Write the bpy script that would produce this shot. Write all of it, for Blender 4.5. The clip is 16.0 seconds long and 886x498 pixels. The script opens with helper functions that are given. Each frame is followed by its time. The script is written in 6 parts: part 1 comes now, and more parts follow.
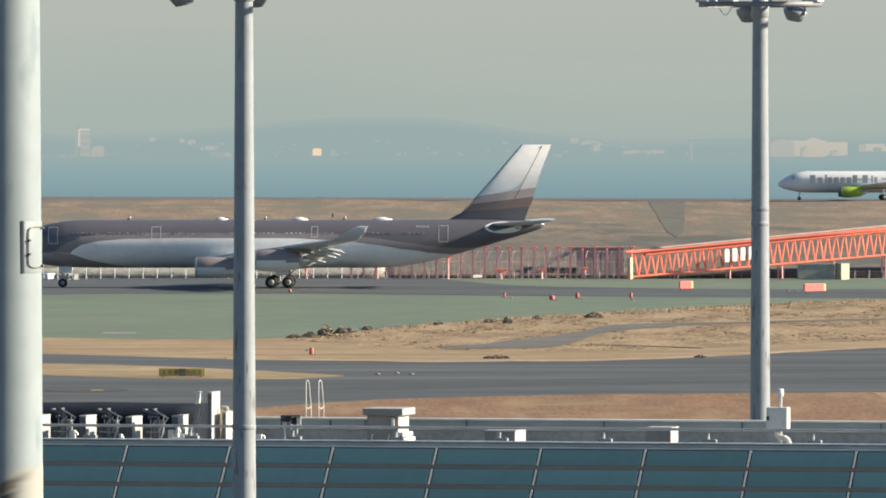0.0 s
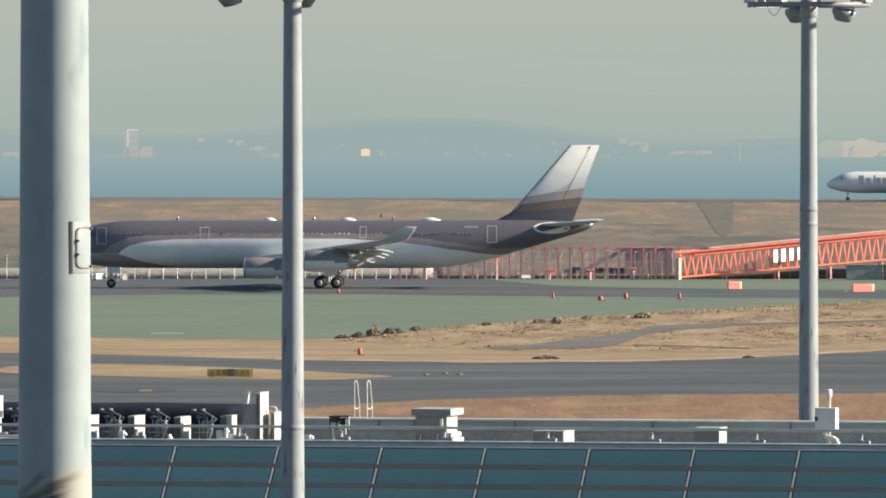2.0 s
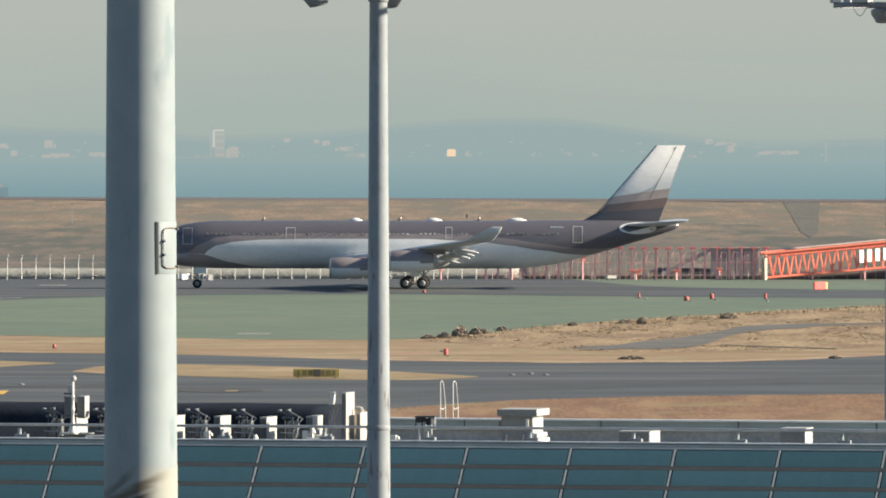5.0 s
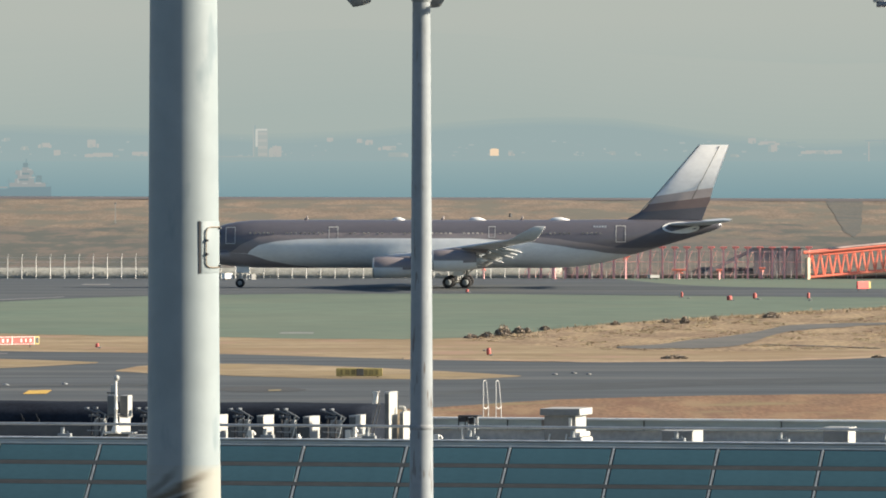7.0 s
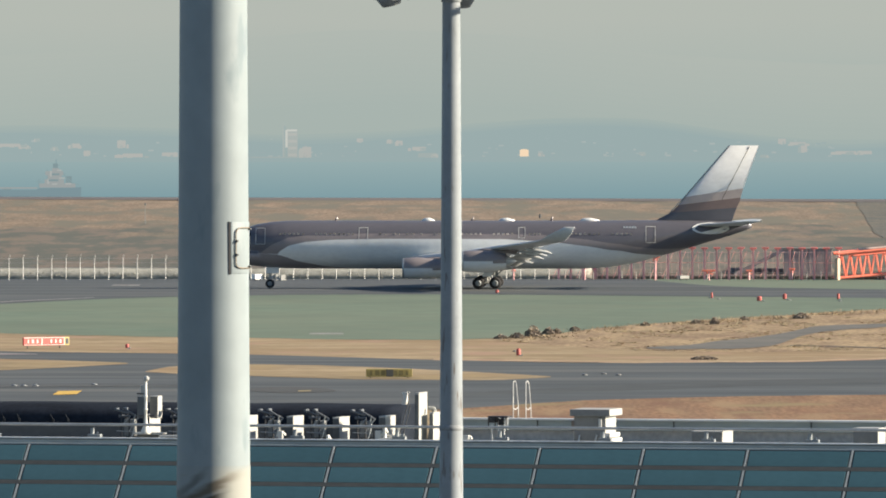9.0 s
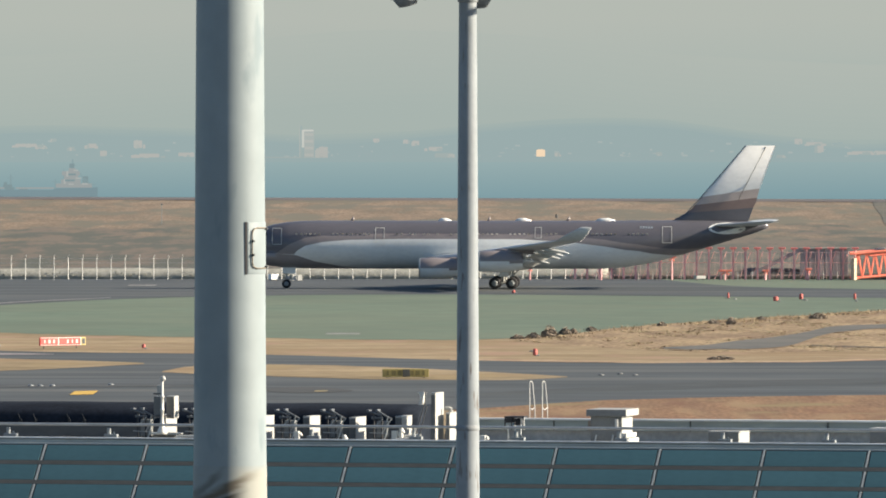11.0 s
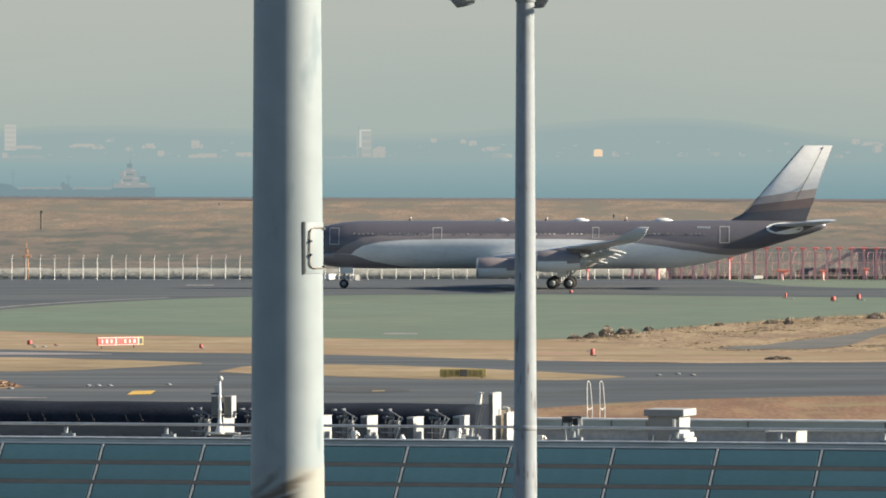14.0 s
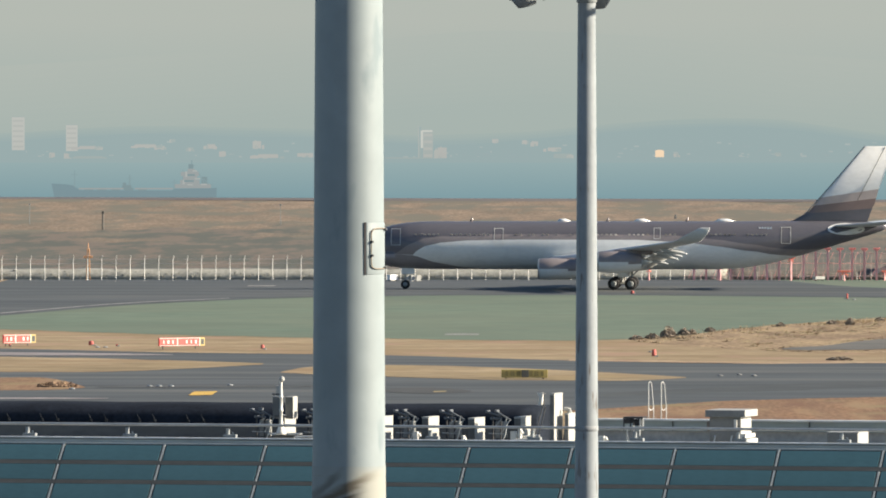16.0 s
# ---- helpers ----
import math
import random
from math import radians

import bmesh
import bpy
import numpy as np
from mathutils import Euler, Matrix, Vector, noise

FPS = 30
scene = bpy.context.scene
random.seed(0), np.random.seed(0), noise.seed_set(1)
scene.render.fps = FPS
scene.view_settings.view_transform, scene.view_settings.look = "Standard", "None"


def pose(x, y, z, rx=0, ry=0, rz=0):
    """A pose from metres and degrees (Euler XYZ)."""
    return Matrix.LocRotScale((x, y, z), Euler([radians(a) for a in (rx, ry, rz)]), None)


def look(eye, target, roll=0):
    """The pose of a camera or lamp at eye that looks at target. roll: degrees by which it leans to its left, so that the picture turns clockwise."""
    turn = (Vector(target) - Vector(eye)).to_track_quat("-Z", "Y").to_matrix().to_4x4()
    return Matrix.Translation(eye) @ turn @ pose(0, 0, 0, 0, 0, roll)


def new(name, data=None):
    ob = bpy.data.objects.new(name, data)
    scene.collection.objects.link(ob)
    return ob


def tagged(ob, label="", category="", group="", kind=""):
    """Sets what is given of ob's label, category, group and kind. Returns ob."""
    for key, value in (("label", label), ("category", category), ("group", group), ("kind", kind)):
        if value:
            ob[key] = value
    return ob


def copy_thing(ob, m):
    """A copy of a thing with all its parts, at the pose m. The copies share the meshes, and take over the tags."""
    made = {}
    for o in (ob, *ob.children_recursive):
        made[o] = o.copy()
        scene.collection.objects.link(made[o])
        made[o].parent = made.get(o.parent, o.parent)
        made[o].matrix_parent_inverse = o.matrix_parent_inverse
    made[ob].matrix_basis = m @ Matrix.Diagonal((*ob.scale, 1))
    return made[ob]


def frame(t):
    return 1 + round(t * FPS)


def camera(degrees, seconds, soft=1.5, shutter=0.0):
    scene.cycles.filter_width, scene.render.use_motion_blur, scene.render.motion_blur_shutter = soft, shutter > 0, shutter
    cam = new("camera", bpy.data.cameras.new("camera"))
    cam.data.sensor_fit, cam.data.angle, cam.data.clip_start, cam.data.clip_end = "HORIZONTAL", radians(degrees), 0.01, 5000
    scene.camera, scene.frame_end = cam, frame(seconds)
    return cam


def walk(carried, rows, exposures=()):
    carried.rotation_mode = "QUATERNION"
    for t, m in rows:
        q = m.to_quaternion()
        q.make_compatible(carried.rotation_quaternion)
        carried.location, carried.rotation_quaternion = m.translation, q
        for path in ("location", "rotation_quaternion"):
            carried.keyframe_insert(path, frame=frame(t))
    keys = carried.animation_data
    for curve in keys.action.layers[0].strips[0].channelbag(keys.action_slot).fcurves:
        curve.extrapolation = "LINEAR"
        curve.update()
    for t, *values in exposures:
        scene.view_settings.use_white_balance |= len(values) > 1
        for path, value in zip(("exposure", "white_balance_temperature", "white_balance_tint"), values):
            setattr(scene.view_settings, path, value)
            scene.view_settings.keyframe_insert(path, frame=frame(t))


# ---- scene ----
# The camera stands on a terminal deck, 20.2 m above the airfield, and turns slowly left.
cam = camera(5.0, 16.0, soft=1.8)
EYE = (0.0, 0.0, 20.2)
TURN = [(0, 89.2472, -0.9633), (0.5, 89.2472, -0.9094), (1, 89.2480, -0.8315), (1.5, 89.2507, -0.7532),
        (2, 89.2496, -0.6897), (2.5, 89.2484, -0.6214), (3, 89.2507, -0.5433), (3.5, 89.2503, -0.4603),
        (4, 89.2515, -0.3673), (6.5, 89.2511, -0.0156), (7, 89.2480, 0.0380), (7.5, 89.2472, 0.0871),
        (8, 89.2480, 0.1530), (8.5, 89.2511, 0.1943), (9, 89.2520, 0.2066), (11.5, 89.2529, 0.3287),
        (12, 89.2553, 0.3581), (12.5, 89.2529, 0.3994), (13, 89.2521, 0.4581), (13.5, 89.2521, 0.5412),
        (14, 89.2521, 0.6243), (14.5, 89.2525, 0.7024), (15, 89.2537, 0.7903), (15.5, 89.2533, 0.8806),
        (16, 89.2558, 0.9710)]
walk(cam, [(t, pose(*EYE, rx, 0, rz)) for t, rx, rz in TURN], [(0.0, 1.425), (16.0, 1.425)])

# ---- daylight: low winter sun off to the right, hazy sky ----
SUN_UP, SUN_SIDE = radians(21), radians(87)
sun_from = Vector((math.sin(SUN_SIDE) * math.cos(SUN_UP), -math.cos(SUN_SIDE) * math.cos(SUN_UP), math.sin(SUN_UP)))
world = bpy.data.worlds.new("sky")
scene.world = world
world.use_nodes = True
sky = world.node_tree.nodes.new("ShaderNodeTexSky")
sky.sky_type, sky.sun_disc = "NISHITA", False
sky.sun_elevation, sky.sun_rotation = SUN_UP, radians(180) - SUN_SIDE
sky.air_density, sky.dust_density, sky.ozone_density = 1.0, 0.3, 3.0
world.node_tree.links.new(sky.outputs[0], world.node_tree.nodes["Background"].inputs["Color"])
world.node_tree.nodes["Background"].inputs["Strength"].default_value = 0.052
sun = new("sun", bpy.data.lights.new("sun", "SUN"))
sun.data.energy, sun.data.angle, sun.data.color = 5.0, radians(2.5), (1.0, 0.868, 0.69)
sun.matrix_world = look((300, -100, 200), Vector((300, -100, 200)) - sun_from)


# ---- materials ----
def mat(name, base, rough=0.7, metal=0.0, coarse=0.25, fine=0.15, size=1.0, stretch=(1, 1, 1), bump=0.2, other=None, spec=0.5, random_tint=0.0):
    """A surface with variation at two scales. size: metres of the coarse patches. other: a second colour of the patches."""
    m = bpy.data.materials.new(name)
    m.use_nodes = True
    nt = m.node_tree
    N, L = nt.nodes, nt.links
    bsdf = N["Principled BSDF"]
    co = N.new("ShaderNodeTexCoord")
    mp = N.new("ShaderNodeMapping")
    mp.inputs["Scale"].default_value = [1 / (size * s) for s in stretch]
    L.new(co.outputs["Object"], mp.inputs[0])
    n1, n2 = N.new("ShaderNodeTexNoise"), N.new("ShaderNodeTexNoise")
    n1.inputs["Scale"].default_value, n1.inputs["Detail"].default_value = 1.0, 5
    n2.inputs["Scale"].default_value, n2.inputs["Detail"].default_value = 9.0, 4
    for n in (n1, n2):
        L.new(mp.outputs[0], n.inputs["Vector"])
    r1 = N.new("ShaderNodeMapRange")
    r1.inputs["From Min"].default_value, r1.inputs["From Max"].default_value = 0.35, 0.65
    L.new(n1.outputs["Fac"], r1.inputs["Value"])
    mix = N.new("ShaderNodeMix")
    mix.data_type = "RGBA"
    second = other or [c * (1 - coarse) for c in base]
    mix.inputs[6].default_value, mix.inputs[7].default_value = (*base, 1), (*second, 1)
    L.new(r1.outputs[0], mix.inputs[0])
    r2 = N.new("ShaderNodeMapRange")
    r2.inputs["From Min"].default_value, r2.inputs["From Max"].default_value = 0.3, 0.7
    r2.inputs["To Min"].default_value, r2.inputs["To Max"].default_value = 1 - fine, 1 + fine
    L.new(n2.outputs["Fac"], r2.inputs["Value"])
    hsv = N.new("ShaderNodeHueSaturation")
    L.new(mix.outputs[2], hsv.inputs["Color"])
    if random_tint:
        info = N.new("ShaderNodeObjectInfo")
        r3 = N.new("ShaderNodeMapRange")
        r3.inputs["To Min"].default_value, r3.inputs["To Max"].default_value = 1 - random_tint, 1 + random_tint
        mul = N.new("ShaderNodeMath")
        mul.operation = "MULTIPLY"
        L.new(info.outputs["Random"], r3.inputs["Value"])
        L.new(r2.outputs[0], mul.inputs[0])
        L.new(r3.outputs[0], mul.inputs[1])
        L.new(mul.outputs[0], hsv.inputs["Value"])
    else:
        L.new(r2.outputs[0], hsv.inputs["Value"])
    L.new(hsv.outputs[0], bsdf.inputs["Base Color"])
    bsdf.inputs["Roughness"].default_value, bsdf.inputs["Metallic"].default_value = rough, metal
    bsdf.inputs["Specular IOR Level"].default_value = spec
    if bump:
        b = N.new("ShaderNodeBump")
        b.inputs["Strength"].default_value, b.inputs["Distance"].default_value = bump, 0.02 * size
        L.new(n2.outputs["Fac"], b.inputs["Height"])
        L.new(b.outputs[0], bsdf.inputs["Normal"])
    return m


def streaked(name, base, stain, amount, size, stretch, rough=0.5, metal=0.0, bump=0.1):
    """Paint with stains of their own shape."""
    m = mat(name, base, rough, metal, 0.12, 0.05, size, (1, 1, 1), bump, None, 0.15)
    N, L = m.node_tree.nodes, m.node_tree.links
    bsdf = N["Principled BSDF"]
    co, mp, n = N.new("ShaderNodeTexCoord"), N.new("ShaderNodeMapping"), N.new("ShaderNodeTexNoise")
    mp.inputs["Scale"].default_value = stretch
    mp.inputs["Rotation"].default_value = (0, radians(18) if amount > 0.1 else 0, 0)
    n.inputs["Scale"].default_value, n.inputs["Detail"].default_value = 1.0, 7
    L.new(co.outputs["Object"], mp.inputs[0])
    L.new(mp.outputs[0], n.inputs["Vector"])
    r = N.new("ShaderNodeMapRange")
    r.inputs["From Min"].default_value, r.inputs["From Max"].default_value = 0.68 - amount, 0.74 - amount * 0.6
    L.new(n.outputs["Fac"], r.inputs["Value"])
    mix = N.new("ShaderNodeMix")
    mix.data_type = "RGBA"
    mix.inputs[7].default_value = (*stain, 1)
    L.new(r.outputs[0], mix.inputs[0])
    L.new(bsdf.inputs["Base Color"].links[0].from_socket, mix.inputs[6])
    L.new(mix.outputs[2], bsdf.inputs["Base Color"])
    return m


def patchy(name, first, second, third, low1, low2, width, depth):
    """Rough bank: straw in three tones above, darker scrub in two tones below, which meet in ragged patches."""
    m = mat(name, first, 0.95, 0, 0.3, 0.25, width, (1, depth * 0.6, 1), 0.3, second, 0.1)
    N, L = m.node_tree.nodes, m.node_tree.links
    base = N["Principled BSDF"].inputs["Base Color"]
    co, sep = N.new("ShaderNodeTexCoord"), N.new("ShaderNodeSeparateXYZ")
    L.new(co.outputs["Object"], sep.inputs[0])

    def field(wide, deep, shift, lo, hi, bias=None):
        mp, n, r = (N.new("ShaderNode" + k) for k in ("Mapping", "TexNoise", "MapRange"))
        mp.inputs["Scale"].default_value = (1 / wide, 1 / deep, 1)
        mp.inputs["Location"].default_value = (shift, shift * 0.4, 0)
        n.inputs["Scale"].default_value, n.inputs["Detail"].default_value, n.inputs["Roughness"].default_value = 1.0, 8, 0.66
        r.inputs["From Min"].default_value, r.inputs["From Max"].default_value = lo, hi
        L.new(co.outputs["Object"], mp.inputs[0])
        L.new(mp.outputs[0], n.inputs["Vector"])
        out = n.outputs["Fac"]
        if bias:
            slope, add = N.new("ShaderNodeMapRange"), N.new("ShaderNodeMath")
            slope.clamp = False
            slope.inputs["From Min"].default_value, slope.inputs["From Max"].default_value = bias
            slope.inputs["To Min"].default_value, slope.inputs["To Max"].default_value = 0.5, -0.5
            L.new(sep.outputs["Y"], slope.inputs["Value"])
            L.new(out, add.inputs[0])
            L.new(slope.outputs[0], add.inputs[1])
            out = add.outputs[0]
        L.new(out, r.inputs["Value"])
        return r.outputs[0]

    def blend(fac, under, over):
        mix = N.new("ShaderNodeMix")
        mix.data_type = "RGBA"
        L.new(fac, mix.inputs[0])
        for k, c in ((6, under), (7, over)):
            if isinstance(c, tuple):
                mix.inputs[k].default_value = (*c, 1)
            else:
                L.new(c, mix.inputs[k])
        return mix.outputs[2]

    straw = blend(field(width * 2.3, width * depth, 31.7, 0.48, 0.56), base.links[0].from_socket, third)
    scrub = blend(field(width * 1.3, width * depth * 0.6, 7.1, 0.46, 0.56), low1, low2)
    L.new(blend(field(width * 3.5, width * depth, 3.3, 0.44, 0.56, (1330, 1830)), straw, scrub), base)
    return m


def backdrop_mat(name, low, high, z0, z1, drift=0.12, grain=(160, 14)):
    """Glowing distance, haze put into its colour: blended from low to high by height."""
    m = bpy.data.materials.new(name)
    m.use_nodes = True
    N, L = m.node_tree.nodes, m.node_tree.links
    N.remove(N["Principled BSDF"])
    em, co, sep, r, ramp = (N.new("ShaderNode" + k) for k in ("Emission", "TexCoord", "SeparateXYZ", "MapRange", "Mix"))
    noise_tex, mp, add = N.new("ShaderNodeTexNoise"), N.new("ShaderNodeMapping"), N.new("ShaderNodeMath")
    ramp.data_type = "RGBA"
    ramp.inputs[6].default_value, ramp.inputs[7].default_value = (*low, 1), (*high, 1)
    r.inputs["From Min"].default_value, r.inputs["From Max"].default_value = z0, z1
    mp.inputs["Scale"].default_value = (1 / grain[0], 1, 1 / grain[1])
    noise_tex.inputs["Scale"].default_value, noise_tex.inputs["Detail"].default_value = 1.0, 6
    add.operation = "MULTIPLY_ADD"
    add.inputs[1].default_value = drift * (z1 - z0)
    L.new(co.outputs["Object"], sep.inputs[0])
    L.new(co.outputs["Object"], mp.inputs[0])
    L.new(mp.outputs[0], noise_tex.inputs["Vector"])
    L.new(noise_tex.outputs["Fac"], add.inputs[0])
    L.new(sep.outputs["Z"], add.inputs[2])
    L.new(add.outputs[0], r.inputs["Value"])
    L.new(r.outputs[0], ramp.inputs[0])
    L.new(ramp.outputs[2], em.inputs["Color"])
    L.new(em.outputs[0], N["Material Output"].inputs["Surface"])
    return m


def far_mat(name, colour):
    """Distance in and beyond the bay: the haze between is put into a glowing colour."""
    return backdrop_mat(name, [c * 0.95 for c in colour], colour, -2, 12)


def third_tone(m, colour, wide, deep, lo=0.5, hi=0.62, shift=17.3):
    """Adds broad patches of one more colour with ragged edges to a ground material."""
    N, L = m.node_tree.nodes, m.node_tree.links
    base = N["Principled BSDF"].inputs["Base Color"]
    co, mp, n, r, mix = (N.new("ShaderNode" + k) for k in ("TexCoord", "Mapping", "TexNoise", "MapRange", "Mix"))
    mp.inputs["Scale"].default_value = (1 / wide, 1 / deep, 1)
    mp.inputs["Location"].default_value = (shift, shift * 1.7, 0)
    n.inputs["Scale"].default_value, n.inputs["Detail"].default_value, n.inputs["Roughness"].default_value = 1.0, 7, 0.6
    r.inputs["From Min"].default_value, r.inputs["From Max"].default_value = lo, hi
    mix.data_type = "RGBA"
    mix.inputs[7].default_value = (*colour, 1)
    L.new(co.outputs["Object"], mp.inputs[0])
    L.new(mp.outputs[0], n.inputs["Vector"])
    L.new(n.outputs["Fac"], r.inputs["Value"])
    L.new(r.outputs[0], mix.inputs[0])
    L.new(base.links[0].from_socket, mix.inputs[6])
    L.new(mix.outputs[2], base)
    return m


STRAW = mat("straw_grass", (0.310, 0.245, 0.157), 0.95, 0, 0.3, 0.2, 8, (2.0, 1.3, 1), 0.3, (0.212, 0.163, 0.10), 0.1)
DRY = mat("dry_grass", (0.315, 0.25, 0.16), 0.95, 0, 0.3, 0.2, 8, (2.0, 1.3, 1), 0.3, (0.19, 0.15, 0.092), 0.1)
RUSSET = mat("russet_grass", (0.222, 0.137, 0.084), 0.95, 0, 0.3, 0.25, 3, (1.0, 9.0, 1), 0.3, (0.178, 0.116, 0.076), 0.1)
GREEN = mat("green_painted_ground", (0.125, 0.163, 0.12), 0.9, 0, 0.12, 0.10, 12, (3, 6, 1), 0.15, (0.108, 0.148, 0.11), 0.2)
ASPHALT = mat("asphalt", (0.077, 0.087, 0.094), 0.9, 0, 0.2, 0.16, 10, (8, 1.8, 1), 0.2, (0.054, 0.063, 0.069), 0.2)
CONCRETE = mat("pale_concrete", (0.24, 0.22, 0.22), 0.9, 0, 0.2, 0.15, 6, (2, 5, 1), 0.2, None, 0.25)
LINE = mat("worn_white_line", (0.22, 0.22, 0.21), 0.85, 0, 0.35, 0.3, 2, (1, 3, 1), 0.1)
YELLOW = mat("yellow_marking", (0.55, 0.35, 0.06), 0.8, 0, 0.2, 0.2, 1, (1, 1, 1), 0.1)
third_tone(STRAW, (0.235, 0.172, 0.105), 26, 12)
third_tone(DRY, (0.235, 0.172, 0.105), 26, 12)
third_tone(RUSSET, (0.252, 0.178, 0.108), 5, 40, 0.52, 0.66)
third_tone(RUSSET, (0.165, 0.098, 0.066), 3.5, 30, 0.54, 0.68, 5.1)
third_tone(RUSSET, (0.215, 0.172, 0.098), 9, 13, 0.55, 0.67, 9.3)
third_tone(STRAW, (0.29, 0.20, 0.142), 9, 16, 0.53, 0.66, 6.6)
third_tone(DRY, (0.262, 0.205, 0.118), 8, 20, 0.52, 0.66, 2.9)
third_tone(GREEN, (0.138, 0.163, 0.118), 30, 35, 0.42, 0.74)
third_tone(GREEN, (0.102, 0.130, 0.098), 26, 40, 0.46, 0.78, 4.2)
third_tone(ASPHALT, (0.098, 0.104, 0.104), 60, 9, 0.5, 0.64)
third_tone(ASPHALT, (0.052, 0.061, 0.068), 45, 7, 0.54, 0.66, 8.8)
STONE = mat("rubble_stone", (0.285, 0.285, 0.25), 0.9, 0, 0.25, 0.2, 0.6, (1, 1, 1), 0.3, None, 0.2, 0.25)
SEA = mat("sea_water", (0.132, 0.222, 0.252), 0.7, 0, 0.12, 0.06, 60, (6, 3, 1), 0.15, (0.122, 0.208, 0.243), 0.08)
POLE = streaked("pole_grey_paint", (0.227, 0.268, 0.282), (0.168, 0.21, 0.228), 0.06, 1.2, (6, 6, 2.2), 0.5, bump=0.0)
POLE2 = streaked("mast_grey_paint", (0.235, 0.262, 0.28), (0.12, 0.11, 0.105), 0.07, 1.2, (9, 9, 1.6), 0.45, bump=0.0)
GALV = mat("galvanised_steel", (0.46, 0.48, 0.48), 0.45, 0.5, 0.2, 0.1, 0.4)
WHITE = streaked("white_enamel", (0.37, 0.375, 0.36), (0.38, 0.33, 0.27), 0.0, 0.5, (7, 7, 3), 0.45)
SLATE_SHADE = mat("slate_grey_and_shade", (0.18, 0.188, 0.185), 0.6, 0, 0.15, 0.08, 0.5)
GREY = mat("grey_enamel", (0.24, 0.265, 0.275), 0.5, 0.1, 0.2, 0.1, 0.4)
DARKG = mat("dark_grey_metal", (0.06, 0.065, 0.07), 0.55, 0.2, 0.25, 0.15, 0.5)
BLACK = mat("black_membrane", (0.018, 0.023, 0.033), 0.95, 0, 0.3, 0.2, 0.8, (1, 1, 1), 0.2, None, 0.05)
ORANGE = mat("orange_red_paint", (1.0, 0.29, 0.195), 0.55, 0, 0.15, 0.1, 2, (1, 1, 1), 0.1, (0.94, 0.235, 0.155), 0.5, 0.12)
FADED = mat("faded_red_paint", (0.88, 0.46, 0.445), 0.75, 0, 0.25, 0.15, 1, (1, 1, 1), 0.1, None, 0.4, 0.2)
MARKRED = mat("marker_red", (0.40, 0.10, 0.085), 0.7, 0, 0.15, 0.1, 1)
SIGNRED = mat("sign_red", (0.62, 0.07, 0.06), 0.5, 0, 0.1, 0.05, 1)
SIGNYEL = mat("sign_yellow", (0.46, 0.37, 0.13), 0.6, 0, 0.2, 0.1, 0.6)
TYRE = mat("tyre_rubber", (0.02, 0.02, 0.022), 0.85, 0, 0.2, 0.1, 0.4)
GLASSY = mat("dark_glazing", (0.02, 0.024, 0.03), 0.12, 0, 0.1, 0.05, 0.5, (1, 1, 1), 0)
LOWPOLE = streaked("pole_rusting_paint", (0.234, 0.266, 0.270), (0.21, 0.215, 0.195), 0.08, 1.2, (2.5, 2.5, 13), 0.6, bump=0.0)
WHITEBOX = streaked("white_box_paint", (0.60, 0.60, 0.57), (0.4, 0.36, 0.3), 0.0, 0.5, (7, 7, 3), 0.45)
BUSH = mat("bush_leaves", (0.25, 0.22, 0.185), 0.95, 0, 0.3, 0.2, 0.8, (1, 1, 1), 0.3, (0.25, 0.205, 0.16), 0.1)


# ---- mesh helpers ----
def box(bm, c, s, bevel=0.0, rot=None):
    """A box with centre c and size s."""
    m = Matrix.Translation(c) @ (rot or Matrix()) @ Matrix.Diagonal((*s, 1))
    made = bmesh.ops.create_cube(bm, size=1, matrix=m)["verts"]
    if bevel:
        edges = list({e for v in made for e in v.link_edges})
        bmesh.ops.bevel(bm, geom=edges, offset=bevel, segments=2, affect="EDGES", profile=0.7)


def bar(bm, p, q, r1, r2=None, n=8):
    """A round bar from p to q."""
    p, q = Vector(p), Vector(q)
    turn = (q - p).to_track_quat("Z", "Y").to_matrix().to_4x4()
    bmesh.ops.create_cone(bm, cap_ends=True, segments=n, radius1=r1, radius2=r1 if r2 is None else r2, depth=(q - p).length,
                          matrix=Matrix.Translation((p + q) / 2) @ turn)


def pipe(bm, pts, r, n=6):
    for p, q in zip(pts, pts[1:]):
        bar(bm, p, q, r, r, n)


def rings(bm, loops, close=True, caps=True, slots=None):
    """Skin loops of equal length; slots[k] is the material of the strip between loop points k and k + 1."""
    vs = [[bm.verts.new(p) for p in loop] for loop in loops]
    n = len(loops[0])
    for a, b in zip(vs, vs[1:]):
        for k in range(n if close else n - 1):
            f = bm.faces.new((a[k], a[(k + 1) % n], b[(k + 1) % n], b[k]))
            f.smooth = True
            if slots:
                f.material_index = slots[k]
    if caps:
        bm.faces.new(vs[0][::-1])
        bm.faces.new(vs[-1])


def lathe(bm, axis_pts, centre=(0, 0, 0), along="x", n=20, caps=True):
    """Turned form: (position along the axis, radius) pairs."""
    loops = []
    for a, r in axis_pts:
        loop = []
        for k in range(n):
            t = 2 * math.pi * k / n
            c, s = r * math.cos(t), r * math.sin(t)
            p = {"x": (a, c, s), "y": (c, a, s), "z": (c, s, a)}[along]
            loop.append(Vector(p) + Vector(centre))
        loops.append(loop)
    rings(bm, loops, True, caps)


def mesh_of(name, bm, *materials):
    me = bpy.data.meshes.new(name)
    bmesh.ops.recalc_face_normals(bm, faces=bm.faces)
    bm.to_mesh(me)
    bm.free()
    for m in materials:
        me.materials.append(m)
    return me


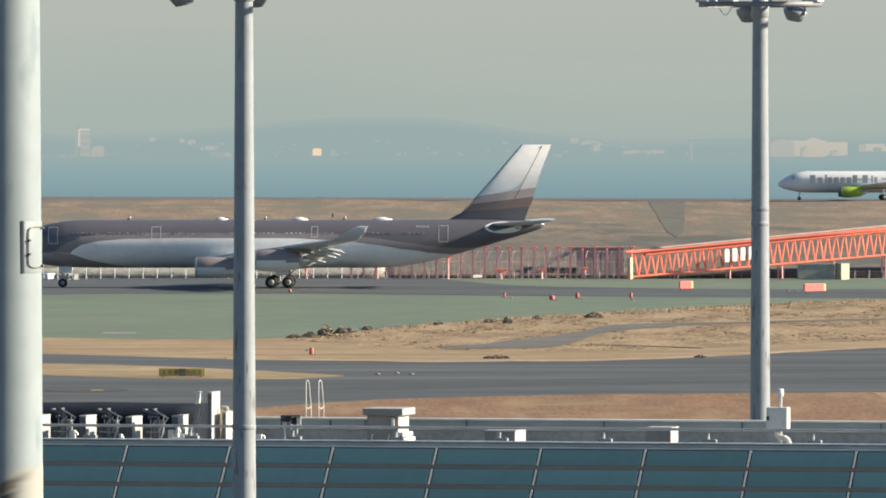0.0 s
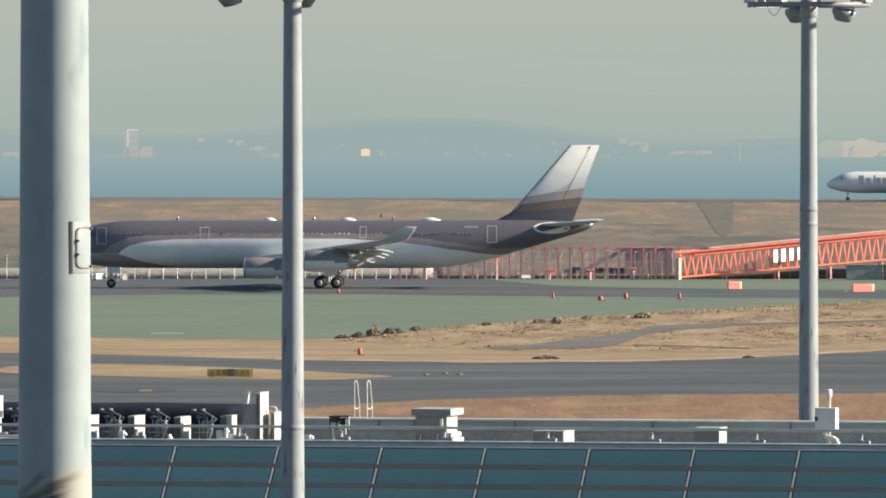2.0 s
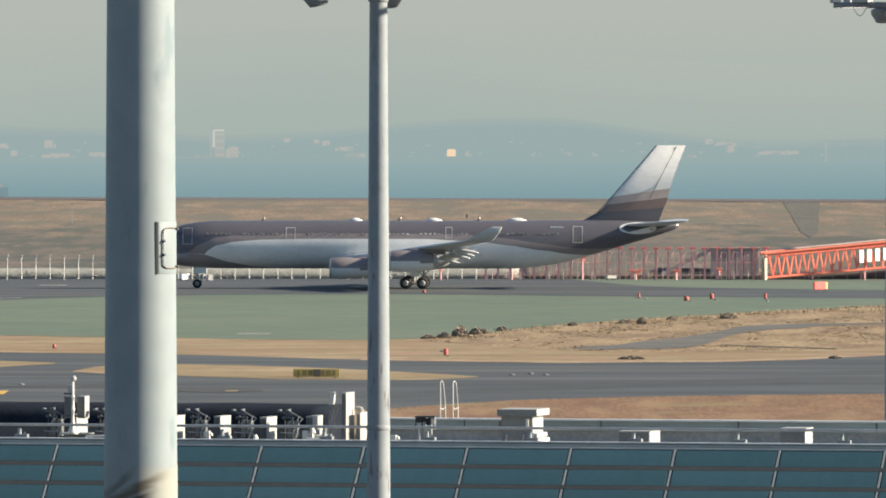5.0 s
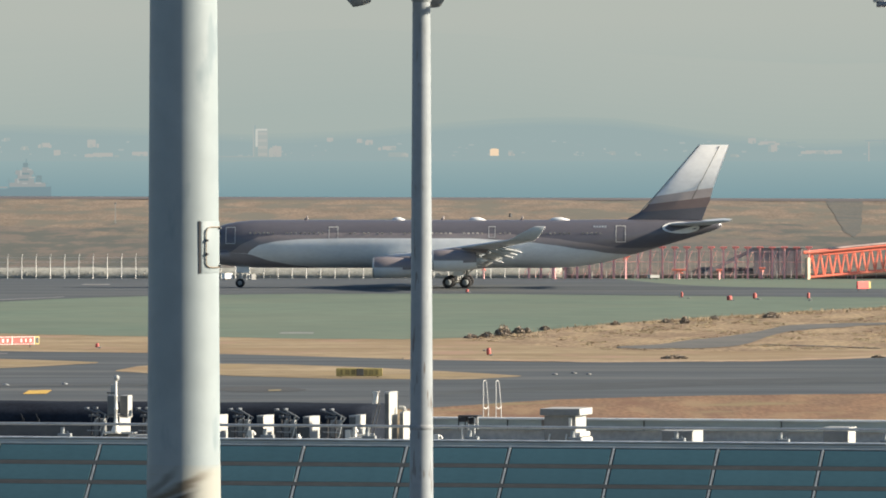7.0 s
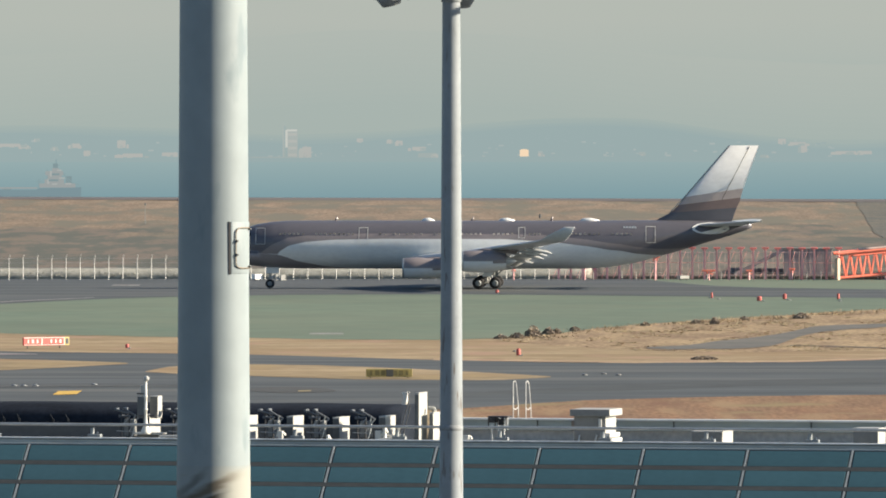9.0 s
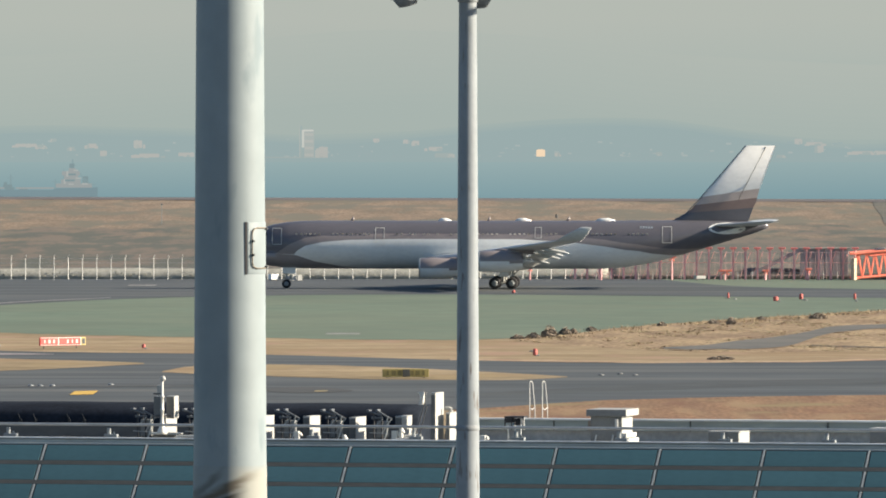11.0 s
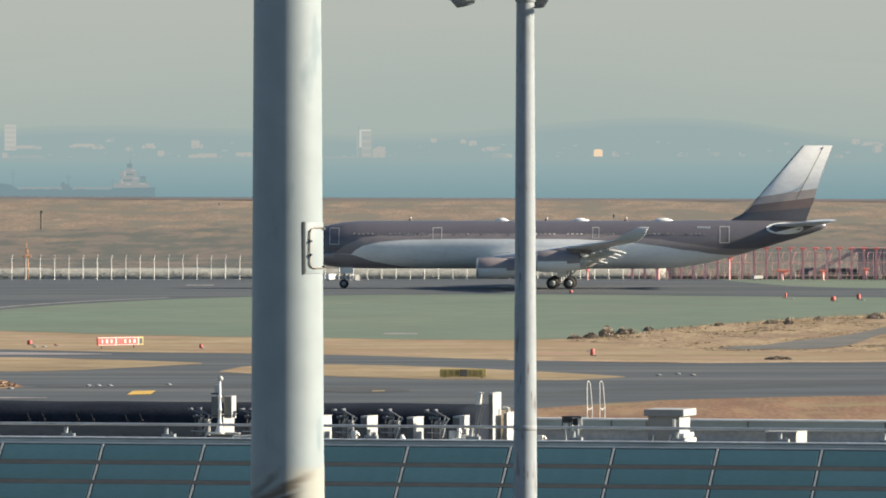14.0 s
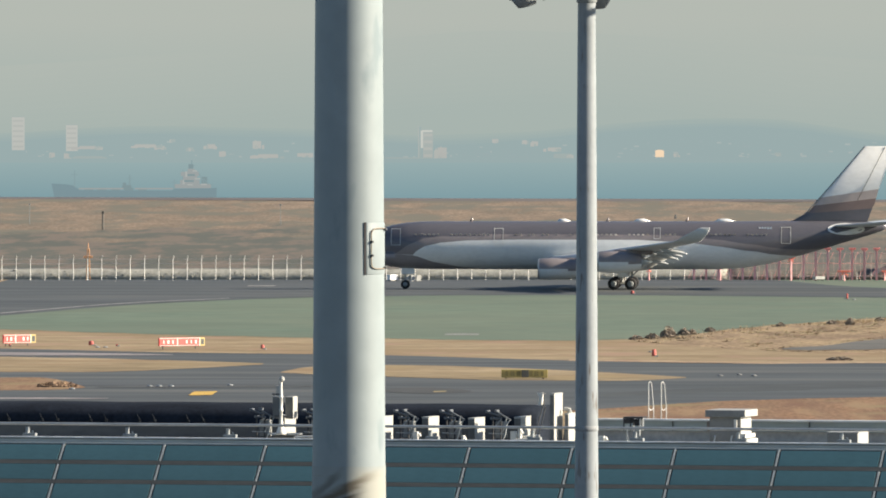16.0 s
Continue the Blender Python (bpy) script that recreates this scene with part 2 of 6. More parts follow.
def part(name, bm, material, parent, label=""):
    """One mesh object under a thing or a part."""
    me = bm if isinstance(bm, bpy.types.Mesh) else mesh_of(name, bm, *(material if isinstance(material, (list, tuple)) else [material]))
    ob = new(name, me)
    ob.parent = parent
    return tagged(ob, label)


def thing(name, m, label, category, group=""):
    """An Empty at the base of a thing with parts."""
    ob = new(name)
    ob.matrix_world = m
    return tagged(ob, label, category, group)


def solid(name, bm, material, m, label, category, group="", kind=""):
    """A thing that is one mesh."""
    ob = new(name, mesh_of(name, bm, *(material if isinstance(material, (list, tuple)) else [material])))
    ob.matrix_world = m
    return tagged(ob, label, category, group, kind)


def setting(name, bm, material, label, category, kind="structure"):
    return solid(name, bm, material, Matrix(), label, category, "", kind)


def made():
    return bmesh.new()


# ---- the large structure: airfield, sea, far shore ----
def crest(x):
    return 4.62 - 0.0028 * x


def ground_z(x, y):
    """Level airfield, then a grassed bank that carries the far runway, then the sea bed."""
    if y <= 1325:
        return 0.0
    if y <= 1870:
        t = (y - 1325) / 545
        return crest(x) * (0.8 * t + 0.2 * t * t * (3 - 2 * t))
    if y <= 1935:
        return crest(x)
    return crest(x) - (y - 1935) * 0.12


BANK = patchy("bank_grass", (0.232, 0.179, 0.131), (0.165, 0.134, 0.102), (0.146, 0.138, 0.110), (0.098, 0.103, 0.090), (0.152, 0.130, 0.108), 4.5, 15)
APRON = mat("apron_asphalt", (0.085, 0.09, 0.093), 0.9, 0, 0.2, 0.15, 9)
RAMP = mat("worn_ramp_ground", (0.105, 0.110, 0.102), 0.95, 0, 0.2, 0.2, 5, (1, 3, 1), 0.2, (0.142, 0.13, 0.106), 0.1)
bm = made()
ys = [-600, 0, 300, 600, 800, 1000, 1150, 1325] + [1325 + 545 * k / 90 for k in range(1, 91)] + [1900, 1935, 1990, 2040]
xs = sorted({-1500, -700, -350, 350, 700, 1500} | {-200 + 4 * k for k in range(101)} | set(range(58, 80)))


def ground_top(x, y):
    return ground_z(max(-200, min(200, x)), y) + (0.22 * noise.noise((x * 0.05, y * 0.02, 3)) if 1345 < y < 1880 else 0)


grid = [[bm.verts.new((x, y, ground_top(x, y))) for x in xs] for y in ys]
for r1, r2 in zip(grid, grid[1:]):
    for k in range(len(xs) - 1):
        f = bm.faces.new((r1[k], r1[k + 1], r2[k + 1], r2[k]))
        f.smooth = True
        y = r1[k].co.y
        f.material_index = 2 if y < 590 else 0 if y < 1324 else 1
setting("ground", bm, [STRAW, BANK, APRON], "dry winter grass of the airfield rising to a low bank", "ground")


# the far runway along the crest, seen almost edge-on
bm = made()
rows = [[bm.verts.new((x, y, ground_z(x, y) + 0.05)) for y in (1873, 1932)] for x in range(-200, 201, 20)]
for p, q in zip(rows, rows[1:]):
    bm.faces.new((p[0], q[0], q[1], p[1]))
setting("runway", bm, mat("runway_asphalt", (0.10, 0.095, 0.098), 0.9, 0, 0.2, 0.15, 12, (6, 2, 1), 0.2, (0.13, 0.115, 0.108), 0.2), "grey runway along the top of the bank", "runway")

# a worn service ramp that climbs the bank
bm, prev = made(), None
for k in range(111):
    y = 1542 + 3 * k
    mid, half = 72.8 - (1872 - y) * 0.0345, (3.4 - (1872 - y) * 0.007) * min(1, (y - 1535) / 60) + 0.4 * noise.noise((0, y * 0.02, 4))
    row = [bm.verts.new((mid + half * t, y, ground_top(mid + half * t, y) + 0.035)) for t in (-1, -0.5, 0, 0.5, 1)]
    if prev:
        for j in range(4):
            bm.faces.new((prev[j], prev[j + 1], row[j + 1], row[j])).smooth = True
    prev = row
setting("service_ramp", bm, RAMP, "worn grey service ramp up the grassy bank", "ramp")


def smooth_line(pts, step=2.5):
    """A flowing line through a few plan points, ordered by x."""
    xs = np.array([p[0] for p in pts], float)
    ys = np.array([p[1] for p in pts], float)
    m = np.gradient(ys, xs) if len(pts) > 2 else np.full(len(pts), (ys[-1] - ys[0]) / (xs[-1] - xs[0]))
    out = []
    for k in range(len(pts) - 1):
        h = xs[k + 1] - xs[k]
        n = max(2, int(h / step))
        for j in range(n):
            t = j / n
            y = ((2 * t ** 3 - 3 * t * t + 1) * ys[k] + (t ** 3 - 2 * t * t + t) * h * m[k]
                 + (3 * t * t - 2 * t ** 3) * ys[k + 1] + (t ** 3 - t * t) * h * m[k + 1])
            out.append((xs[k] + t * h, y))
    out.append((xs[-1], ys[-1]))
    return out


def sheet(name, far, near, lift, material, label, category, ragged=0.0, kind="structure"):
    """A flat area between a far and a near edge, lying just above the ground."""
    lift *= 0.5
    f, n = smooth_line(far), smooth_line(near)
    fx, fy = zip(*f)
    nx, ny = zip(*n)
    x0, x1 = max(fx[0], nx[0]), min(fx[-1], nx[-1])
    bm, rows = made(), []
    count = max(2, int((x1 - x0) / 1.2))
    for k in range(count + 1):
        x = x0 + (x1 - x0) * k / count
        a, b = float(np.interp(x, fx, fy)), float(np.interp(x, nx, ny))
        a += ragged * (noise.noise((x * 0.35, 1.7, lift * 180)) + 0.5 * noise.noise((x * 1.1, 4.1, lift * 140)))
        b += ragged * (noise.noise((x * 0.35, 7.7, lift * 180)) + 0.5 * noise.noise((x * 1.1, 9.1, lift * 140)))
        a = max(a, b + 0.05)
        rows.append((bm.verts.new((x, a, ground_z(x, a) + lift)), bm.verts.new((x, b, ground_z(x, b) + lift))))
    for p, q in zip(rows, rows[1:]):
        bm.faces.new((p[1], q[1], q[0], p[0]))
    return setting(name, bm, material, label, category, kind)


sheet("field_green", [(-101.15, 1314.5), (103.78, 1314.5)], [(-75.04, 975.2), (-58.45, 964.9), (-40.92, 939.9), (-20.72, 925.5), (-3.17, 918.5), (2.99, 925.5), (11.77, 970), (32.78, 1036.5), (49.18, 1079.7), (67.5, 1116.3), (90.93, 1151.7)],
      0.03, GREEN, "dull green treated verge beside the taxiway", "verge", 3.0)
sheet("taxiway_far", [(-99.35, 1291.1), (-5.89, 1291.1), (15.56, 1282), (28.15, 1209.3), (40.93, 1189.5), (93.3, 1181.7)], [(-75.25, 977.9), (-68.75, 1002.2), (-62.44, 1030.7), (-54.23, 1079.7), (-42.52, 1119.7), (-25.62, 1144.5), (-5.26, 1151.7), (26.47, 1137.3), (67.71, 1119.7), (88.14, 1116.3)],
      0.06, ASPHALT, "dark asphalt taxiway curving across the field", "taxiway")
sheet("taxiway_edge_line", [(-76.27, 991.2), (-69.71, 1016.2), (-63.34, 1045.5), (-54.96, 1094.4), (-42.97, 1131.6)], [(-75.96, 987.2), (-69.44, 1012.3), (-63.08, 1041.3), (-54.76, 1090.4), (-42.86, 1128.8)],
      0.09, LINE, "worn white edge line of the taxiway", "marking")
sheet("taxiway_middle", [(-69.27, 900.2), (-53.61, 884.9), (-37.88, 870), (-19.24, 859.7), (-3.84, 841.7), (7.32, 832.1), (19.37, 832.1), (28.76, 835.9), (38.88, 853.6), (53.25, 880.6), (72.52, 918.5)], [(-55.72, 724.1), (-43.7, 721.3), (-15.89, 710), (-2.41, 699), (4.7, 715.6), (16.99, 730), (29.42, 735.9), (44.77, 740.4), (59.06, 748)],
      0.05, ASPHALT, "wide grey asphalt taxiway with worn joints", "taxiway")
sheet("worn_band", [(-1.73, 738.9), (9.85, 762.2), (22.45, 778.5), (36.38, 785.3), (48.01, 793.9), (64.08, 811.6)], [(-1.71, 732.9), (9.62, 745), (21.94, 760.6), (35.76, 771.9), (47.28, 781.9), (63.23, 800.9)], 0.07, mat("worn_asphalt", (0.055, 0.062, 0.066), 0.9, 0, 0.2, 0.15, 6, (5, 2, 1), 0.2, (0.072, 0.08, 0.082), 0.2), "darker worn band along the asphalt", "taxiway", 2.0)
sheet("grass_island", [(-26.46, 802.6), (-25.11, 817.1), (-22.13, 824.5), (-16.62, 824.5), (-8.26, 815.3), (-1.43, 802.6), (3.44, 792.1), (5.52, 787)], [(-26.4, 800.9), (-24.01, 795.6), (-20.38, 792.1), (-14.49, 783.6), (-3.55, 776.9), (1.64, 776.9), (5.51, 785.3)],
      0.09, DRY, "dry grass island between the taxiways", "grass", 1.0)
sheet("grass_island", [(-66.15, 859.7), (-51.71, 853.6), (-41.53, 845.7), (-34.15, 837.9), (-28.75, 830.2)], [(-61.9, 804.4), (-48.62, 802.6), (-39.5, 804.4), (-33.23, 815.3), (-28.65, 827.3)],
      0.09, DRY, "dry grass island tapering to a point on asphalt", "grass", 1.0)
sheet("grass_island", [(-60.82, 790.4), (-47.57, 785.3), (-44.69, 785.3), (-41.26, 770.3), (-39.51, 757.4)], [(-57.56, 748), (-45.31, 748), (-42.66, 749.6), (-40.32, 752.7), (-39.43, 755.8)],
      0.09, RUSSET, "russet grass patch at the edge of the asphalt", "grass", 1.0)
sheet("field_russet", [(-3.95, 695), (-0.47, 701.7), (4.7, 714.9), (16.97, 729.2), (29.39, 735.1), (44.72, 739.6), (59.06, 748)], [(-3.15, 553.9), (43.73, 553.9)],
      0.09, RUSSET, "russet winter grass beyond the pier roof", "grass", 1.2)
sheet("field_dry", [(1.18, 920.8), (2.98, 924.3), (11.74, 967.4), (32.69, 1033.6), (49.03, 1076.5), (67.29, 1112.9), (90.65, 1148.1)], [(1.17, 916.1), (3.93, 904.7), (10.71, 882.7), (20.25, 870), (30.08, 874.2), (40.4, 887), (55.26, 913.8), (74.4, 942.3)],
      0.02, mat("tall_dry_grass", (0.318, 0.243, 0.15), 0.95, 0, 0.3, 0.35, 5, (0.9, 4.5, 1), 0.3, (0.20, 0.145, 0.098), 0.1), "rough pinkish dry grass beside the green verge", "grass", 1.5)
sheet("concrete_strip", [(-67.27, 874.2), (-52.7, 870), (-43.49, 865.9), (-37.52, 861.7)], [(-66.15, 859.7), (-51.96, 857.7), (-43.08, 857.7), (-37.43, 859.7)],
      0.10, CONCRETE, "pale worn concrete strip on the taxiway", "pavement", 0.5)
sheet("sandy_edge", [(-3.9, 848), (7.4, 838.5), (19.5, 838), (28.9, 842), (39.1, 860), (53.6, 888), (72.9, 926)], [(-3.84, 841.7), (7.32, 832.1), (19.37, 832.1), (28.76, 835.9), (38.88, 853.6), (53.25, 880.6), (72.52, 918.5)],
      0.07, third_tone(mat("sandy_verge", (0.385, 0.30, 0.205), 0.95, 0, 0.25, 0.25, 4, (1.5, 2.5, 1), 0.3, (0.29, 0.22, 0.145), 0.1), (0.27, 0.185, 0.13), 7, 8, 0.47, 0.62), "pale sandy strip along the asphalt edge", "verge", 2.0)
PATH_FAR = [(14.6, 886), (18.0, 894), (20.9, 909), (24.84, 925.5), (29.05, 950.5), (31.7, 971.6), (35.53, 983.2), (41.22, 988.5), (45.92, 991.2), (52.2, 999.4), (60.94, 1007.8), (80.68, 1021.9)]
PATH_NEAR = [(14.5, 882), (17.0, 878.5), (19.61, 880), (24.84, 887), (26.4, 898), (29.19, 927.9), (32.12, 950.5), (37.12, 966.2), (40.75, 977.1), (45.62, 984.8), (51.84, 992.6), (60.52, 1000.8), (80.01, 1013.4)]
sheet("service_path", PATH_FAR, PATH_NEAR, 0.10, mat("path_asphalt", (0.07, 0.07, 0.063), 0.9, 0, 0.25, 0.2, 5, (3, 2, 1), 0.2, (0.10, 0.094, 0.08)), "narrow grey service path through dry grass", "path", 2.0)
sheet("drain_groove", [(27.3, 894.7), (30.7, 892.3), (34.47, 887), (37.41, 880.6)], [(27.23, 892.3), (30.6, 889.2), (34.36, 884), (37.34, 878.9)], 0.09, mat("dark_soil", (0.07, 0.062, 0.05), 0.95, 0, 0.3, 0.2, 2), "dark shallow drain groove in the grass", "drain", 0.8)

# the sea, and the outer bay that fades into the haze
BAY_EDGE = 2600
bm = made()
bm.faces.new([bm.verts.new(p) for p in ((-4500, 1945, -1.5), (4500, 1945, -1.5), (4500, BAY_EDGE, -1.5), (-4500, BAY_EDGE, -1.5))])
setting("water", bm, SEA, "calm blue-grey sea of the bay", "water")


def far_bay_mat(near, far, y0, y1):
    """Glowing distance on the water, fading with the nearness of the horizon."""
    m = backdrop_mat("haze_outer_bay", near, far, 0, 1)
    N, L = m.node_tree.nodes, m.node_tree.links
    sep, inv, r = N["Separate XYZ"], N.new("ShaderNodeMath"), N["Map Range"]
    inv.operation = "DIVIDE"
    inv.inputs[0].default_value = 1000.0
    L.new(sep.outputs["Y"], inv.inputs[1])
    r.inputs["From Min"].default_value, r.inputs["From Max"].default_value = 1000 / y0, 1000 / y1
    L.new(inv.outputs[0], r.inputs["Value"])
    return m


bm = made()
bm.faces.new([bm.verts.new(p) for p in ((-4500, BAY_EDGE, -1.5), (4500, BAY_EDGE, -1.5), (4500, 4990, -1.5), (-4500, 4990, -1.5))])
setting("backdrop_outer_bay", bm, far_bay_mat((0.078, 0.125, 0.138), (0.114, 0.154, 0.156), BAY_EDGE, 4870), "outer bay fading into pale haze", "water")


# hazy hills and sky behind the bay
def ridge(name, dist, tops, base, material, label):
    """Far hills as a solid sheet with a skyline of a few broad heights."""
    line = smooth_line(tops, 12)
    bm = made()
    prev = None
    for x, z in line:
        z += 1.0 * noise.noise((x * 0.02, dist, 0)) + 0.5 * noise.noise((x * 0.09, dist, 5))
        cur = [bm.verts.new((x, dist, base)), bm.verts.new((x, dist, z)), bm.verts.new((x, dist + 6, z)), bm.verts.new((x, dist + 6, base))]
        if prev:
            for k in range(4):
                bm.faces.new((prev[k], cur[k], cur[(k + 1) % 4], prev[(k + 1) % 4]))
        prev = cur
    setting(name, bm, material, label, "hills")


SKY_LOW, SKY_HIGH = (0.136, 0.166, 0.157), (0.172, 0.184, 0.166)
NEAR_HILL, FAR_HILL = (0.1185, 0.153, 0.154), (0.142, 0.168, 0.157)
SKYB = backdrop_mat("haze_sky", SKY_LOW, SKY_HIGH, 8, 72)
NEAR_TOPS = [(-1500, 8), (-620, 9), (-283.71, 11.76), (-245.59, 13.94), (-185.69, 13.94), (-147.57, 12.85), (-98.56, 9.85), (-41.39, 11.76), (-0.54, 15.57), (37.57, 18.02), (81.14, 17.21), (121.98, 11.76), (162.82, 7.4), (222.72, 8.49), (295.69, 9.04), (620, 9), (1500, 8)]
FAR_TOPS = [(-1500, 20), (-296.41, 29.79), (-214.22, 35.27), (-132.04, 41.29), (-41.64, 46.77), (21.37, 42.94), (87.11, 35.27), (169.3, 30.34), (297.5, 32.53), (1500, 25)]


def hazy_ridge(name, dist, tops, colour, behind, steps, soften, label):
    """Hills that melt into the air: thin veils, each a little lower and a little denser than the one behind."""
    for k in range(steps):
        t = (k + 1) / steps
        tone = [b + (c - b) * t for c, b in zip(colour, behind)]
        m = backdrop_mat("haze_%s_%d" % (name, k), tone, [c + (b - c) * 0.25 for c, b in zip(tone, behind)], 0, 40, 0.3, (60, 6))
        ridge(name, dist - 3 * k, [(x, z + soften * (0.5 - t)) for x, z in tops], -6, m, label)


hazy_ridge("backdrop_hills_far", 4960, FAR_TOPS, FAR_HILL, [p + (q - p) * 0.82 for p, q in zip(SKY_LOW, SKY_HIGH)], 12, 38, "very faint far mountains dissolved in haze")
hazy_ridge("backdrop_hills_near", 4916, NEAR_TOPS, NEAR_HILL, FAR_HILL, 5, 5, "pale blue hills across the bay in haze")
bm = made()
loops = []
for k in range(25):
    a = radians(-30 + 60 * k / 24)
    x, y = 4990 * math.tan(a), 4990
    loops.append([(x, y, -8), (x, y, 110), (x * 1.001, y * 1.001, 110), (x * 1.001, y * 1.001, -8)])
rings(bm, loops)
setting("backdrop_sky", bm, SKYB, "hazy grey-green winter sky above the bay", "sky")

# ---- the pier roof in front of the deck ----
LEAN = 13.8
C, S = math.cos(radians(LEAN)), math.sin(radians(LEAN))


def roof_at(a, back, z, turn=0):
    """A pose on the roof: a metres along the ridge, so far behind it."""
    return pose(a * C + back * S, 204.5 - a * S + back * C, z, 0, 0, -LEAN + turn)


DECK_Z = 13.40
PANEL = mat("teal_roof_glass", (0.056, 0.118, 0.137), 0.25, 0.0, 0.1, 0.05, 0.9, (2, 1, 1), 0.0, (0.049, 0.104, 0.120), 0.5, 0.07)
RIB = mat("roof_rib_metal", (0.33, 0.355, 0.35), 0.5, 0.1, 0.15, 0.1, 0.5)
SEAM = mat("roof_seam_dark", (0.058, 0.063, 0.061), 0.7, 0.0, 0.2, 0.15, 0.6, (4, 1, 1), 0.1)
CAP = mat("ridge_cap_metal", (0.40, 0.425, 0.41), 0.5, 0.1, 0.2, 0.12, 1.2, (3, 1, 1))
PARA = mat("parapet_blue_grey", (0.29, 0.355, 0.365), 0.5, 0.0, 0.2, 0.12, 2.0, (3, 1, 1))
WALL = mat("building_wall", (0.35, 0.37, 0.38), 0.7, 0, 0.2, 0.1, 2)

bm = made()
box(bm, (0, 3.2, 6.65), (90, 6.2, 13.3))
box(bm, (0, -2.1, 4.6), (90, 4.4, 9.2))
building = solid("pier_building", bm, WALL, roof_at(0, 0, 0), "long airport pier with a sloping glazed roof", "building")

# sloping glazing, row by row and bay by bay
BAY, ROW, DROP, OUT = 2.14, 0.557, 0.382, 0.405
first = 1.288 - 3 * BAY
bays = [first + BAY * k for k in range(-8, 12)]
slope = math.atan2(DROP, OUT)
bm = made()
box(bm, (BAY / 2, 0, 0), (BAY - 0.105, ROW - 0.125, 0.014), 0.003)
pane_mesh = mesh_of("roof_pane", bm, PANEL)
ROWS_DOWN = 10
for i, a in enumerate(bays):
    for j in range(ROWS_DOWN):
        o = part("roof_pane", pane_mesh, None, building)
        t = j + 0.5
        o.matrix_parent_inverse = Matrix()
        o.matrix_basis = pose(a, -0.12 - OUT * t, 13.55 - DROP * t, math.degrees(slope))
bm = made()
n = Vector((0, -math.sin(slope), math.cos(slope)))
mid = Vector((0, -0.12 - OUT * ROWS_DOWN / 2, 13.55 - DROP * ROWS_DOWN / 2)) - n * 0.034
box(bm, mid, (90, ROW * ROWS_DOWN, 0.05), 0, Matrix.Rotation(slope, 4, "X"))
part("roof_backing", bm, SEAM, building, "dark recessed glazing bars")
bm = made()
box(bm, (0, 0, 0), (0.042, ROW * ROWS_DOWN, 0.012), 0.003)
rib_mesh = mesh_of("roof_rib", bm, RIB)
for a in bays:
    o = part("roof_rib", rib_mesh, None, building)
    o.matrix_basis = Matrix.Translation(Vector((a, 0, 0)) + mid + n * 0.032) @ Matrix.Rotation(slope, 4, "X")
bm = made()
box(bm, (0, 0, 0), (90, 0.115, 0.012), 0.003)
purlin_mesh = mesh_of("roof_purlin", bm, SEAM)
for j in range(1, ROWS_DOWN):
    o = part("roof_purlin", purlin_mesh, None, building)
    o.matrix_basis = Matrix.Translation(Vector((0, -0.12 - OUT * j, 13.55 - DROP * j)) + n * 0.001) @ Matrix.Rotation(slope, 4, "X")

# ridge cap: two folded steps with a bright top edge
bm = made()
box(bm, (0, 0.16, 13.60), (90, 0.36, 0.12), 0.015)
box(bm, (0, -0.05, 13.535), (90, 0.16, 0.05), 0.012)
part("ridge_cap", bm, CAP, building, "folded grey metal ridge cap")
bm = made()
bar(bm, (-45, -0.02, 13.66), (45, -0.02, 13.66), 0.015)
part("cap_bead", bm, mat("bright_bead", (0.85, 0.86, 0.85), 0.5, 0.0, 0.3, 0.2, 0.3, (6, 1, 1)), building, "bright upper edge of the cap")
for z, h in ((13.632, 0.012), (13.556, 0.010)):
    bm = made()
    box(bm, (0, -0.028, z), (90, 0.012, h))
    part("cap_reveal", bm, DARKG, building, "dark strip for the shade under the bright edge")
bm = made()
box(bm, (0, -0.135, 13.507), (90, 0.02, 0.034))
part("flashing_gap", bm, DARKG, building, "dark strip for the shade below the folded cap")
bm = made()
bar(bm, (-45, -0.13, 13.535), (45, -0.13, 13.535), 0.012)
part("cap_bead", bm, RIB, building)
bm = made()
box(bm, (0, 3.2, 13.345), (90, 5.8, 0.1))
part("roof_deck", bm, mat("deck_concrete", (0.40, 0.385, 0.35), 0.9, 0, 0.3, 0.2, 1.5), building)

# rear parapet: upper blue-grey fascia with a lip, lower grey plinth
P0, P1 = -1.981, 45
bm = made()
box(bm, ((P0 + P1) / 2, 6.1, 13.80), (P1 - P0, 0.14, 0.22), 0.01)
part("parapet_fascia", bm, PARA, building, "blue-grey metal parapet fascia")
bm = made()
box(bm, ((P0 + P1) / 2, 6.05, 13.925), (P1 - P0, 0.30, 0.035), 0.008)
part("parapet_coping", bm, mat("coping_pale", (0.62, 0.65, 0.66), 0.5, 0.0, 0.2, 0.15, 1.0, (4, 1, 1)), building)
bm = made()
box(bm, ((P0 + P1) / 2, 6.2, 13.55), (P1 - P0, 0.14, 0.30))
part("parapet_plinth", bm, mat("plinth_grey", (0.45, 0.445, 0.42), 0.7, 0, 0.25, 0.15, 1.0), building)
bm = made()
box(bm, (0, 6.01, 13.80), (0.012, 0.04, 0.2))
joint_mesh = mesh_of("parapet_joint", bm, SEAM)
for k in range(12):
    o = part("parapet_joint", joint_mesh, None, building)
    o.matrix_basis = Matrix.Translation((P0 + 2.9 * (k + 0.6), 0, 0))

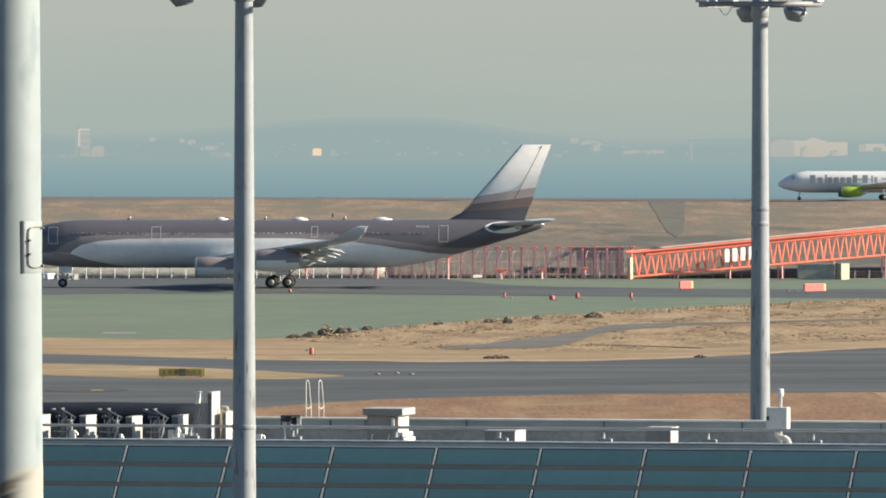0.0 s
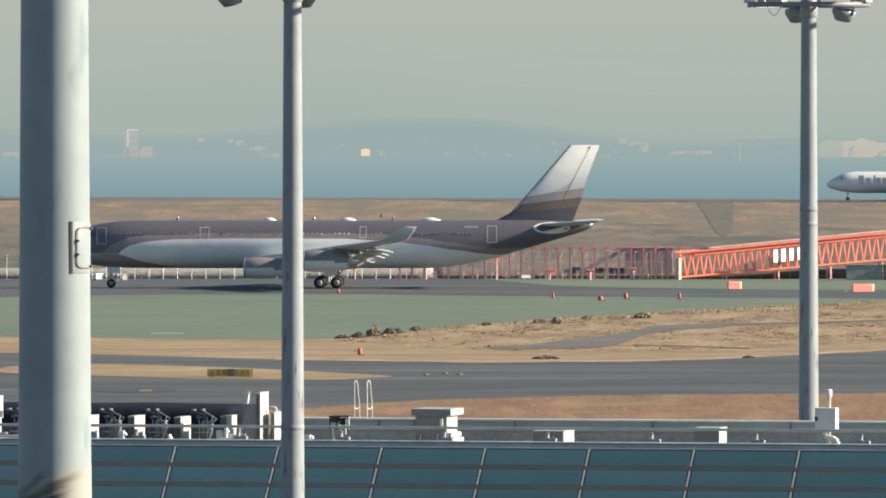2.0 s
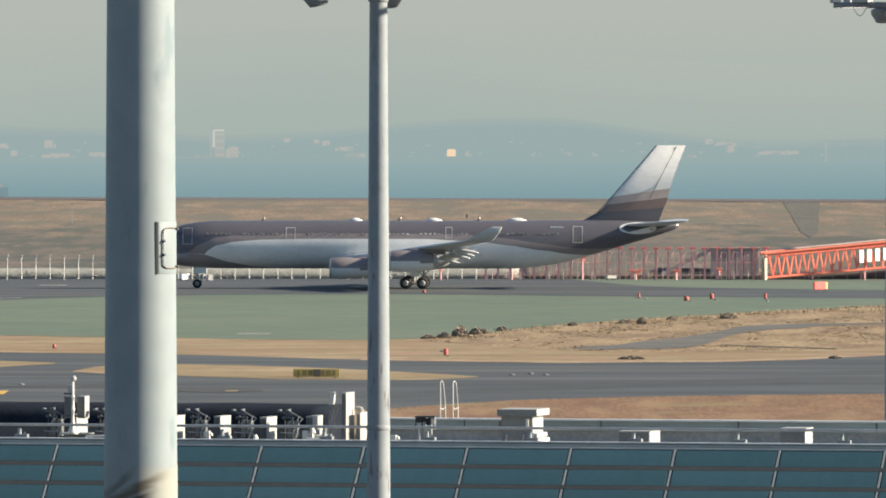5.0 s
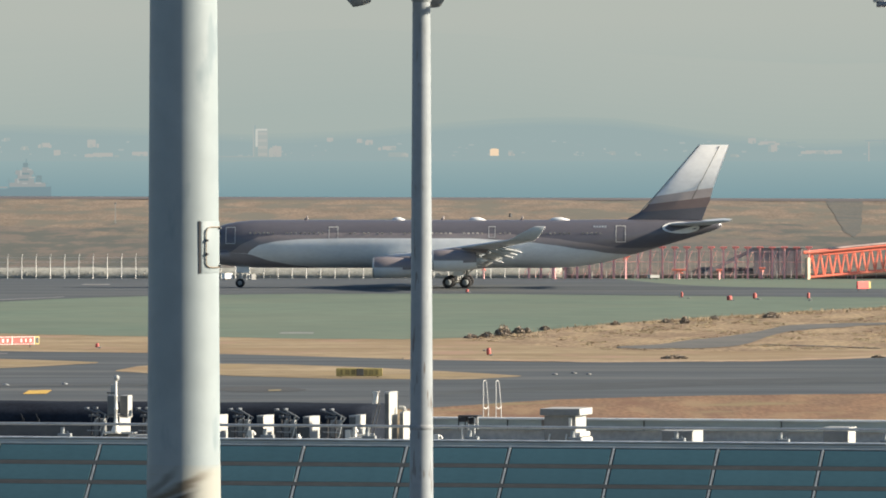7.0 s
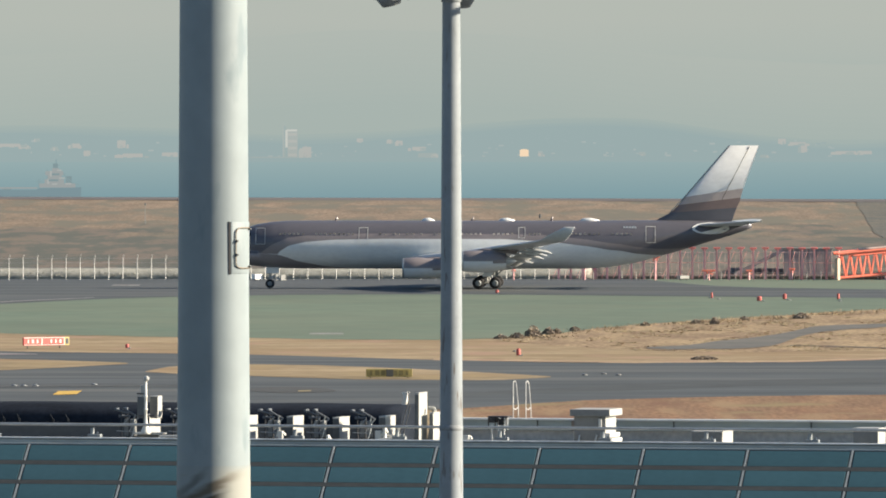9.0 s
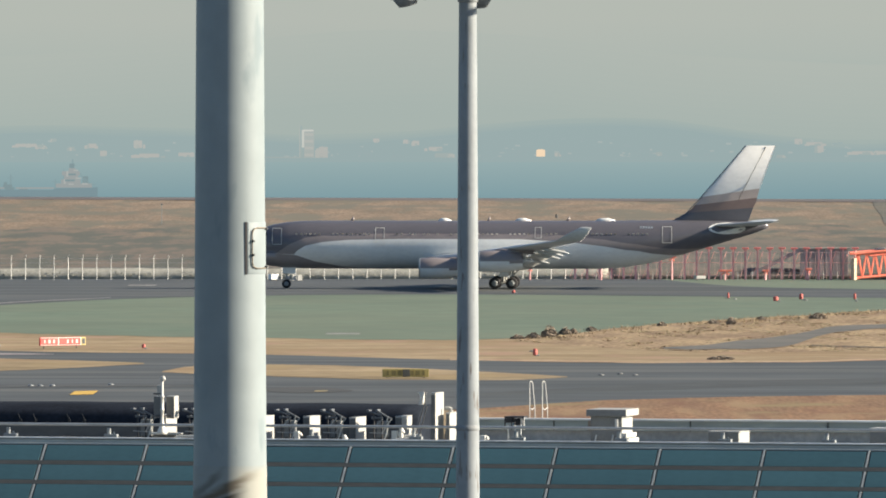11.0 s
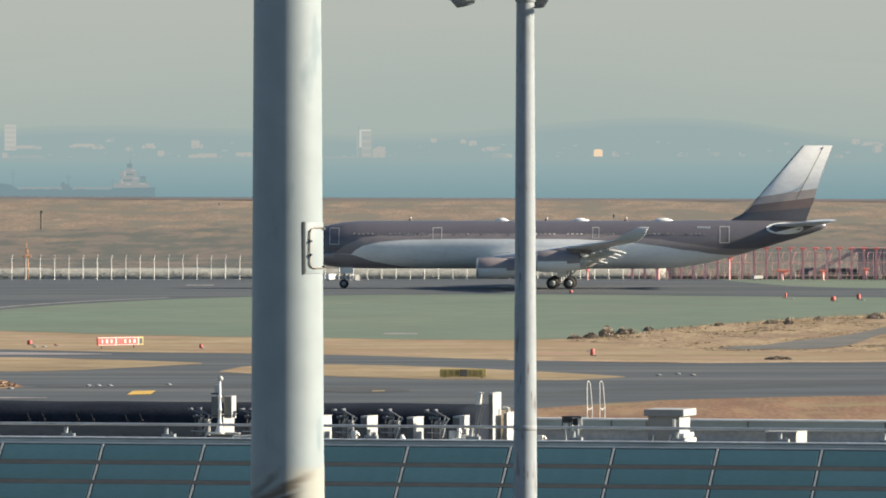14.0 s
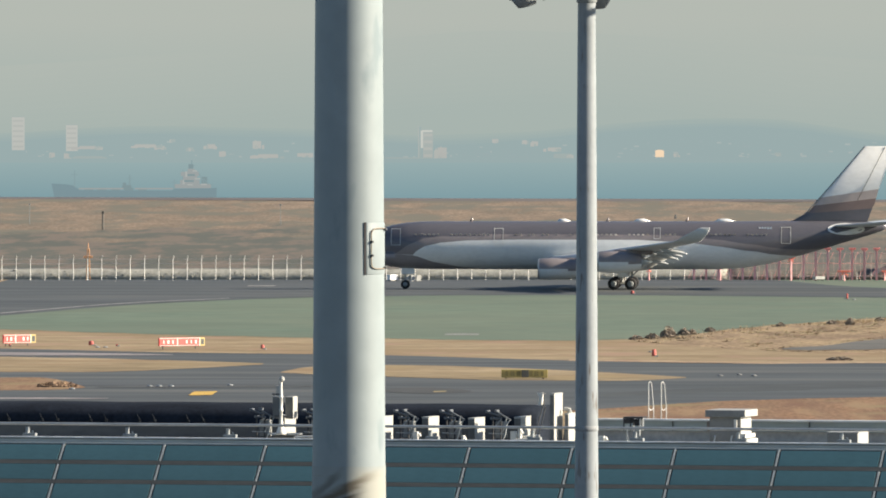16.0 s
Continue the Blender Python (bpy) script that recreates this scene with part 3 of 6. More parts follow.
# the black membrane upstand along the other half
D0, D1 = -45, -2.794
bm = made()
prof = [(4.6, 13.40), (4.6, 13.95), (4.72, 14.10), (5.2, 14.19), (6.1, 14.22), (6.6, 14.12), (6.6, 13.40)]
rings(bm, [[(a, y, z + 0.012 * noise.noise((a * 0.7, y, 0))) for y, z in prof] for a in np.linspace(D0, D1, 90)])
upstand = thing("roof_upstand", roof_at(0, 0, 0), "long black membrane-covered roof upstand", "roof")
part("membrane", bm, BLACK, upstand)
bm = made()
box(bm, ((D0 + D1) / 2, 4.42, (13.40 + 13.77) / 2), (D1 - D0, 0.3, 13.77 - 13.40), 0.01)
part("plinth", bm, mat("plinth_felt", (0.075, 0.084, 0.09), 0.9, 0, 0.25, 0.15, 1.2, (3, 1, 1)), upstand, "grey felt-covered plinth")
bm = made()
box(bm, ((D0 + D1) / 2, 6.55, 14.15), (D1 - D0, 0.12, 0.04), 0.01)
part("edge_trim", bm, DARKG, upstand, "dark metal edge trim")
bm = made()
pipe(bm, [(0, 4.58, 13.79), (0, 4.50, 13.93), (-0.07, 4.60, 14.0)], 0.013)
box(bm, (0, 4.57, 13.86), (0.06, 0.06, 0.07), 0.01)
stay_mesh = mesh_of("membrane_stay", bm, mat("stay_black_paint", (0.022, 0.027, 0.034), 0.9, 0, 0.2, 0.1, 0.3, (1, 1, 1), 0.1, None, 0.1))
stays = [D0 + 22 + 1.06 * k for k in range(13)]
for a in stays:
    for da in (0, 0.33):
        o = new("membrane_stay", stay_mesh)
        o.matrix_world = roof_at(a + da, 0, 0)
        tagged(o, "small dark bent-pipe stay of the black upstand", "bracket", "stays along the upstand")

# handrail pipe along the ridge and its stub supports
bm = made()
pipe(bm, [(-45, 0.75, 13.91), (45, 0.75, 13.91)], 0.028, 8)
rail = thing("pipe_rail", roof_at(0, 0, 0), "grey horizontal pipe rail behind the ridge", "rail")
part("pipe", bm, GALV, rail)
bm = made()
box(bm, (0, 0.75, 13.52), (0.17, 0.2, 0.26), 0.02)
box(bm, (0.02, 0.75, 13.68), (0.27, 0.16, 0.07), 0.015)
bar(bm, (-0.03, 0.75, 13.6), (-0.03, 0.75, 13.84), 0.045, 0.04)
bar(bm, (0.06, 0.72, 13.6), (0.10, 0.68, 13.76), 0.022, 0.022)
sup_mesh = mesh_of("support", bm, GREY)
for k in range(-9, 12):
    o = part("support", sup_mesh, None, rail)
    o.matrix_basis = Matrix.Translation((6.681 + BAY * k, 0, 0))


# roof plant: each with shade painted on its front face and a sunlit end
def cabinet(name, a, back, w, d, z0, z1, material, label, category, group="", lid=0.0, front=SLATE_SHADE):
    """A sheet-metal cabinet with a folded lid and seams, on two feet."""
    e = thing(name, roof_at(a, back, DECK_Z), label, category, group)
    h0, h1 = z0 - DECK_Z, z1 - DECK_Z
    bm = made()
    box(bm, (0, 0, (h0 + h1) / 2), (w, d, h1 - h0), 0.012)
    part("body", bm, material, e)
    bm = made()
    box(bm, (0, 0, h1 + 0.012), (w + 0.03 + lid, d + 0.03 + lid, 0.024), 0.006)
    part("lid", bm, material, e)
    bm = made()
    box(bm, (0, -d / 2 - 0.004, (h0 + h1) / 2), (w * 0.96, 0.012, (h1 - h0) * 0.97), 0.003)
    part("door", bm, front, e, "front door, its grey darkened for the shade")
    for s in (-1, 1):
        bm = made()
        box(bm, (s * w * 0.35, 0, h0 / 2), (0.05, d * 0.8, max(h0, 0.02)))
        part("foot", bm, DARKG, e)
    return e


# ---- airliners ----
def curve(table, s):
    return float(np.interp(s, [p[0] for p in table], [p[1] for p in table]))


class Hull:
    """A fuselage: stations (s, centre height, half height, half width), s metres aft of the nose."""

    def __init__(self, stations):
        self.s = [p[0] for p in stations]
        self.cols = [[p[k] for p in stations] for k in (1, 2, 3)]

    def at(self, s):
        return [float(np.interp(s, self.s, c)) for c in self.cols]

    def side(self, s, z):
        zc, rz, ry = self.at(s)
        h = max(-0.999, min(0.999, (z - zc) / rz))
        return ry * math.sqrt(1 - h * h)


def hull_mesh(hull, cuts, steps, seg):
    """Skin of the fuselage, split lengthwise along the paint lines; cuts(s) gives falling heights from 1 to -1."""
    bm, loops = made(), []
    for s in steps:
        zc, rz, ry = hull.at(s)
        lines = [1.0, *cuts(s), -1.0]
        half = []
        for (h0, h1), n in zip(zip(lines, lines[1:]), seg):
            a0, a1 = math.acos(max(-1, min(1, h0))), math.acos(max(-1, min(1, h1)))
            half += [a0 + (a1 - a0) * k / n for k in range(n)]
        half.append(math.pi)
        loop = [(s, -ry * math.sin(a), zc + rz * math.cos(a)) for a in half]
        loop += [(s, ry * math.sin(a), zc + rz * math.cos(a)) for a in half[-2:0:-1]]
        loops.append(loop)
    slots = [k for k, n in enumerate(seg) for _ in range(n)]
    rings(bm, loops, True, True, slots + slots[::-1])
    return bm


def foil(chord, thick, n=9):
    """Upper then lower outline of a wing section, nose first, as (x, z)."""
    xs = [(1 - math.cos(math.pi * k / n)) / 2 for k in range(n + 1)]
    half = [5 * thick * (0.2969 * math.sqrt(x) - 0.126 * x - 0.3516 * x * x + 0.2843 * x ** 3 - 0.1036 * x ** 4) for x in xs]
    up = [(x * chord, (t * 1.1 + 0.01 * math.sin(math.pi * x)) * chord) for x, t in zip(xs, half)]
    low = [(x * chord, -t * 0.8 * chord) for x, t in zip(xs, half)]
    return up + low[-2:0:-1]


def wing_mesh(sections, side, slots=None):
    """sections: (y, s of the nose, z, chord, thickness, lean outwards in degrees)."""
    bm, loops = made(), []
    for y, s, z, chord, thick, lean in sections:
        c, d = math.cos(radians(lean)), math.sin(radians(lean))
        loops.append([(s + x, side * (y - h * d), z + h * c) for x, h in foil(chord, thick)])
    rings(bm, loops)
    return bm


def nacelle(parent, s, y, z, length, r, paint, low_paint, pylon_to):
    """Engine: cowl with a bright lip, fan, exhaust cone and pylon."""
    e = part("engine", (lambda b: (lathe(b, [(s + 0.02, r * 0.80), (s + 0.0, r * 0.90), (s + 0.25, r * 0.99), (s + length * 0.35, r * 1.04), (s + length * 0.7, r * 0.96), (s + length, r * 0.74)], (0, y, z), "x", 28, False), b)[1])(made()),
             [paint, low_paint], parent, "engine cowl dark above and pale below")
    for f in e.data.polygons:
        f.material_index = 0 if f.center.z > z - r * 0.1 else 1
    b = made()
    lathe(b, [(s + 0.03, r * 0.80), (s - 0.03, r * 0.86), (s + 0.0, r * 0.92), (s + 0.16, r * 0.965), (s + 0.18, r * 0.94), (s + 0.05, r * 0.84), (s + 0.6, r * 0.76)], (0, y, z), "x", 28, False)
    part("intake_lip", b, GALV, e, "bare metal intake lip")
    b = made()
    lathe(b, [(s + 0.75, r * 0.78), (s + 0.72, r * 0.25), (s + 0.45, r * 0.02)], (0, y, z), "x", 24)
    part("fan", b, DARKG, e)
    b = made()
    lathe(b, [(s + length - 0.8, r * 0.6), (s + length + 0.5, r * 0.42), (s + length + 0.7, r * 0.3), (s + length + 1.3, r * 0.05)], (0, y, z), "x", 20)
    part("exhaust", b, GALV, e)
    b = made()
    s1, z1 = pylon_to
    rings(b, [[(s + 0.9, y - 0.16, z + r * 0.9), (s1 + 2.8, y - 0.16, z + r * 0.7), (s1 + 2.8, y + 0.16, z + r * 0.7), (s + 0.9, y + 0.16, z + r * 0.9)],
              [(s1 - 1.0, y - 0.14, z1 - 0.05), (s1 + 3.2, y - 0.14, z1 - 0.25), (s1 + 3.2, y + 0.14, z1 - 0.25), (s1 - 1.0, y + 0.14, z1 - 0.05)]])
    part("pylon", b, paint, e)


def wheel_mesh(r, w):
    b = made()
    lathe(b, [(-w / 2, r * 0.55), (-w / 2, r * 0.9), (-w * 0.3, r), (w * 0.3, r), (w / 2, r * 0.9), (w / 2, r * 0.55)], (0, 0, 0), "y", 24)
    return mesh_of("tyre", b, TYRE)


def rim_mesh(r, w):
    b = made()
    lathe(b, [(-w / 2 - 0.02, r * 0.2), (-w / 2 - 0.01, r * 0.5), (w / 2 + 0.01, r * 0.5), (w / 2 + 0.02, r * 0.2)], (0, 0, 0), "y", 18)
    return mesh_of("rim", b, GREY)


def gear(name, parent, s, y, z_top, axles, offsets, tyre, rim, r, strut, material):
    """A landing gear: leg, axle beam and wheels."""
    b = made()
    bar(b, (s, y, z_top), (s, y, r + 0.2), strut, strut * 0.8, 12)
    bar(b, (s + 0.9, y, z_top - 0.2), (s + 0.1, y, r + 0.9), strut * 0.45, None, 8)
    bar(b, (s, y, z_top - 0.3), (s, y * 0.75, z_top), strut * 0.4, None, 8)
    if len(axles) > 1:
        bar(b, (s + axles[0], y, r), (s + axles[-1], y, r), strut * 0.6, None, 8)
    for a in axles:
        bar(b, (s + a, y - abs(offsets[0]), r), (s + a, y + abs(offsets[0]), r), strut * 0.4, None, 8)
    g = part(name, b, material, parent, "landing gear leg of white-painted steel")
    for a in axles:
        for o in offsets:
            w = part("wheel", tyre, None, g, "black tyre on a grey rim")
            w.location = (s + a, y + o, r)
            k = part("rim", rim, None, g)
            k.location = (s + a, y + o, r)
    return g


def outline(hull, s0, s1, z0, z1, side, w=0.07, out=0.03):
    """A painted door surround that follows the skin."""
    b = made()

    def quad(sa, sb, za, zb):
        n = max(1, int(abs(zb - za) / 0.3))
        vs = []
        for k in range(n + 1):
            z = za + (zb - za) * k / n
            vs.append([b.verts.new((s, side * (hull.side(s, z) + out), z)) for s in (sa, sb)])
        for p, q in zip(vs, vs[1:]):
            b.faces.new((p[0], p[1], q[1], q[0]))

    quad(s0, s0 + w, z0, z1)
    quad(s1 - w, s1, z0, z1)
    quad(s0, s1, z0, z0 + w)
    quad(s0, s1, z1 - w, z1)
    bmesh.ops.solidify(b, geom=b.faces[:], thickness=0.02)
    return b


def skin_panel(hull, s0, s1, z0, z1, side, out=0.02, n=10):
    """A small plate that follows the skin, with an oval outline."""
    b = made()
    ring = []
    for k in range(n * 2):
        t = math.pi * k / n
        s, z = (s0 + s1) / 2 + (s1 - s0) / 2 * math.cos(t), (z0 + z1) / 2 + (z1 - z0) / 2 * math.sin(t)
        ring.append(b.verts.new((s, side * (hull.side(s, z) + out), z)))
    b.faces.new(ring)
    bmesh.ops.solidify(b, geom=b.faces[:], thickness=0.02)
    return b


def gloss(name, base, rough=0.3):
    return mat(name, base, rough, 0.0, 0.10, 0.05, 3.0, (2, 1, 1), 0.02)


# -- the long four-engined jet on the taxiway --
BROWN = gloss("aubergine_paint", (0.104, 0.102, 0.117))
CHIN = gloss("taupe_chin_paint", (0.27, 0.25, 0.257))
MAUVE = gloss("mauve_tan_paint", (0.23, 0.205, 0.205))
CREAM = gloss("cream_white_paint", (0.72, 0.73, 0.71), 0.4)
TAN = gloss("tan_paint", (0.43, 0.365, 0.335))
COPPER = gloss("copper_brown_paint", (0.20, 0.145, 0.132))
WINGM = mat("wing_grey", (0.50, 0.52, 0.53), 0.35, 0.0, 0.12, 0.06, 3)

jet = thing("long_haul_jet", pose(1.0, 1190, 0.06, 0, 0, -1.5), "long four-engined jet in aubergine, copper and cream paint on the taxiway", "aeroplane")
jet_body = Hull([(0, 4.62, 0.04, 0.04), (0.25, 4.62, 0.42, 0.42), (0.8, 4.66, 0.86, 0.86), (1.6, 4.72, 1.28, 1.26), (2.6, 4.80, 1.70, 1.66), (3.8, 4.92, 2.12, 2.05), (5.2, 5.02, 2.46, 2.40), (6.8, 5.09, 2.68, 2.64),
                 (8.6, 5.12, 2.79, 2.78), (10.5, 5.12, 2.82, 2.82), (43.5, 5.12, 2.82, 2.82), (46.5, 5.22, 2.74, 2.74), (49.5, 5.49, 2.50, 2.52), (52.5, 5.88, 2.12, 2.15), (55.5, 6.32, 1.68, 1.72), (58.5, 6.74, 1.20, 1.25), (61, 7.08, 0.80, 0.82), (62.6, 7.30, 0.48, 0.5), (63.2, 7.36, 0.28, 0.3)])
H1 = [(0, -0.36), (5.6, -0.36), (5.9, -0.28), (7.0, 0.02), (9, 0.30), (12, 0.42), (18, 0.47), (38, 0.44), (44, 0.22), (48, -0.06), (52, -0.52), (56, -0.999), (64, -0.999)]
H2 = [(0, -0.36), (5.6, -0.36), (7.7, -0.40), (8.0, -0.26), (9, -0.04), (11, 0.12), (14, 0.21), (20, 0.25), (34, 0.24), (40, 0.12), (44, -0.06), (48, -0.36), (51, -0.74), (53, -0.999), (64, -0.999)]
H3 = [(0, -0.36), (5.6, -0.36), (7.7, -0.42), (8.2, -0.46), (10, -0.68), (13, -0.88), (16.5, -0.999), (64, -0.999)]


def jet_cuts(s):
    a = curve(H1, s)
    b = min(a, curve(H2, s))
    return a, b, min(b, curve(H3, s))


steps = sorted({0, 0.08, 0.25, 0.5, 0.8, 1.2, 1.6, 2.1, 2.6, 3.2, 3.8, 4.5, 5.2, 5.6, 5.8, 6.2, 6.8, 7.3, 7.7, 8.0, 8.2, 8.6, 9, 9.5, 10, 10.5, 11, 12, 13, 14, 15, 16.5, 18, 20, 24, 28, 32, 34, 36, 38, 40, 42, 43.5, 44, 45, 46.5, 48, 49.5, 51, 52, 52.5, 53, 54, 55.5, 56, 57, 58.5, 60, 61, 61.8, 62.6, 63.2})
MG = 32.3
fus = part("fuselage", hull_mesh(jet_body, jet_cuts, steps, (10, 4, 8, 4)), [BROWN, MAUVE, CREAM, CHIN], jet, "aubergine above, mauve sweep, cream belly")
jet_parts = [fus]
JET_WING = [(1.8, 21.4, 3.05, 12.2, 0.14, 0), (2.9, 22.2, 3.15, 11.4, 0.14, 0), (9.4, 26.4, 3.85, 7.6, 0.12, 0), (19.3, 32.4, 4.95, 4.9, 0.11, 0), (28.2, 37.8, 5.85, 3.1, 0.08, 5), (28.9, 38.3, 6.05, 2.9, 0.07, 35), (29.4, 39.5, 6.75, 2.3, 0.06, 60), (29.8, 41.0, 7.5, 1.2, 0.06, 65)]
for side in (-1, 1):
    w = part("wing", wing_mesh(JET_WING, side), WINGM, jet, "grey swept wing with an upturned tip")
    jet_parts.append(w)
    for y, s, z, c in ((6.0, 31.0, 3.1, 3.6), (12.5, 33.2, 3.75, 3.9), (17.5, 34.8, 4.3, 3.6), (20.0, 35.6, 4.6, 3.3), (22.5, 36.4, 4.9, 3.1)):
        b = made()
        lathe(b, [(s - 0.2, 0.03), (s + 0.5, 0.18), (s + c * 0.6, 0.21), (s + c * 0.9, 0.11), (s + c, 0.02)], (0, side * y, z), "x", 12)
        bmesh.ops.rotate(b, verts=b.verts, cent=(s, side * y, z), matrix=Matrix.Rotation(radians(9), 3, "Y"))
        part("flap_fairing", b, WINGM, w, "pointed flap track fairing")
    b = made()
    rings(b, [[(31.9, side * 3.2, 3.05), (34.9, side * 3.2, 2.65), (34.9, side * 3.2, 2.55), (31.9, side * 3.2, 2.95)], [(34.4, side * 10.5, 3.8), (36.4, side * 10.5, 3.5), (36.4, side * 10.5, 3.4), (34.4, side * 10.5, 3.7)], [(37.6, side * 21, 5.0), (39.0, side * 21, 4.8), (39.0, side * 21, 4.7), (37.6, side * 21, 4.9)]])
    part("flap", b, CREAM, w, "lowered flaps, made pale for the sunlight on them")
    nacelle(w, 21.8, side * 9.4, 2.5, 5.0, 1.22, MAUVE, CREAM, (26.4, 3.85))
    nacelle(w, 29.0, side * 19.3, 3.45, 5.1, 1.22, MAUVE, CREAM, (32.4, 4.95))
    t = part("tailplane", wing_mesh([(0.4, 56.4, 7.35, 5.6, 0.08, 0), (1.2, 57.0, 7.4, 5.2, 0.075, 0), (9.7, 62.6, 7.95, 1.9, 0.06, 0)], side), WINGM, jet, "grey swept tailplane")
    t2 = part("tailplane_plate", skin_panel(jet_body, 56.2, 60.6, 6.35, 7.75, side, 0.05), CREAM, fus, "pale oval plate at the tailplane root")
    for s0, s1, z0, z1 in ((5.1, 6.25, 5.15, 7.1), (17.2, 18.3, 5.15, 7.15), (35.9, 36.7, 5.9, 7.2), (50.8, 51.95, 5.35, 7.3)):
        part("door", outline(jet_body, s0, s1, z0, z1, side), CREAM, fus, "pale painted door surround")
    b = made()
    box(b, (0, 0, 0), (0.26, 0.03, 0.36), 0.02)
    win = mesh_of("window", b, mat("cabin_window_%s" % ("a" if side < 0 else "b"), (0.55, 0.50, 0.45), 0.25, 0, 0.3, 0.1, 0.5, (1, 1, 1), 0, None, 0.5, 0.4))
    for k in range(78):
        s = 8.0 + 0.533 * k
        if 16.9 < s < 18.6 or 35.6 < s < 37.0 or k % 13 in (6, 7) or (20 < k < 40 and k % 3 == 0):
            continue
        o = part("window", win, None, fus)
        o.location = (s, side * (jet_body.side(s, 6.32) - 0.002), 6.32)
        o.rotation_euler = (side * radians(-25), 0, 0)
    b = made()
    for k in range(3):
        s = 2.75 + 0.62 * k
        pts = [(s, 5.75 + 0.2 * k), (s + 0.5, 5.8 + 0.2 * k), (s + 0.5, 6.2 + 0.16 * k), (s + 0.08, 6.08 + 0.16 * k)]
        b.faces.new([b.verts.new((p, side * (jet_body.side(p, q) + 0.02), q)) for p, q in pts])
    bmesh.ops.solidify(b, geom=b.faces[:], thickness=0.02)
    part("cockpit_window", b, GLASSY, fus, "dark cockpit panes")
    b = made()
    for k in range(5):
        box(b, (48.3 + 0.32 * k, side * (jet_body.side(48.5, 7.15) + 0.03), 7.15), (0.24, 0.03, 0.26))
    part("registration_bars", b, mat("white_lettering_%d" % side, (0.85, 0.85, 0.83), 0.5, 0, 0.05, 0.03, 1), fus, "small pale bars in place of lettering")
FIN = [(7.55, 50.6, 10.1, 0.0), (8.1, 52.2, 8.75, 0.0), (8.85, 53.6, 7.85, 0.08), (9.3, 54.2, 7.55, 0.10), (9.77, 54.6, 7.3, 0.12), (10.7, 55.35, 6.85, 0.15), (16.75, 60.6, 3.5, 0.0)]
fin_mats = [BROWN, BROWN, COPPER, COPPER, TAN, CREAM]
bm = made()
fin_loops = []
for z, s, chord, tilt in FIN:
    fin_loops.append([(s + x, h, z + tilt * x) for x, h in foil(chord, 0.05)])
vs = [[bm.verts.new(p) for p in loop] for loop in fin_loops]
n = len(vs[0])
for k, (p, q) in enumerate(zip(vs, vs[1:])):
    for j in range(n):
        f = bm.faces.new((p[j], p[(j + 1) % n], q[(j + 1) % n], q[j]))
        f.smooth, f.material_index = j not in (8, 9), k
bm.faces.new(vs[0][::-1])
bm.faces.new(vs[-1]).material_index = 5
fin = part("tail_fin", bm, fin_mats, jet, "cream fin with tan, copper and aubergine bands")
for side in (-1, 1):
    bm = made()
    bar(bm, (60.6 + 3.5 * 0.66, side * 0.10, 16.6), (54.6 + 7.3 * 0.70, side * 0.24, 10.4), 0.035, None, 5)
    part("rudder_gap", bm, DARKG, fin, "dark rudder hinge line")
bm = made()
pipe(bm, [(60.55, 0, 16.75), (55.3, 0, 10.7), (53.6, 0, 8.85)], 0.05, 6)
part("leading_edge", bm, GREY, fin, "bare metal leading edge strip")
for s, l in ((24.5, 1.6), (33.5, 2.0), (43.0, 2.4)):
    bm = made()
    lathe(bm, [(s, 0.05), (s + l * 0.2, 0.3), (s + l * 0.6, 0.34), (s + l, 0.05)], (0, 0, 7.92), "x", 12)
    part("antenna_dome", bm, CREAM, fus, "white antenna dome")
for s in (14.2, 30.2, 39.5):
    bm = made()
    rings(bm, [[(s, -0.03, 7.9), (s + 0.4, -0.03, 7.9), (s + 0.4, 0.03, 7.9), (s, 0.03, 7.9)], [(s + 0.3, -0.015, 8.4), (s + 0.45, -0.015, 8.4), (s + 0.45, 0.015, 8.4), (s + 0.3, 0.015, 8.4)]])
    part("blade_antenna", bm, MAUVE, fus)
bm = made()
lathe(bm, [(19.5, 0.2), (22, 1.0), (27, 1.35), (33, 1.35), (37, 0.9), (40, 0.2)], (0, 0, 3.35), "x", 20)
for v in bm.verts:
    v.co.y *= 1.9
part("belly_fairing", bm, CREAM, fus, "cream belly fairing")
tyre, rim = wheel_mesh(0.70, 0.5), rim_mesh(0.70, 0.5)
ntyre, nrim = wheel_mesh(0.53, 0.36), rim_mesh(0.53, 0.36)
for side in (-1, 1):
    g = gear("main_gear", jet, MG, side * 5.34, 3.2, (-0.99, 0.99), (-0.7, 0.7), tyre, rim, 0.70, 0.2, WHITE)
    b = made()
    box(b, (MG + 0.1, side * 5.9, 2.2), (1.1, 0.06, 1.5), 0.02)
    part("gear_door", b, CREAM, g)
gear("centre_gear", jet, MG + 1.0, 0.0, 2.6, (0.0,), (-0.45, 0.45), tyre, rim, 0.70, 0.16, WHITE)
g = gear("nose_gear", jet, 6.7, 0.0, 2.9, (0.0,), (-0.32, 0.32), ntyre, nrim, 0.53, 0.12, WHITE)
b = made()
for side in (-1, 1):
    box(b, (7.0, side * 0.55, 2.1), (1.5, 0.04, 0.7), 0.02)
part("gear_door", b, CREAM, g)
b = made()
lathe(b, [(6.45, 0.02), (6.4, 0.14), (6.55, 0.1)], (0, 0, 1.75), "x", 10)
part("taxi_lamp", b, WHITE, g)
for o in jet.children:
    o.location.x -= MG - (0.8 if o.name.startswith("wing") else 0.0)

# -- the short twin-engined jet on the far runway --
PEARL = gloss("pearl_white_paint", (0.66, 0.68, 0.68))
LIME = gloss("lime_green_paint", (0.27, 0.40, 0.04))
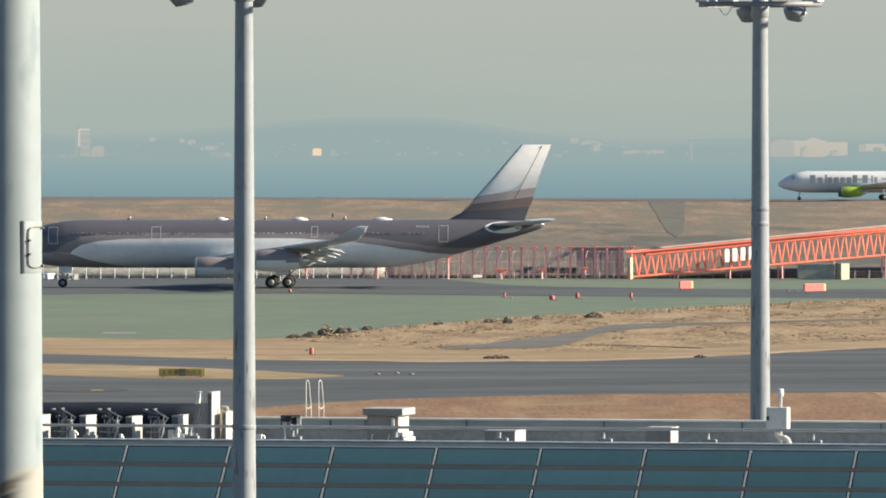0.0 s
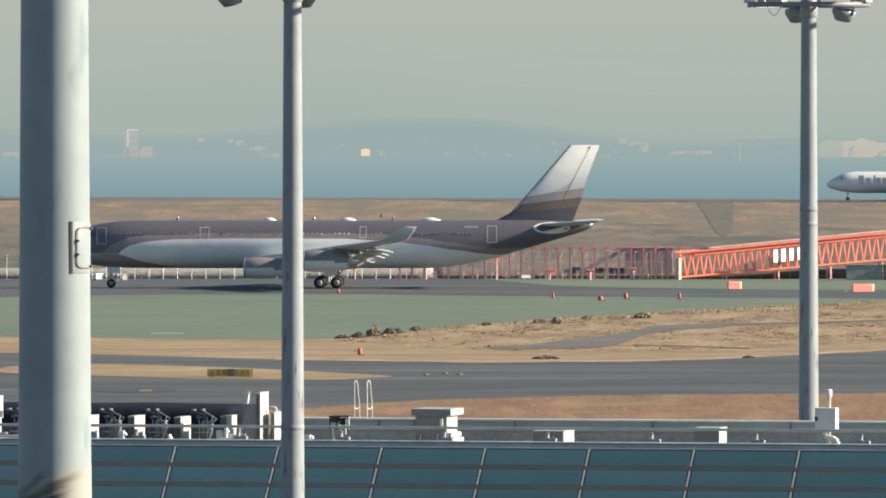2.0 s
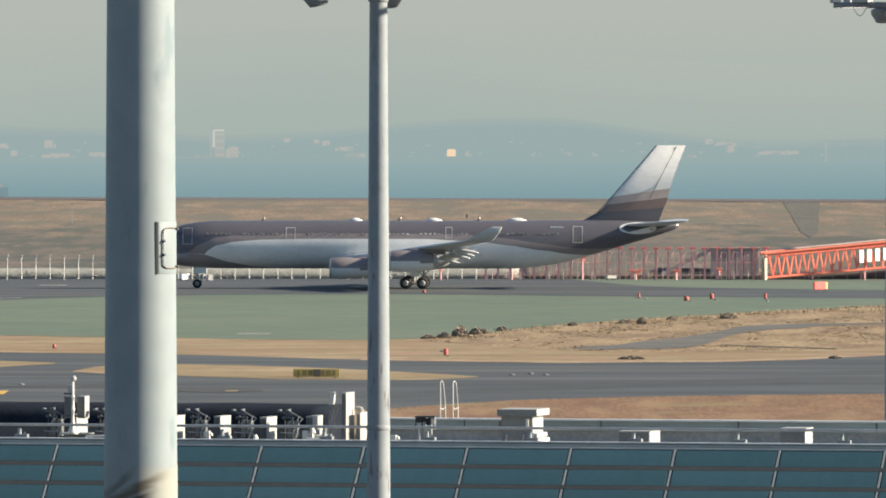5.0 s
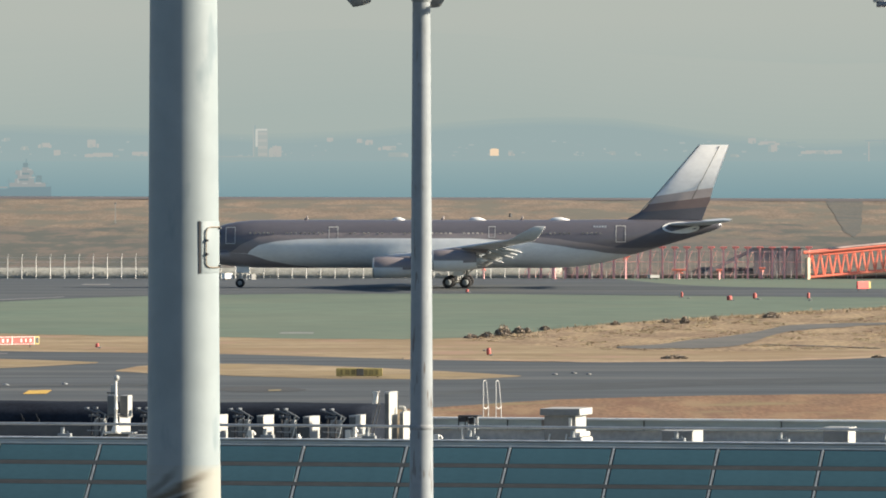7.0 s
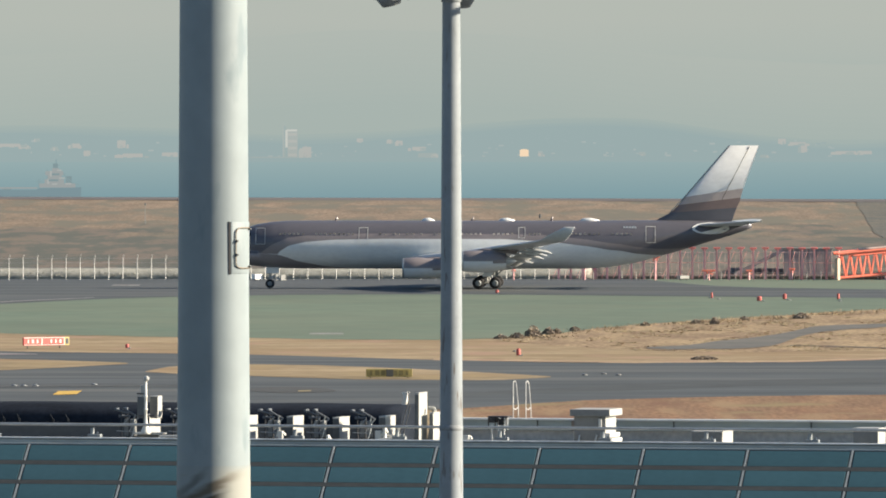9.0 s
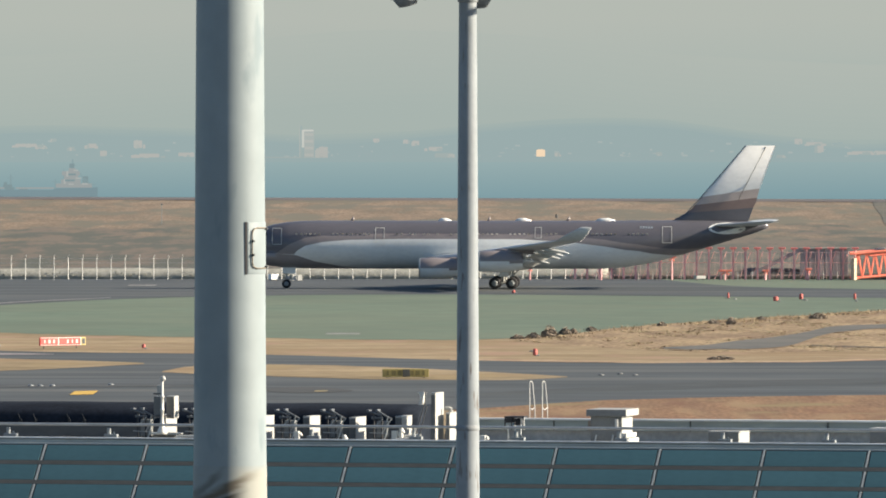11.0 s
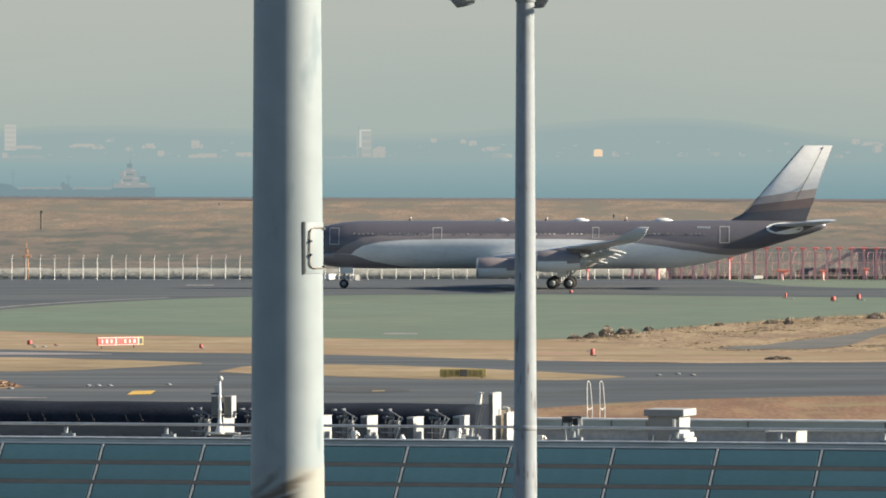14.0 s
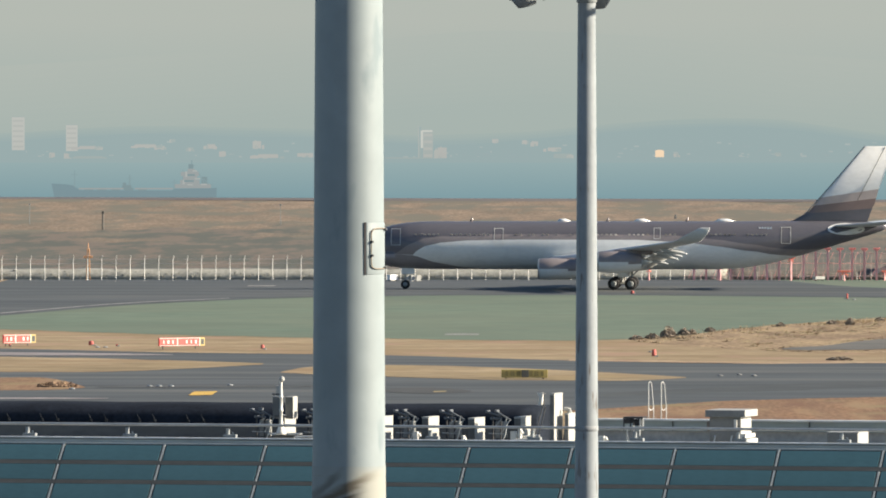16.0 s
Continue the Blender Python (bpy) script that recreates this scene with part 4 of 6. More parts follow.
TITLE = gloss("grey_title_paint", (0.30, 0.33, 0.35))
twin_x = 94.29
twin = thing("twin_jet", pose(twin_x + 17.5, 1892, crest(twin_x + 15) + 0.12, 0, 0, 0), "white twin-engined jet with a lime green fin on the runway", "aeroplane")
hull2 = Hull([(0, 3.0, 0.04, 0.04), (0.3, 3.0, 0.45, 0.45), (1.0, 3.08, 0.9, 0.85), (2.2, 3.25, 1.4, 1.3), (3.6, 3.38, 1.8, 1.7), (5.5, 3.42, 2.0, 1.88), (25, 3.42, 2.0, 1.88), (29, 3.62, 1.75, 1.7), (33, 4.05, 1.2, 1.2), (36.5, 4.5, 0.65, 0.65), (38.2, 4.7, 0.25, 0.25)])
body2 = part("fuselage", hull_mesh(hull2, lambda s: (), [0, 0.1, 0.3, 0.6, 1, 1.6, 2.2, 2.9, 3.6, 4.5, 5.5, 15, 25, 27, 29, 31, 33, 35, 36.5, 37.5, 38.2], (22,)), PEARL, twin, "pearl white fuselage")
for side in (-1, 1):
    w = part("wing", wing_mesh([(1.2, 13.2, 2.3, 7.6, 0.13, 0), (5.6, 16.0, 2.75, 4.6, 0.12, 0), (16.2, 22.2, 3.8, 1.7, 0.1, 5), (16.9, 22.9, 4.4, 1.4, 0.1, 60), (17.3, 24.2, 6.2, 0.7, 0.09, 75)], side), WINGM, twin, "grey wing with a tall curved tip")
    nacelle(w, 11.6, side * 4.9, 1.55, 3.9, 1.0, LIME, LIME, (15.6, 2.7))
    part("tailplane", wing_mesh([(0.3, 33.2, 4.9, 4.0, 0.1, 0), (7.1, 37.2, 5.6, 1.4, 0.09, 0)], side), PEARL, twin)
    b = made()
    for s, w0, h in ((6.4, 1.0, 1.5), (7.8, 0.8, 1.1), (8.9, 0.35, 1.6), (9.6, 0.9, 1.1), (10.8, 0.9, 1.1), (12.0, 0.8, 1.1), (13.2, 0.8, 1.1), (14.3, 0.9, 1.5), (16.2, 1.0, 1.5), (17.5, 0.3, 1.4), (18.2, 0.6, 1.1)):
        b = made()
        box(b, (s, side * (hull2.side(10, 3.8) + 0.02), 3.75 + (h - 1.1) / 2), (w0, 0.05, h), 0.01)
        part("title_bar", b, TITLE, body2, "large grey bar in place of lettering")
    b = made()
    box(b, (0, 0, 0), (0.24, 0.03, 0.34), 0.02)
    win = mesh_of("window", b, GLASSY)
    for k in range(24):
        s = 19.5 + 0.5 * k * (0.9 if k < 12 else 0.92)
        o = part("window", win, None, body2)
        o.location = (s, side * (hull2.side(s, 3.95) + 0.004), 3.95)
    b = made()
    b.faces.new([b.verts.new((p, side * (hull2.side(p, q) + 0.02), q)) for p, q in ((1.9, 3.85), (3.0, 3.95), (3.0, 4.4), (2.3, 4.3))])
    bmesh.ops.solidify(b, geom=b.faces[:], thickness=0.02)
    part("cockpit_window", b, GLASSY, body2, "dark cockpit panes")
bm = made()
rings(bm, [[(s + x, h, z) for x, h in foil(c, 0.085)] for z, s, c in ((5.1, 29.0, 8.4), (5.9, 31.0, 6.6), (12.3, 36.4, 2.2))])
fin2 = part("tail_fin", bm, LIME, twin, "lime green tail fin")
for side in (-1, 1):
    b = made()
    for k in range(3):
        box(b, (35.2 + 0.3 * k, side * 0.26, 8.2 + 0.9 * k), (0.7 + 0.2 * k, 0.04, 0.55), 0.1)
    part("fin_emblem", b, PEARL, fin2, "pale emblem patches")
t2, r2 = wheel_mesh(0.56, 0.4), rim_mesh(0.56, 0.4)
nt2, nr2 = wheel_mesh(0.34, 0.2), rim_mesh(0.34, 0.2)
for side in (-1, 1):
    gear("main_gear", twin, 19.6, side * 2.86, 2.2, (0.0,), (-0.43, 0.43), t2, r2, 0.56, 0.13, WHITE)
gear("nose_gear", twin, 4.0, 0.0, 1.9, (0.0,), (-0.2, 0.2), nt2, nr2, 0.34, 0.09, WHITE)
for o in twin.children:
    o.location.x -= 17.5

# ---- tall floodlight masts ----
def rusted(m, top):
    """Rust that has run down across the shaft: a slanting streak, thinner runs above it and a dark patch below."""
    N, L = m.node_tree.nodes, m.node_tree.links
    base = N["Principled BSDF"].inputs["Base Color"]
    co, mp, n, sub, scl, warp = (N.new("ShaderNode" + k) for k in ("TexCoord", "Mapping", "TexNoise", "VectorMath", "VectorMath", "VectorMath"))
    mp.inputs["Rotation"].default_value = (0, radians(25), 0)
    mp.inputs["Scale"].default_value = (4, 4, 16)
    n.inputs["Scale"].default_value, n.inputs["Detail"].default_value = 1.0, 6
    sub.operation, scl.operation, warp.operation = "SUBTRACT", "SCALE", "ADD"
    sub.inputs[1].default_value = (0.5, 0.5, 0.5)
    scl.inputs["Scale"].default_value = 0.07
    L.new(co.outputs["Object"], mp.inputs[0])
    L.new(mp.outputs[0], n.inputs["Vector"])
    L.new(n.outputs["Color"], sub.inputs[0])
    L.new(sub.outputs[0], scl.inputs[0])
    L.new(co.outputs["Object"], warp.inputs[0])
    L.new(scl.outputs[0], warp.inputs[1])

    def along(direction, start, end):
        dot, r = N.new("ShaderNodeVectorMath"), N.new("ShaderNodeMapRange")
        dot.operation, r.interpolation_type = "DOT_PRODUCT", "SMOOTHSTEP"
        dot.inputs[1].default_value = direction
        r.inputs["From Min"].default_value, r.inputs["From Max"].default_value = start, end
        L.new(warp.outputs[0], dot.inputs[0])
        L.new(dot.outputs["Value"], r.inputs["Value"])
        return r.outputs[0]

    def times(*parts):
        out = parts[0]
        for p in parts[1:]:
            k = N.new("ShaderNodeMath")
            k.operation = "MULTIPLY"
            L.new(out, k.inputs[0])
            if isinstance(p, float):
                k.inputs[1].default_value = p
            else:
                L.new(p, k.inputs[1])
            out = k.outputs[0]
        return out

    slant = (-0.47, 0, 1)
    curve_up = (-0.8, 0, 1)
    streak = times(along(slant, top - 0.155, top - 0.115), along(slant, top - 0.065, top - 0.105), along((1, 0, 0), 0.18, 0.02), 0.95)
    runs = times(along(curve_up, top - 0.04, top - 0.01), along(curve_up, top + 0.04, top + 0.0), along((1, 0, 0), -0.01, -0.08), 0.7)
    patch = times(along(slant, top - 0.13, top - 0.165), along((1, 0, 0), 0.10, 0.0), 1.0)
    sun_tint = times(along((1, 0, 0), -0.06, 0.10), along((0, 0, 1), top + 0.01, top - 0.05), 0.6)
    for fac, colour in ((sun_tint, (0.285, 0.278, 0.235)), (runs, (0.10, 0.10, 0.092)), (patch, (0.05, 0.045, 0.038)), (streak, (0.105, 0.09, 0.068))):
        mix = N.new("ShaderNodeMix")
        mix.data_type = "RGBA"
        mix.inputs[7].default_value = (*colour, 1)
        L.new(fac, mix.inputs[0])
        L.new(base.links[0].from_socket, mix.inputs[6])
        L.new(mix.outputs[2], base)
    return m


RINGGREY = mat("lamp_ring_grey", (0.20, 0.20, 0.215), 0.6, 0.2, 0.2, 0.1, 0.4)


def mast(x, y, label, lamps, hatch=None, marks=(), paint=POLE2):
    """A tapered steel mast with a ring of floodlights on top."""
    e = thing("floodlight_mast", pose(x, y, 0), label, "mast", "floodlight masts")

    def r(z):
        return (0.4444 - 0.0118 * (z - 13.04)) / 2

    bm = made()
    foot = marks[0] if hatch else 0.0
    lathe(bm, [(z, r(z)) for z in np.linspace(foot, 22.95, 30)], (0, 0, 0), "z", 64, False)
    shaft = part("shaft", bm, paint, e, "tapered grey-painted steel shaft with stains")
    if hatch:
        bm = made()
        lathe(bm, [(z, r(z) + 0.0015) for z in np.linspace(0, foot, 20)], (0, 0, 0), "z", 64, False)
        part("lower_shaft", bm, rusted(LOWPOLE, foot), e, "lower shaft with brown rust streaks, sunlit side tinted cream")
    bm = made()
    lathe(bm, [(0, r(0) * 1.9), (0.06, r(0) * 1.9), (0.06, r(0) * 1.05)], (0, 0, 0), "z", 32)
    part("base_plate", bm, GALV, e)
    for z in () if hatch else marks:
        bm = made()
        lathe(bm, [(z - 0.05, r(z) + 0.001), (z - 0.045, r(z) + 0.006), (z + 0.045, r(z) + 0.006), (z + 0.05, r(z) + 0.001)], (0, 0, 0), "z", 40, False)
        part("sleeve_joint", bm, mat("joint_grime", (0.222, 0.242, 0.256), 0.7, 0, 0.3, 0.2, 0.2), e, "grimy welded joint round the shaft")
    top = 22.62
    head = part("lamp_ring", (lambda b: (lathe(b, [(top - 0.05, 1.28), (top - 0.05, 1.34), (top + 0.06, 1.34), (top + 0.06, 1.28), (top - 0.05, 1.28)], (0, 0, 0), "z", 40, False), b)[1])(made()), RINGGREY, e, "round galvanised lamp ring")
    for k in range(8):
        a = 2 * math.pi * k / 8 + 0.3
        c, s = math.cos(a), math.sin(a)
        bm = made()
        bar(bm, (c * r(top), s * r(top), top + 0.02), (c * 1.3, s * 1.3, top), 0.035, None, 8)
        part("spoke", bm, RINGGREY, head)
    bm = made()
    lathe(bm, [(top - 0.28, r(top) + 0.01), (top - 0.26, r(top) + 0.025), (top + 0.05, r(top) + 0.035), (top + 0.1, r(top) + 0.01)], (0, 0, 0), "z", 32, False)
    part("collar", bm, GREY, head)
    lamp = made()
    lathe(lamp, [(-0.16, 0.10), (-0.15, 0.17), (0.02, 0.26), (0.1, 0.27), (0.1, 0.24), (0.07, 0.22)], (0, 0, 0), "z", 20)
    lamp = mesh_of("floodlight", lamp, GREY)
    glass = made()
    lathe(glass, [(0.085, 0.225), (0.105, 0.12), (0.11, 0.01)], (0, 0, 0), "z", 20)
    glass = mesh_of("lens", glass, GLASSY)
    bracket = made()
    pipe(bracket, [(-0.28, 0, 0.03), (-0.28, 0, 0.2), (0.28, 0, 0.2), (0.28, 0, 0.03)], 0.02, 6)
    bracket = mesh_of("bracket", bracket, DARKG)
    for px, py, a in lamps:
        p = part("floodlight", lamp, None, head, "round grey floodlight facing the apron")
        p.matrix_basis = Matrix.Translation((px, py, top - 0.2)) @ Matrix.Rotation(radians(a), 4, "Z") @ Matrix.Rotation(radians(14), 4, "Y")
        for nm, me in (("lens", glass), ("bracket", bracket)):
            o = part(nm, me, None, p)
    for k in range(7):
        bm = made()
        box(bm, (1.29, 0, top + 0.13), (0.22, 0.42, 0.16), 0.02, Matrix())
        bmesh.ops.transform(bm, matrix=Matrix.Rotation(2 * math.pi * k / 7 + 0.5, 4, "Z"), verts=bm.verts)
        part("ballast_box", bm, GREY if k % 2 else WHITE, head, "small metal ballast box")
    bm = made()
    pipe(bm, [(-0.95 + 0.05 * k, -0.9, top - 0.04 - 0.20 * math.sin(math.pi * k / 6)) for k in range(7)], 0.008, 5)
    part("cable", bm, DARKG, head)
    if hatch:
        z0, z1, turn = hatch
        rr = r((z0 + z1) / 2)
        m = Matrix.Rotation(radians(turn), 4, "Z")
        bm = made()
        arc = [radians(-90 - 31 + 62 * k / 14) for k in range(15)]
        rings(bm, [[(q * math.cos(t), q * math.sin(t), z) for q, z in ((rr - 0.01, z0), (rr + 0.002, z0), (rr + 0.003, z0 + 0.002), (rr + 0.003, z1 - 0.002), (rr + 0.002, z1), (rr - 0.01, z1))] for t in arc])
        bmesh.ops.transform(bm, matrix=m, verts=bm.verts)
        h = part("hatch", bm, paint, e, "raised access hatch plate")
        bm = made()
        for t in (-90 - 31.6,):
            box(bm, (rr * math.cos(radians(t)), rr * math.sin(radians(t)), (z0 + z1) / 2), (0.011, 0.008, z1 - z0 + 0.004), 0, Matrix.Rotation(radians(t + 90), 4, "Z"))
        bmesh.ops.transform(bm, matrix=m, verts=bm.verts)
        part("hatch_gap", bm, TYRE, h, "dark gap along the hatch edge")
        bm = made()
        zc, hh, q = (z0 + z1) / 2, (z1 - z0) * 0.39, rr + 0.009

        def spot(deg, z, rad):
            t = radians(-90 + deg)
            return (rad * math.cos(t), rad * math.sin(t), z)

        pts = [spot(17, zc + hh, rr), spot(17, zc + hh, q)] + [spot(d, zc + hh, q) for d in (10, 0, -10)] + [spot(-16, zc + hh - 0.004, q), spot(-20, zc + hh - 0.014, q), spot(-21, zc + hh - 0.03, q)]
        pts += [(p[0], p[1], 2 * zc - p[2]) for p in reversed(pts)]
        pipe(bm, pts, 0.0035, 8)
        bmesh.ops.transform(bm, matrix=m, verts=bm.verts)
        handle = part("handle", bm, mat("handle_bronze", (0.20, 0.17, 0.13), 0.6, 0.2, 0.2, 0.1, 0.1), h, "bent bronze bar handle")
        for deg, dz in ((-20, 0.036), (-20, -0.036), (17, hh - 0.006), (17, 0.006 - hh)):
            bm = made()
            box(bm, spot(deg, zc + dz, rr + 0.012), (0.012, 0.014, 0.012), 0.002)
            bmesh.ops.transform(bm, matrix=m, verts=bm.verts)
            part("clip", bm, DARKG, h, "small dark clip")
    return e


mast(-1.39, 53, "tall grey floodlight mast with a hatch and rusty streaks", ((0.8, -0.6, -40), (-0.9, 0.5, 150)), (19.38, 19.65, 60), (18.38,), POLE)
mast(-0.53, 190, "tall grey floodlight mast with rust spots", ((-1.15, -0.3, 190), (0.2, 0.9, 90)), None, (14.37,))
mast(10.63, 221, "tall grey floodlight mast behind the roof", ((0.72, -0.75, -50), (-0.22, 0.7, 100)), None, (18.17, 17.85))

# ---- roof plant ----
CAB_SHADE = mat("cabinet_front_shade", (0.095, 0.106, 0.112), 0.6, 0, 0.15, 0.08, 0.5)
ARM = mat("bracket_arm_grey", (0.10, 0.114, 0.128), 0.6, 0, 0.2, 0.1, 0.3)
SOOT = mat("sooty_steel", (0.032, 0.034, 0.038), 0.7, 0.1, 0.25, 0.15, 0.3)
for u_a in (-4.379, -3.405, -2.433, -5.356, -6.334, -7.312 - 0.12):
    k = len(bpy.data.objects) % 3
    cabinet("roof_cabinet", u_a - 0.10, 2.40, 0.14, 0.84, 13.42, 14.03 + 0.015 * k, WHITE, "white sheet-metal cabinet on the roof edge", "cabinet", "row of roof cabinets", -0.024, CAB_SHADE)
    e = thing("bracket_frame", roof_at(u_a - 0.38, 1.75, DECK_Z), "dark tilted steel bracket frame beside a roof cabinet", "bracket", "row of bracket frames")
    for x, h in ((-0.13, 0.74), (0.04, 0.64)):
        for y in (-0.2, 0.2):
            bm = made()
            bar(bm, (x, y, 0), (x, y, h), 0.018)
            part("leg", bm, SOOT, e)
    for p, q in (((-0.26, 0.80), (0.03, 0.71)), ((-0.07, 0.81), (0.25, 0.63)), ((-0.16, 0.66), (0.06, 0.66))):
        bm = made()
        bar(bm, (p[0], -0.2, p[1]), (q[0], -0.2, q[1]), 0.02)
        box(bm, (p[0], -0.1, p[1]), (0.05, 0.24, 0.05), 0.01)
        part("arm", bm, ARM, e, "grey tilted arm")
    for p, q in (((0.24, 0.63), (0.05, 0.36)), ((-0.12, 0.46), (0.06, 0.64)), ((0.18, 0.70), (0.10, 0.44))):
        bm = made()
        bar(bm, (p[0], -0.24, p[1]), (q[0], -0.24, q[1]), 0.011)
        part("brace", bm, GREY, e, "thin grey brace")
    bm = made()
    box(bm, (-0.02, 0.1, 0.42), (0.22, 0.2, 0.34), 0.02)
    part("control_box", bm, SLATE_SHADE, e, "slate grey control box")
    bm = made()
    pipe(bm, [(0.05 + 0.14 * math.sin(k * 0.26), -0.34, 0.18 + 0.36 * (1 - math.cos(k * 0.26))) for k in range(7)], 0.013)
    part("hose", bm, GALV, e, "curved pale hose")
    bm = made()
    bar(bm, (-0.2, -0.3, 0.36), (0.2, -0.3, 0.34), 0.010)
    part("strut", bm, GREY, e, "thin grey struts")

cabinet("tall_cabinet", -1.763, 2.17, 0.09, 0.70, 13.42, 14.55, WHITE, "tall white sheet-metal cabinet on the roof", "cabinet", "", -0.024, CAB_SHADE)
e = cabinet("roof_cabinet", -1.522, 2.4, 0.08, 0.66, 13.42, 14.14, WHITE, "low white cabinet with an elbow duct beside the tall one", "cabinet", "", -0.024, CAB_SHADE)
bm = made()
pipe(bm, [(0.0, -0.05, 14.1 - DECK_Z), (0.0, -0.05, 14.215 - DECK_Z), (-0.025, -0.05, 14.24 - DECK_Z), (-0.12, -0.05, 14.24 - DECK_Z)], 0.042)
part("elbow_duct", bm, WHITE, e, "white elbow duct")
e = thing("lamp_bracket", roof_at(-1.871, 1.5, DECK_Z), "white rounded lamp on slanting struts beside the tall cabinet", "lamp")
bm = made()
bar(bm, (-0.24, 0, 0.1), (0.0, 0, 0.95), 0.011)
bar(bm, (-0.18, 0.1, 0.1), (0.03, 0.1, 0.92), 0.011)
part("strut", bm, DARKG, e)
bm = made()
rings(bm, [[(-0.11 + 0.10 * math.sin(t) * k - 0.02, y, 0.94 + 0.25 * (1 - math.cos(t)) / 2 * (1.0 if k else 0.92)) for t in np.linspace(0.2, 3.0, 9)] + [(0.015, y, 1.19), (-0.03, y, 0.94)] for y, k in ((-0.06, 0.55), (-0.02, 1.0), (0.06, 1.0), (0.10, 0.5))])
part("hood", bm, WHITEBOX, e)
bm = made()
bar(bm, (0.04, -0.1, 0.93), (0.045, -0.1, 1.2), 0.014)
part("back_plate", bm, DARKG, e)

# loose pale pipes and blocks along the ridge
for a0, a1, back, zz0 in ((-2.32, -1.95, 0.9, 0.10), (-2.2, -1.85, 1.1, 0.16), (-2.75, -2.45, 0.8, 0.06), (-6.95, -6.35, 0.9, 0.12), (-6.95, -6.45, 1.2, 0.05), (2.9, 3.3, 0.8, 0.04)):
    e = thing("loose_pipe", roof_at((a0 + a1) / 2, back, DECK_Z), "short pale conduit pipe lying on small blocks", "pipe", "loose conduit pipes")
    half = (a1 - a0) / 2
    bm = made()
    bar(bm, (-half, 0, 0.15 + zz0), (half, 0.03, 0.17 + zz0), 0.022, None, 8)
    part("conduit", bm, WHITEBOX, e)
    for s0 in (-0.8, 0.7):
        bm = made()
        box(bm, (half * s0, 0, (0.14 + zz0) / 2), (0.06, 0.08, 0.14 + zz0), 0.01)
        part("block", bm, GREY, e)
for a0, h0, w0 in ((-2.36, 0.42, 0.12), (-2.23, 0.50, 0.06), (-3.42, 0.33, 0.05), (-4.42, 0.40, 0.10), (-0.52, 0.34, 0.12)):
    bm = made()
    box(bm, (0, 0, h0 / 2), (w0, 0.12, h0), 0.012)
    box(bm, (w0 * 0.5, 0.02, h0 * 0.8), (w0 * 0.9, 0.1, 0.07), 0.012, Matrix.Rotation(radians(-25), 4, "Y"))
    solid("conduit_box", bm, WHITEBOX, roof_at(a0, 1.0, DECK_Z), "small pale conduit box at a cabinet foot", "box", "conduit boxes")

# dark junction box and ladder hoops
e = thing("junction_box", roof_at(-0.309, 3.0, DECK_Z), "dark open-frame junction box on short legs", "box")
bm = made()
box(bm, (0, 0, 0.66), (0.42, 0.4, 0.035), 0.01)
box(bm, (-0.13, 0, 0.59), (0.12, 0.35, 0.10), 0.02)
box(bm, (0.05, 0.05, 0.56), (0.13, 0.3, 0.14), 0.02)
part("housing", bm, SOOT, e)
for dx in (-0.2, -0.06, 0.0, 0.14, 0.2):
    bm = made()
    bar(bm, (dx, -0.16, 0.40), (dx, -0.16, 0.66), 0.014)
    part("frame_bar", bm, SOOT if dx < 0.1 else GALV, e)
for dx in (-0.12, 0.02, 0.14):
    bm = made()
    bar(bm, (dx, -0.2, 0), (dx, -0.2, 0.5), 0.018)
    part("leg", bm, GALV, e)
bm = made()
box(bm, (0.02, -0.25, 0.10), (0.16, 0.2, 0.16), 0.03)
part("valve", bm, WHITE, e)
e = thing("roof_ladder", roof_at(-0.701, 6.5, 13.3), "pale steel ladder hoops rising above the roof edge", "ladder")
for a in (-0.139, 0.132):
    bm = made()
    top = 14.7 - 13.3
    pipe(bm, [(a - 0.035, 0, 0), (a - 0.035, 0.0, top - 0.03), (a - 0.015, 0.03, top), (a - 0.005, 0.06, top - 0.01), (a + 0.005, 0.1, top - 0.05), (a + 0.025, 0.2, 0.85), (a + 0.0, 0.05, 0.80), (a - 0.03, 0.02, 0.84)], 0.009, 8)
    bar(bm, (a + 0.025, 0.2, 0), (a + 0.025, 0.2, 0.86), 0.009)
    part("hoop", bm, mat("ladder_steel_%d" % (a > 0), (0.55, 0.55, 0.53), 0.5, 0.1, 0.2, 0.1, 0.3), e)

# ventilation unit
e = thing("ventilation_unit", roof_at(1.732, 3.0, DECK_Z), "grey roof ventilation unit with an overhanging cap", "ventilator")
zz = [14.24 - DECK_Z, 14.1 - DECK_Z, 13.84 - DECK_Z]
bm = made()
box(bm, (-0.02, 0, (zz[0] + zz[1]) / 2), (0.84, 1.15, zz[0] - zz[1]), 0.02)
part("cap", bm, WHITE, e, "overhanging grey cap")
bm = made()
box(bm, (-0.04, 0, (zz[1] + 0.05) / 2), (0.66, 0.95, zz[1] - 0.05), 0.015)
part("body", bm, WHITE, e)
bm = made()
box(bm, (0.18, -0.5, zz[2] + 0.12), (0.06, 0.06, 0.18), 0.01)
part("junction", bm, WHITEBOX, e)
bm = made()
for k in range(3):
    box(bm, (0.30 + 0.05 * (k % 2), -0.05, 0.10 + 0.105 * k), (0.18, 0.9, 0.085), 0.012)
part("step_block", bm, WHITEBOX, e, "stacked white blocks beside the unit")
for dx in (-0.3, 0.05, 0.2):
    bm = made()
    bar(bm, (dx, -0.55, 0), (dx + 0.06, -0.5, 0.32), 0.02)
    part("stay", bm, GALV, e)

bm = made()
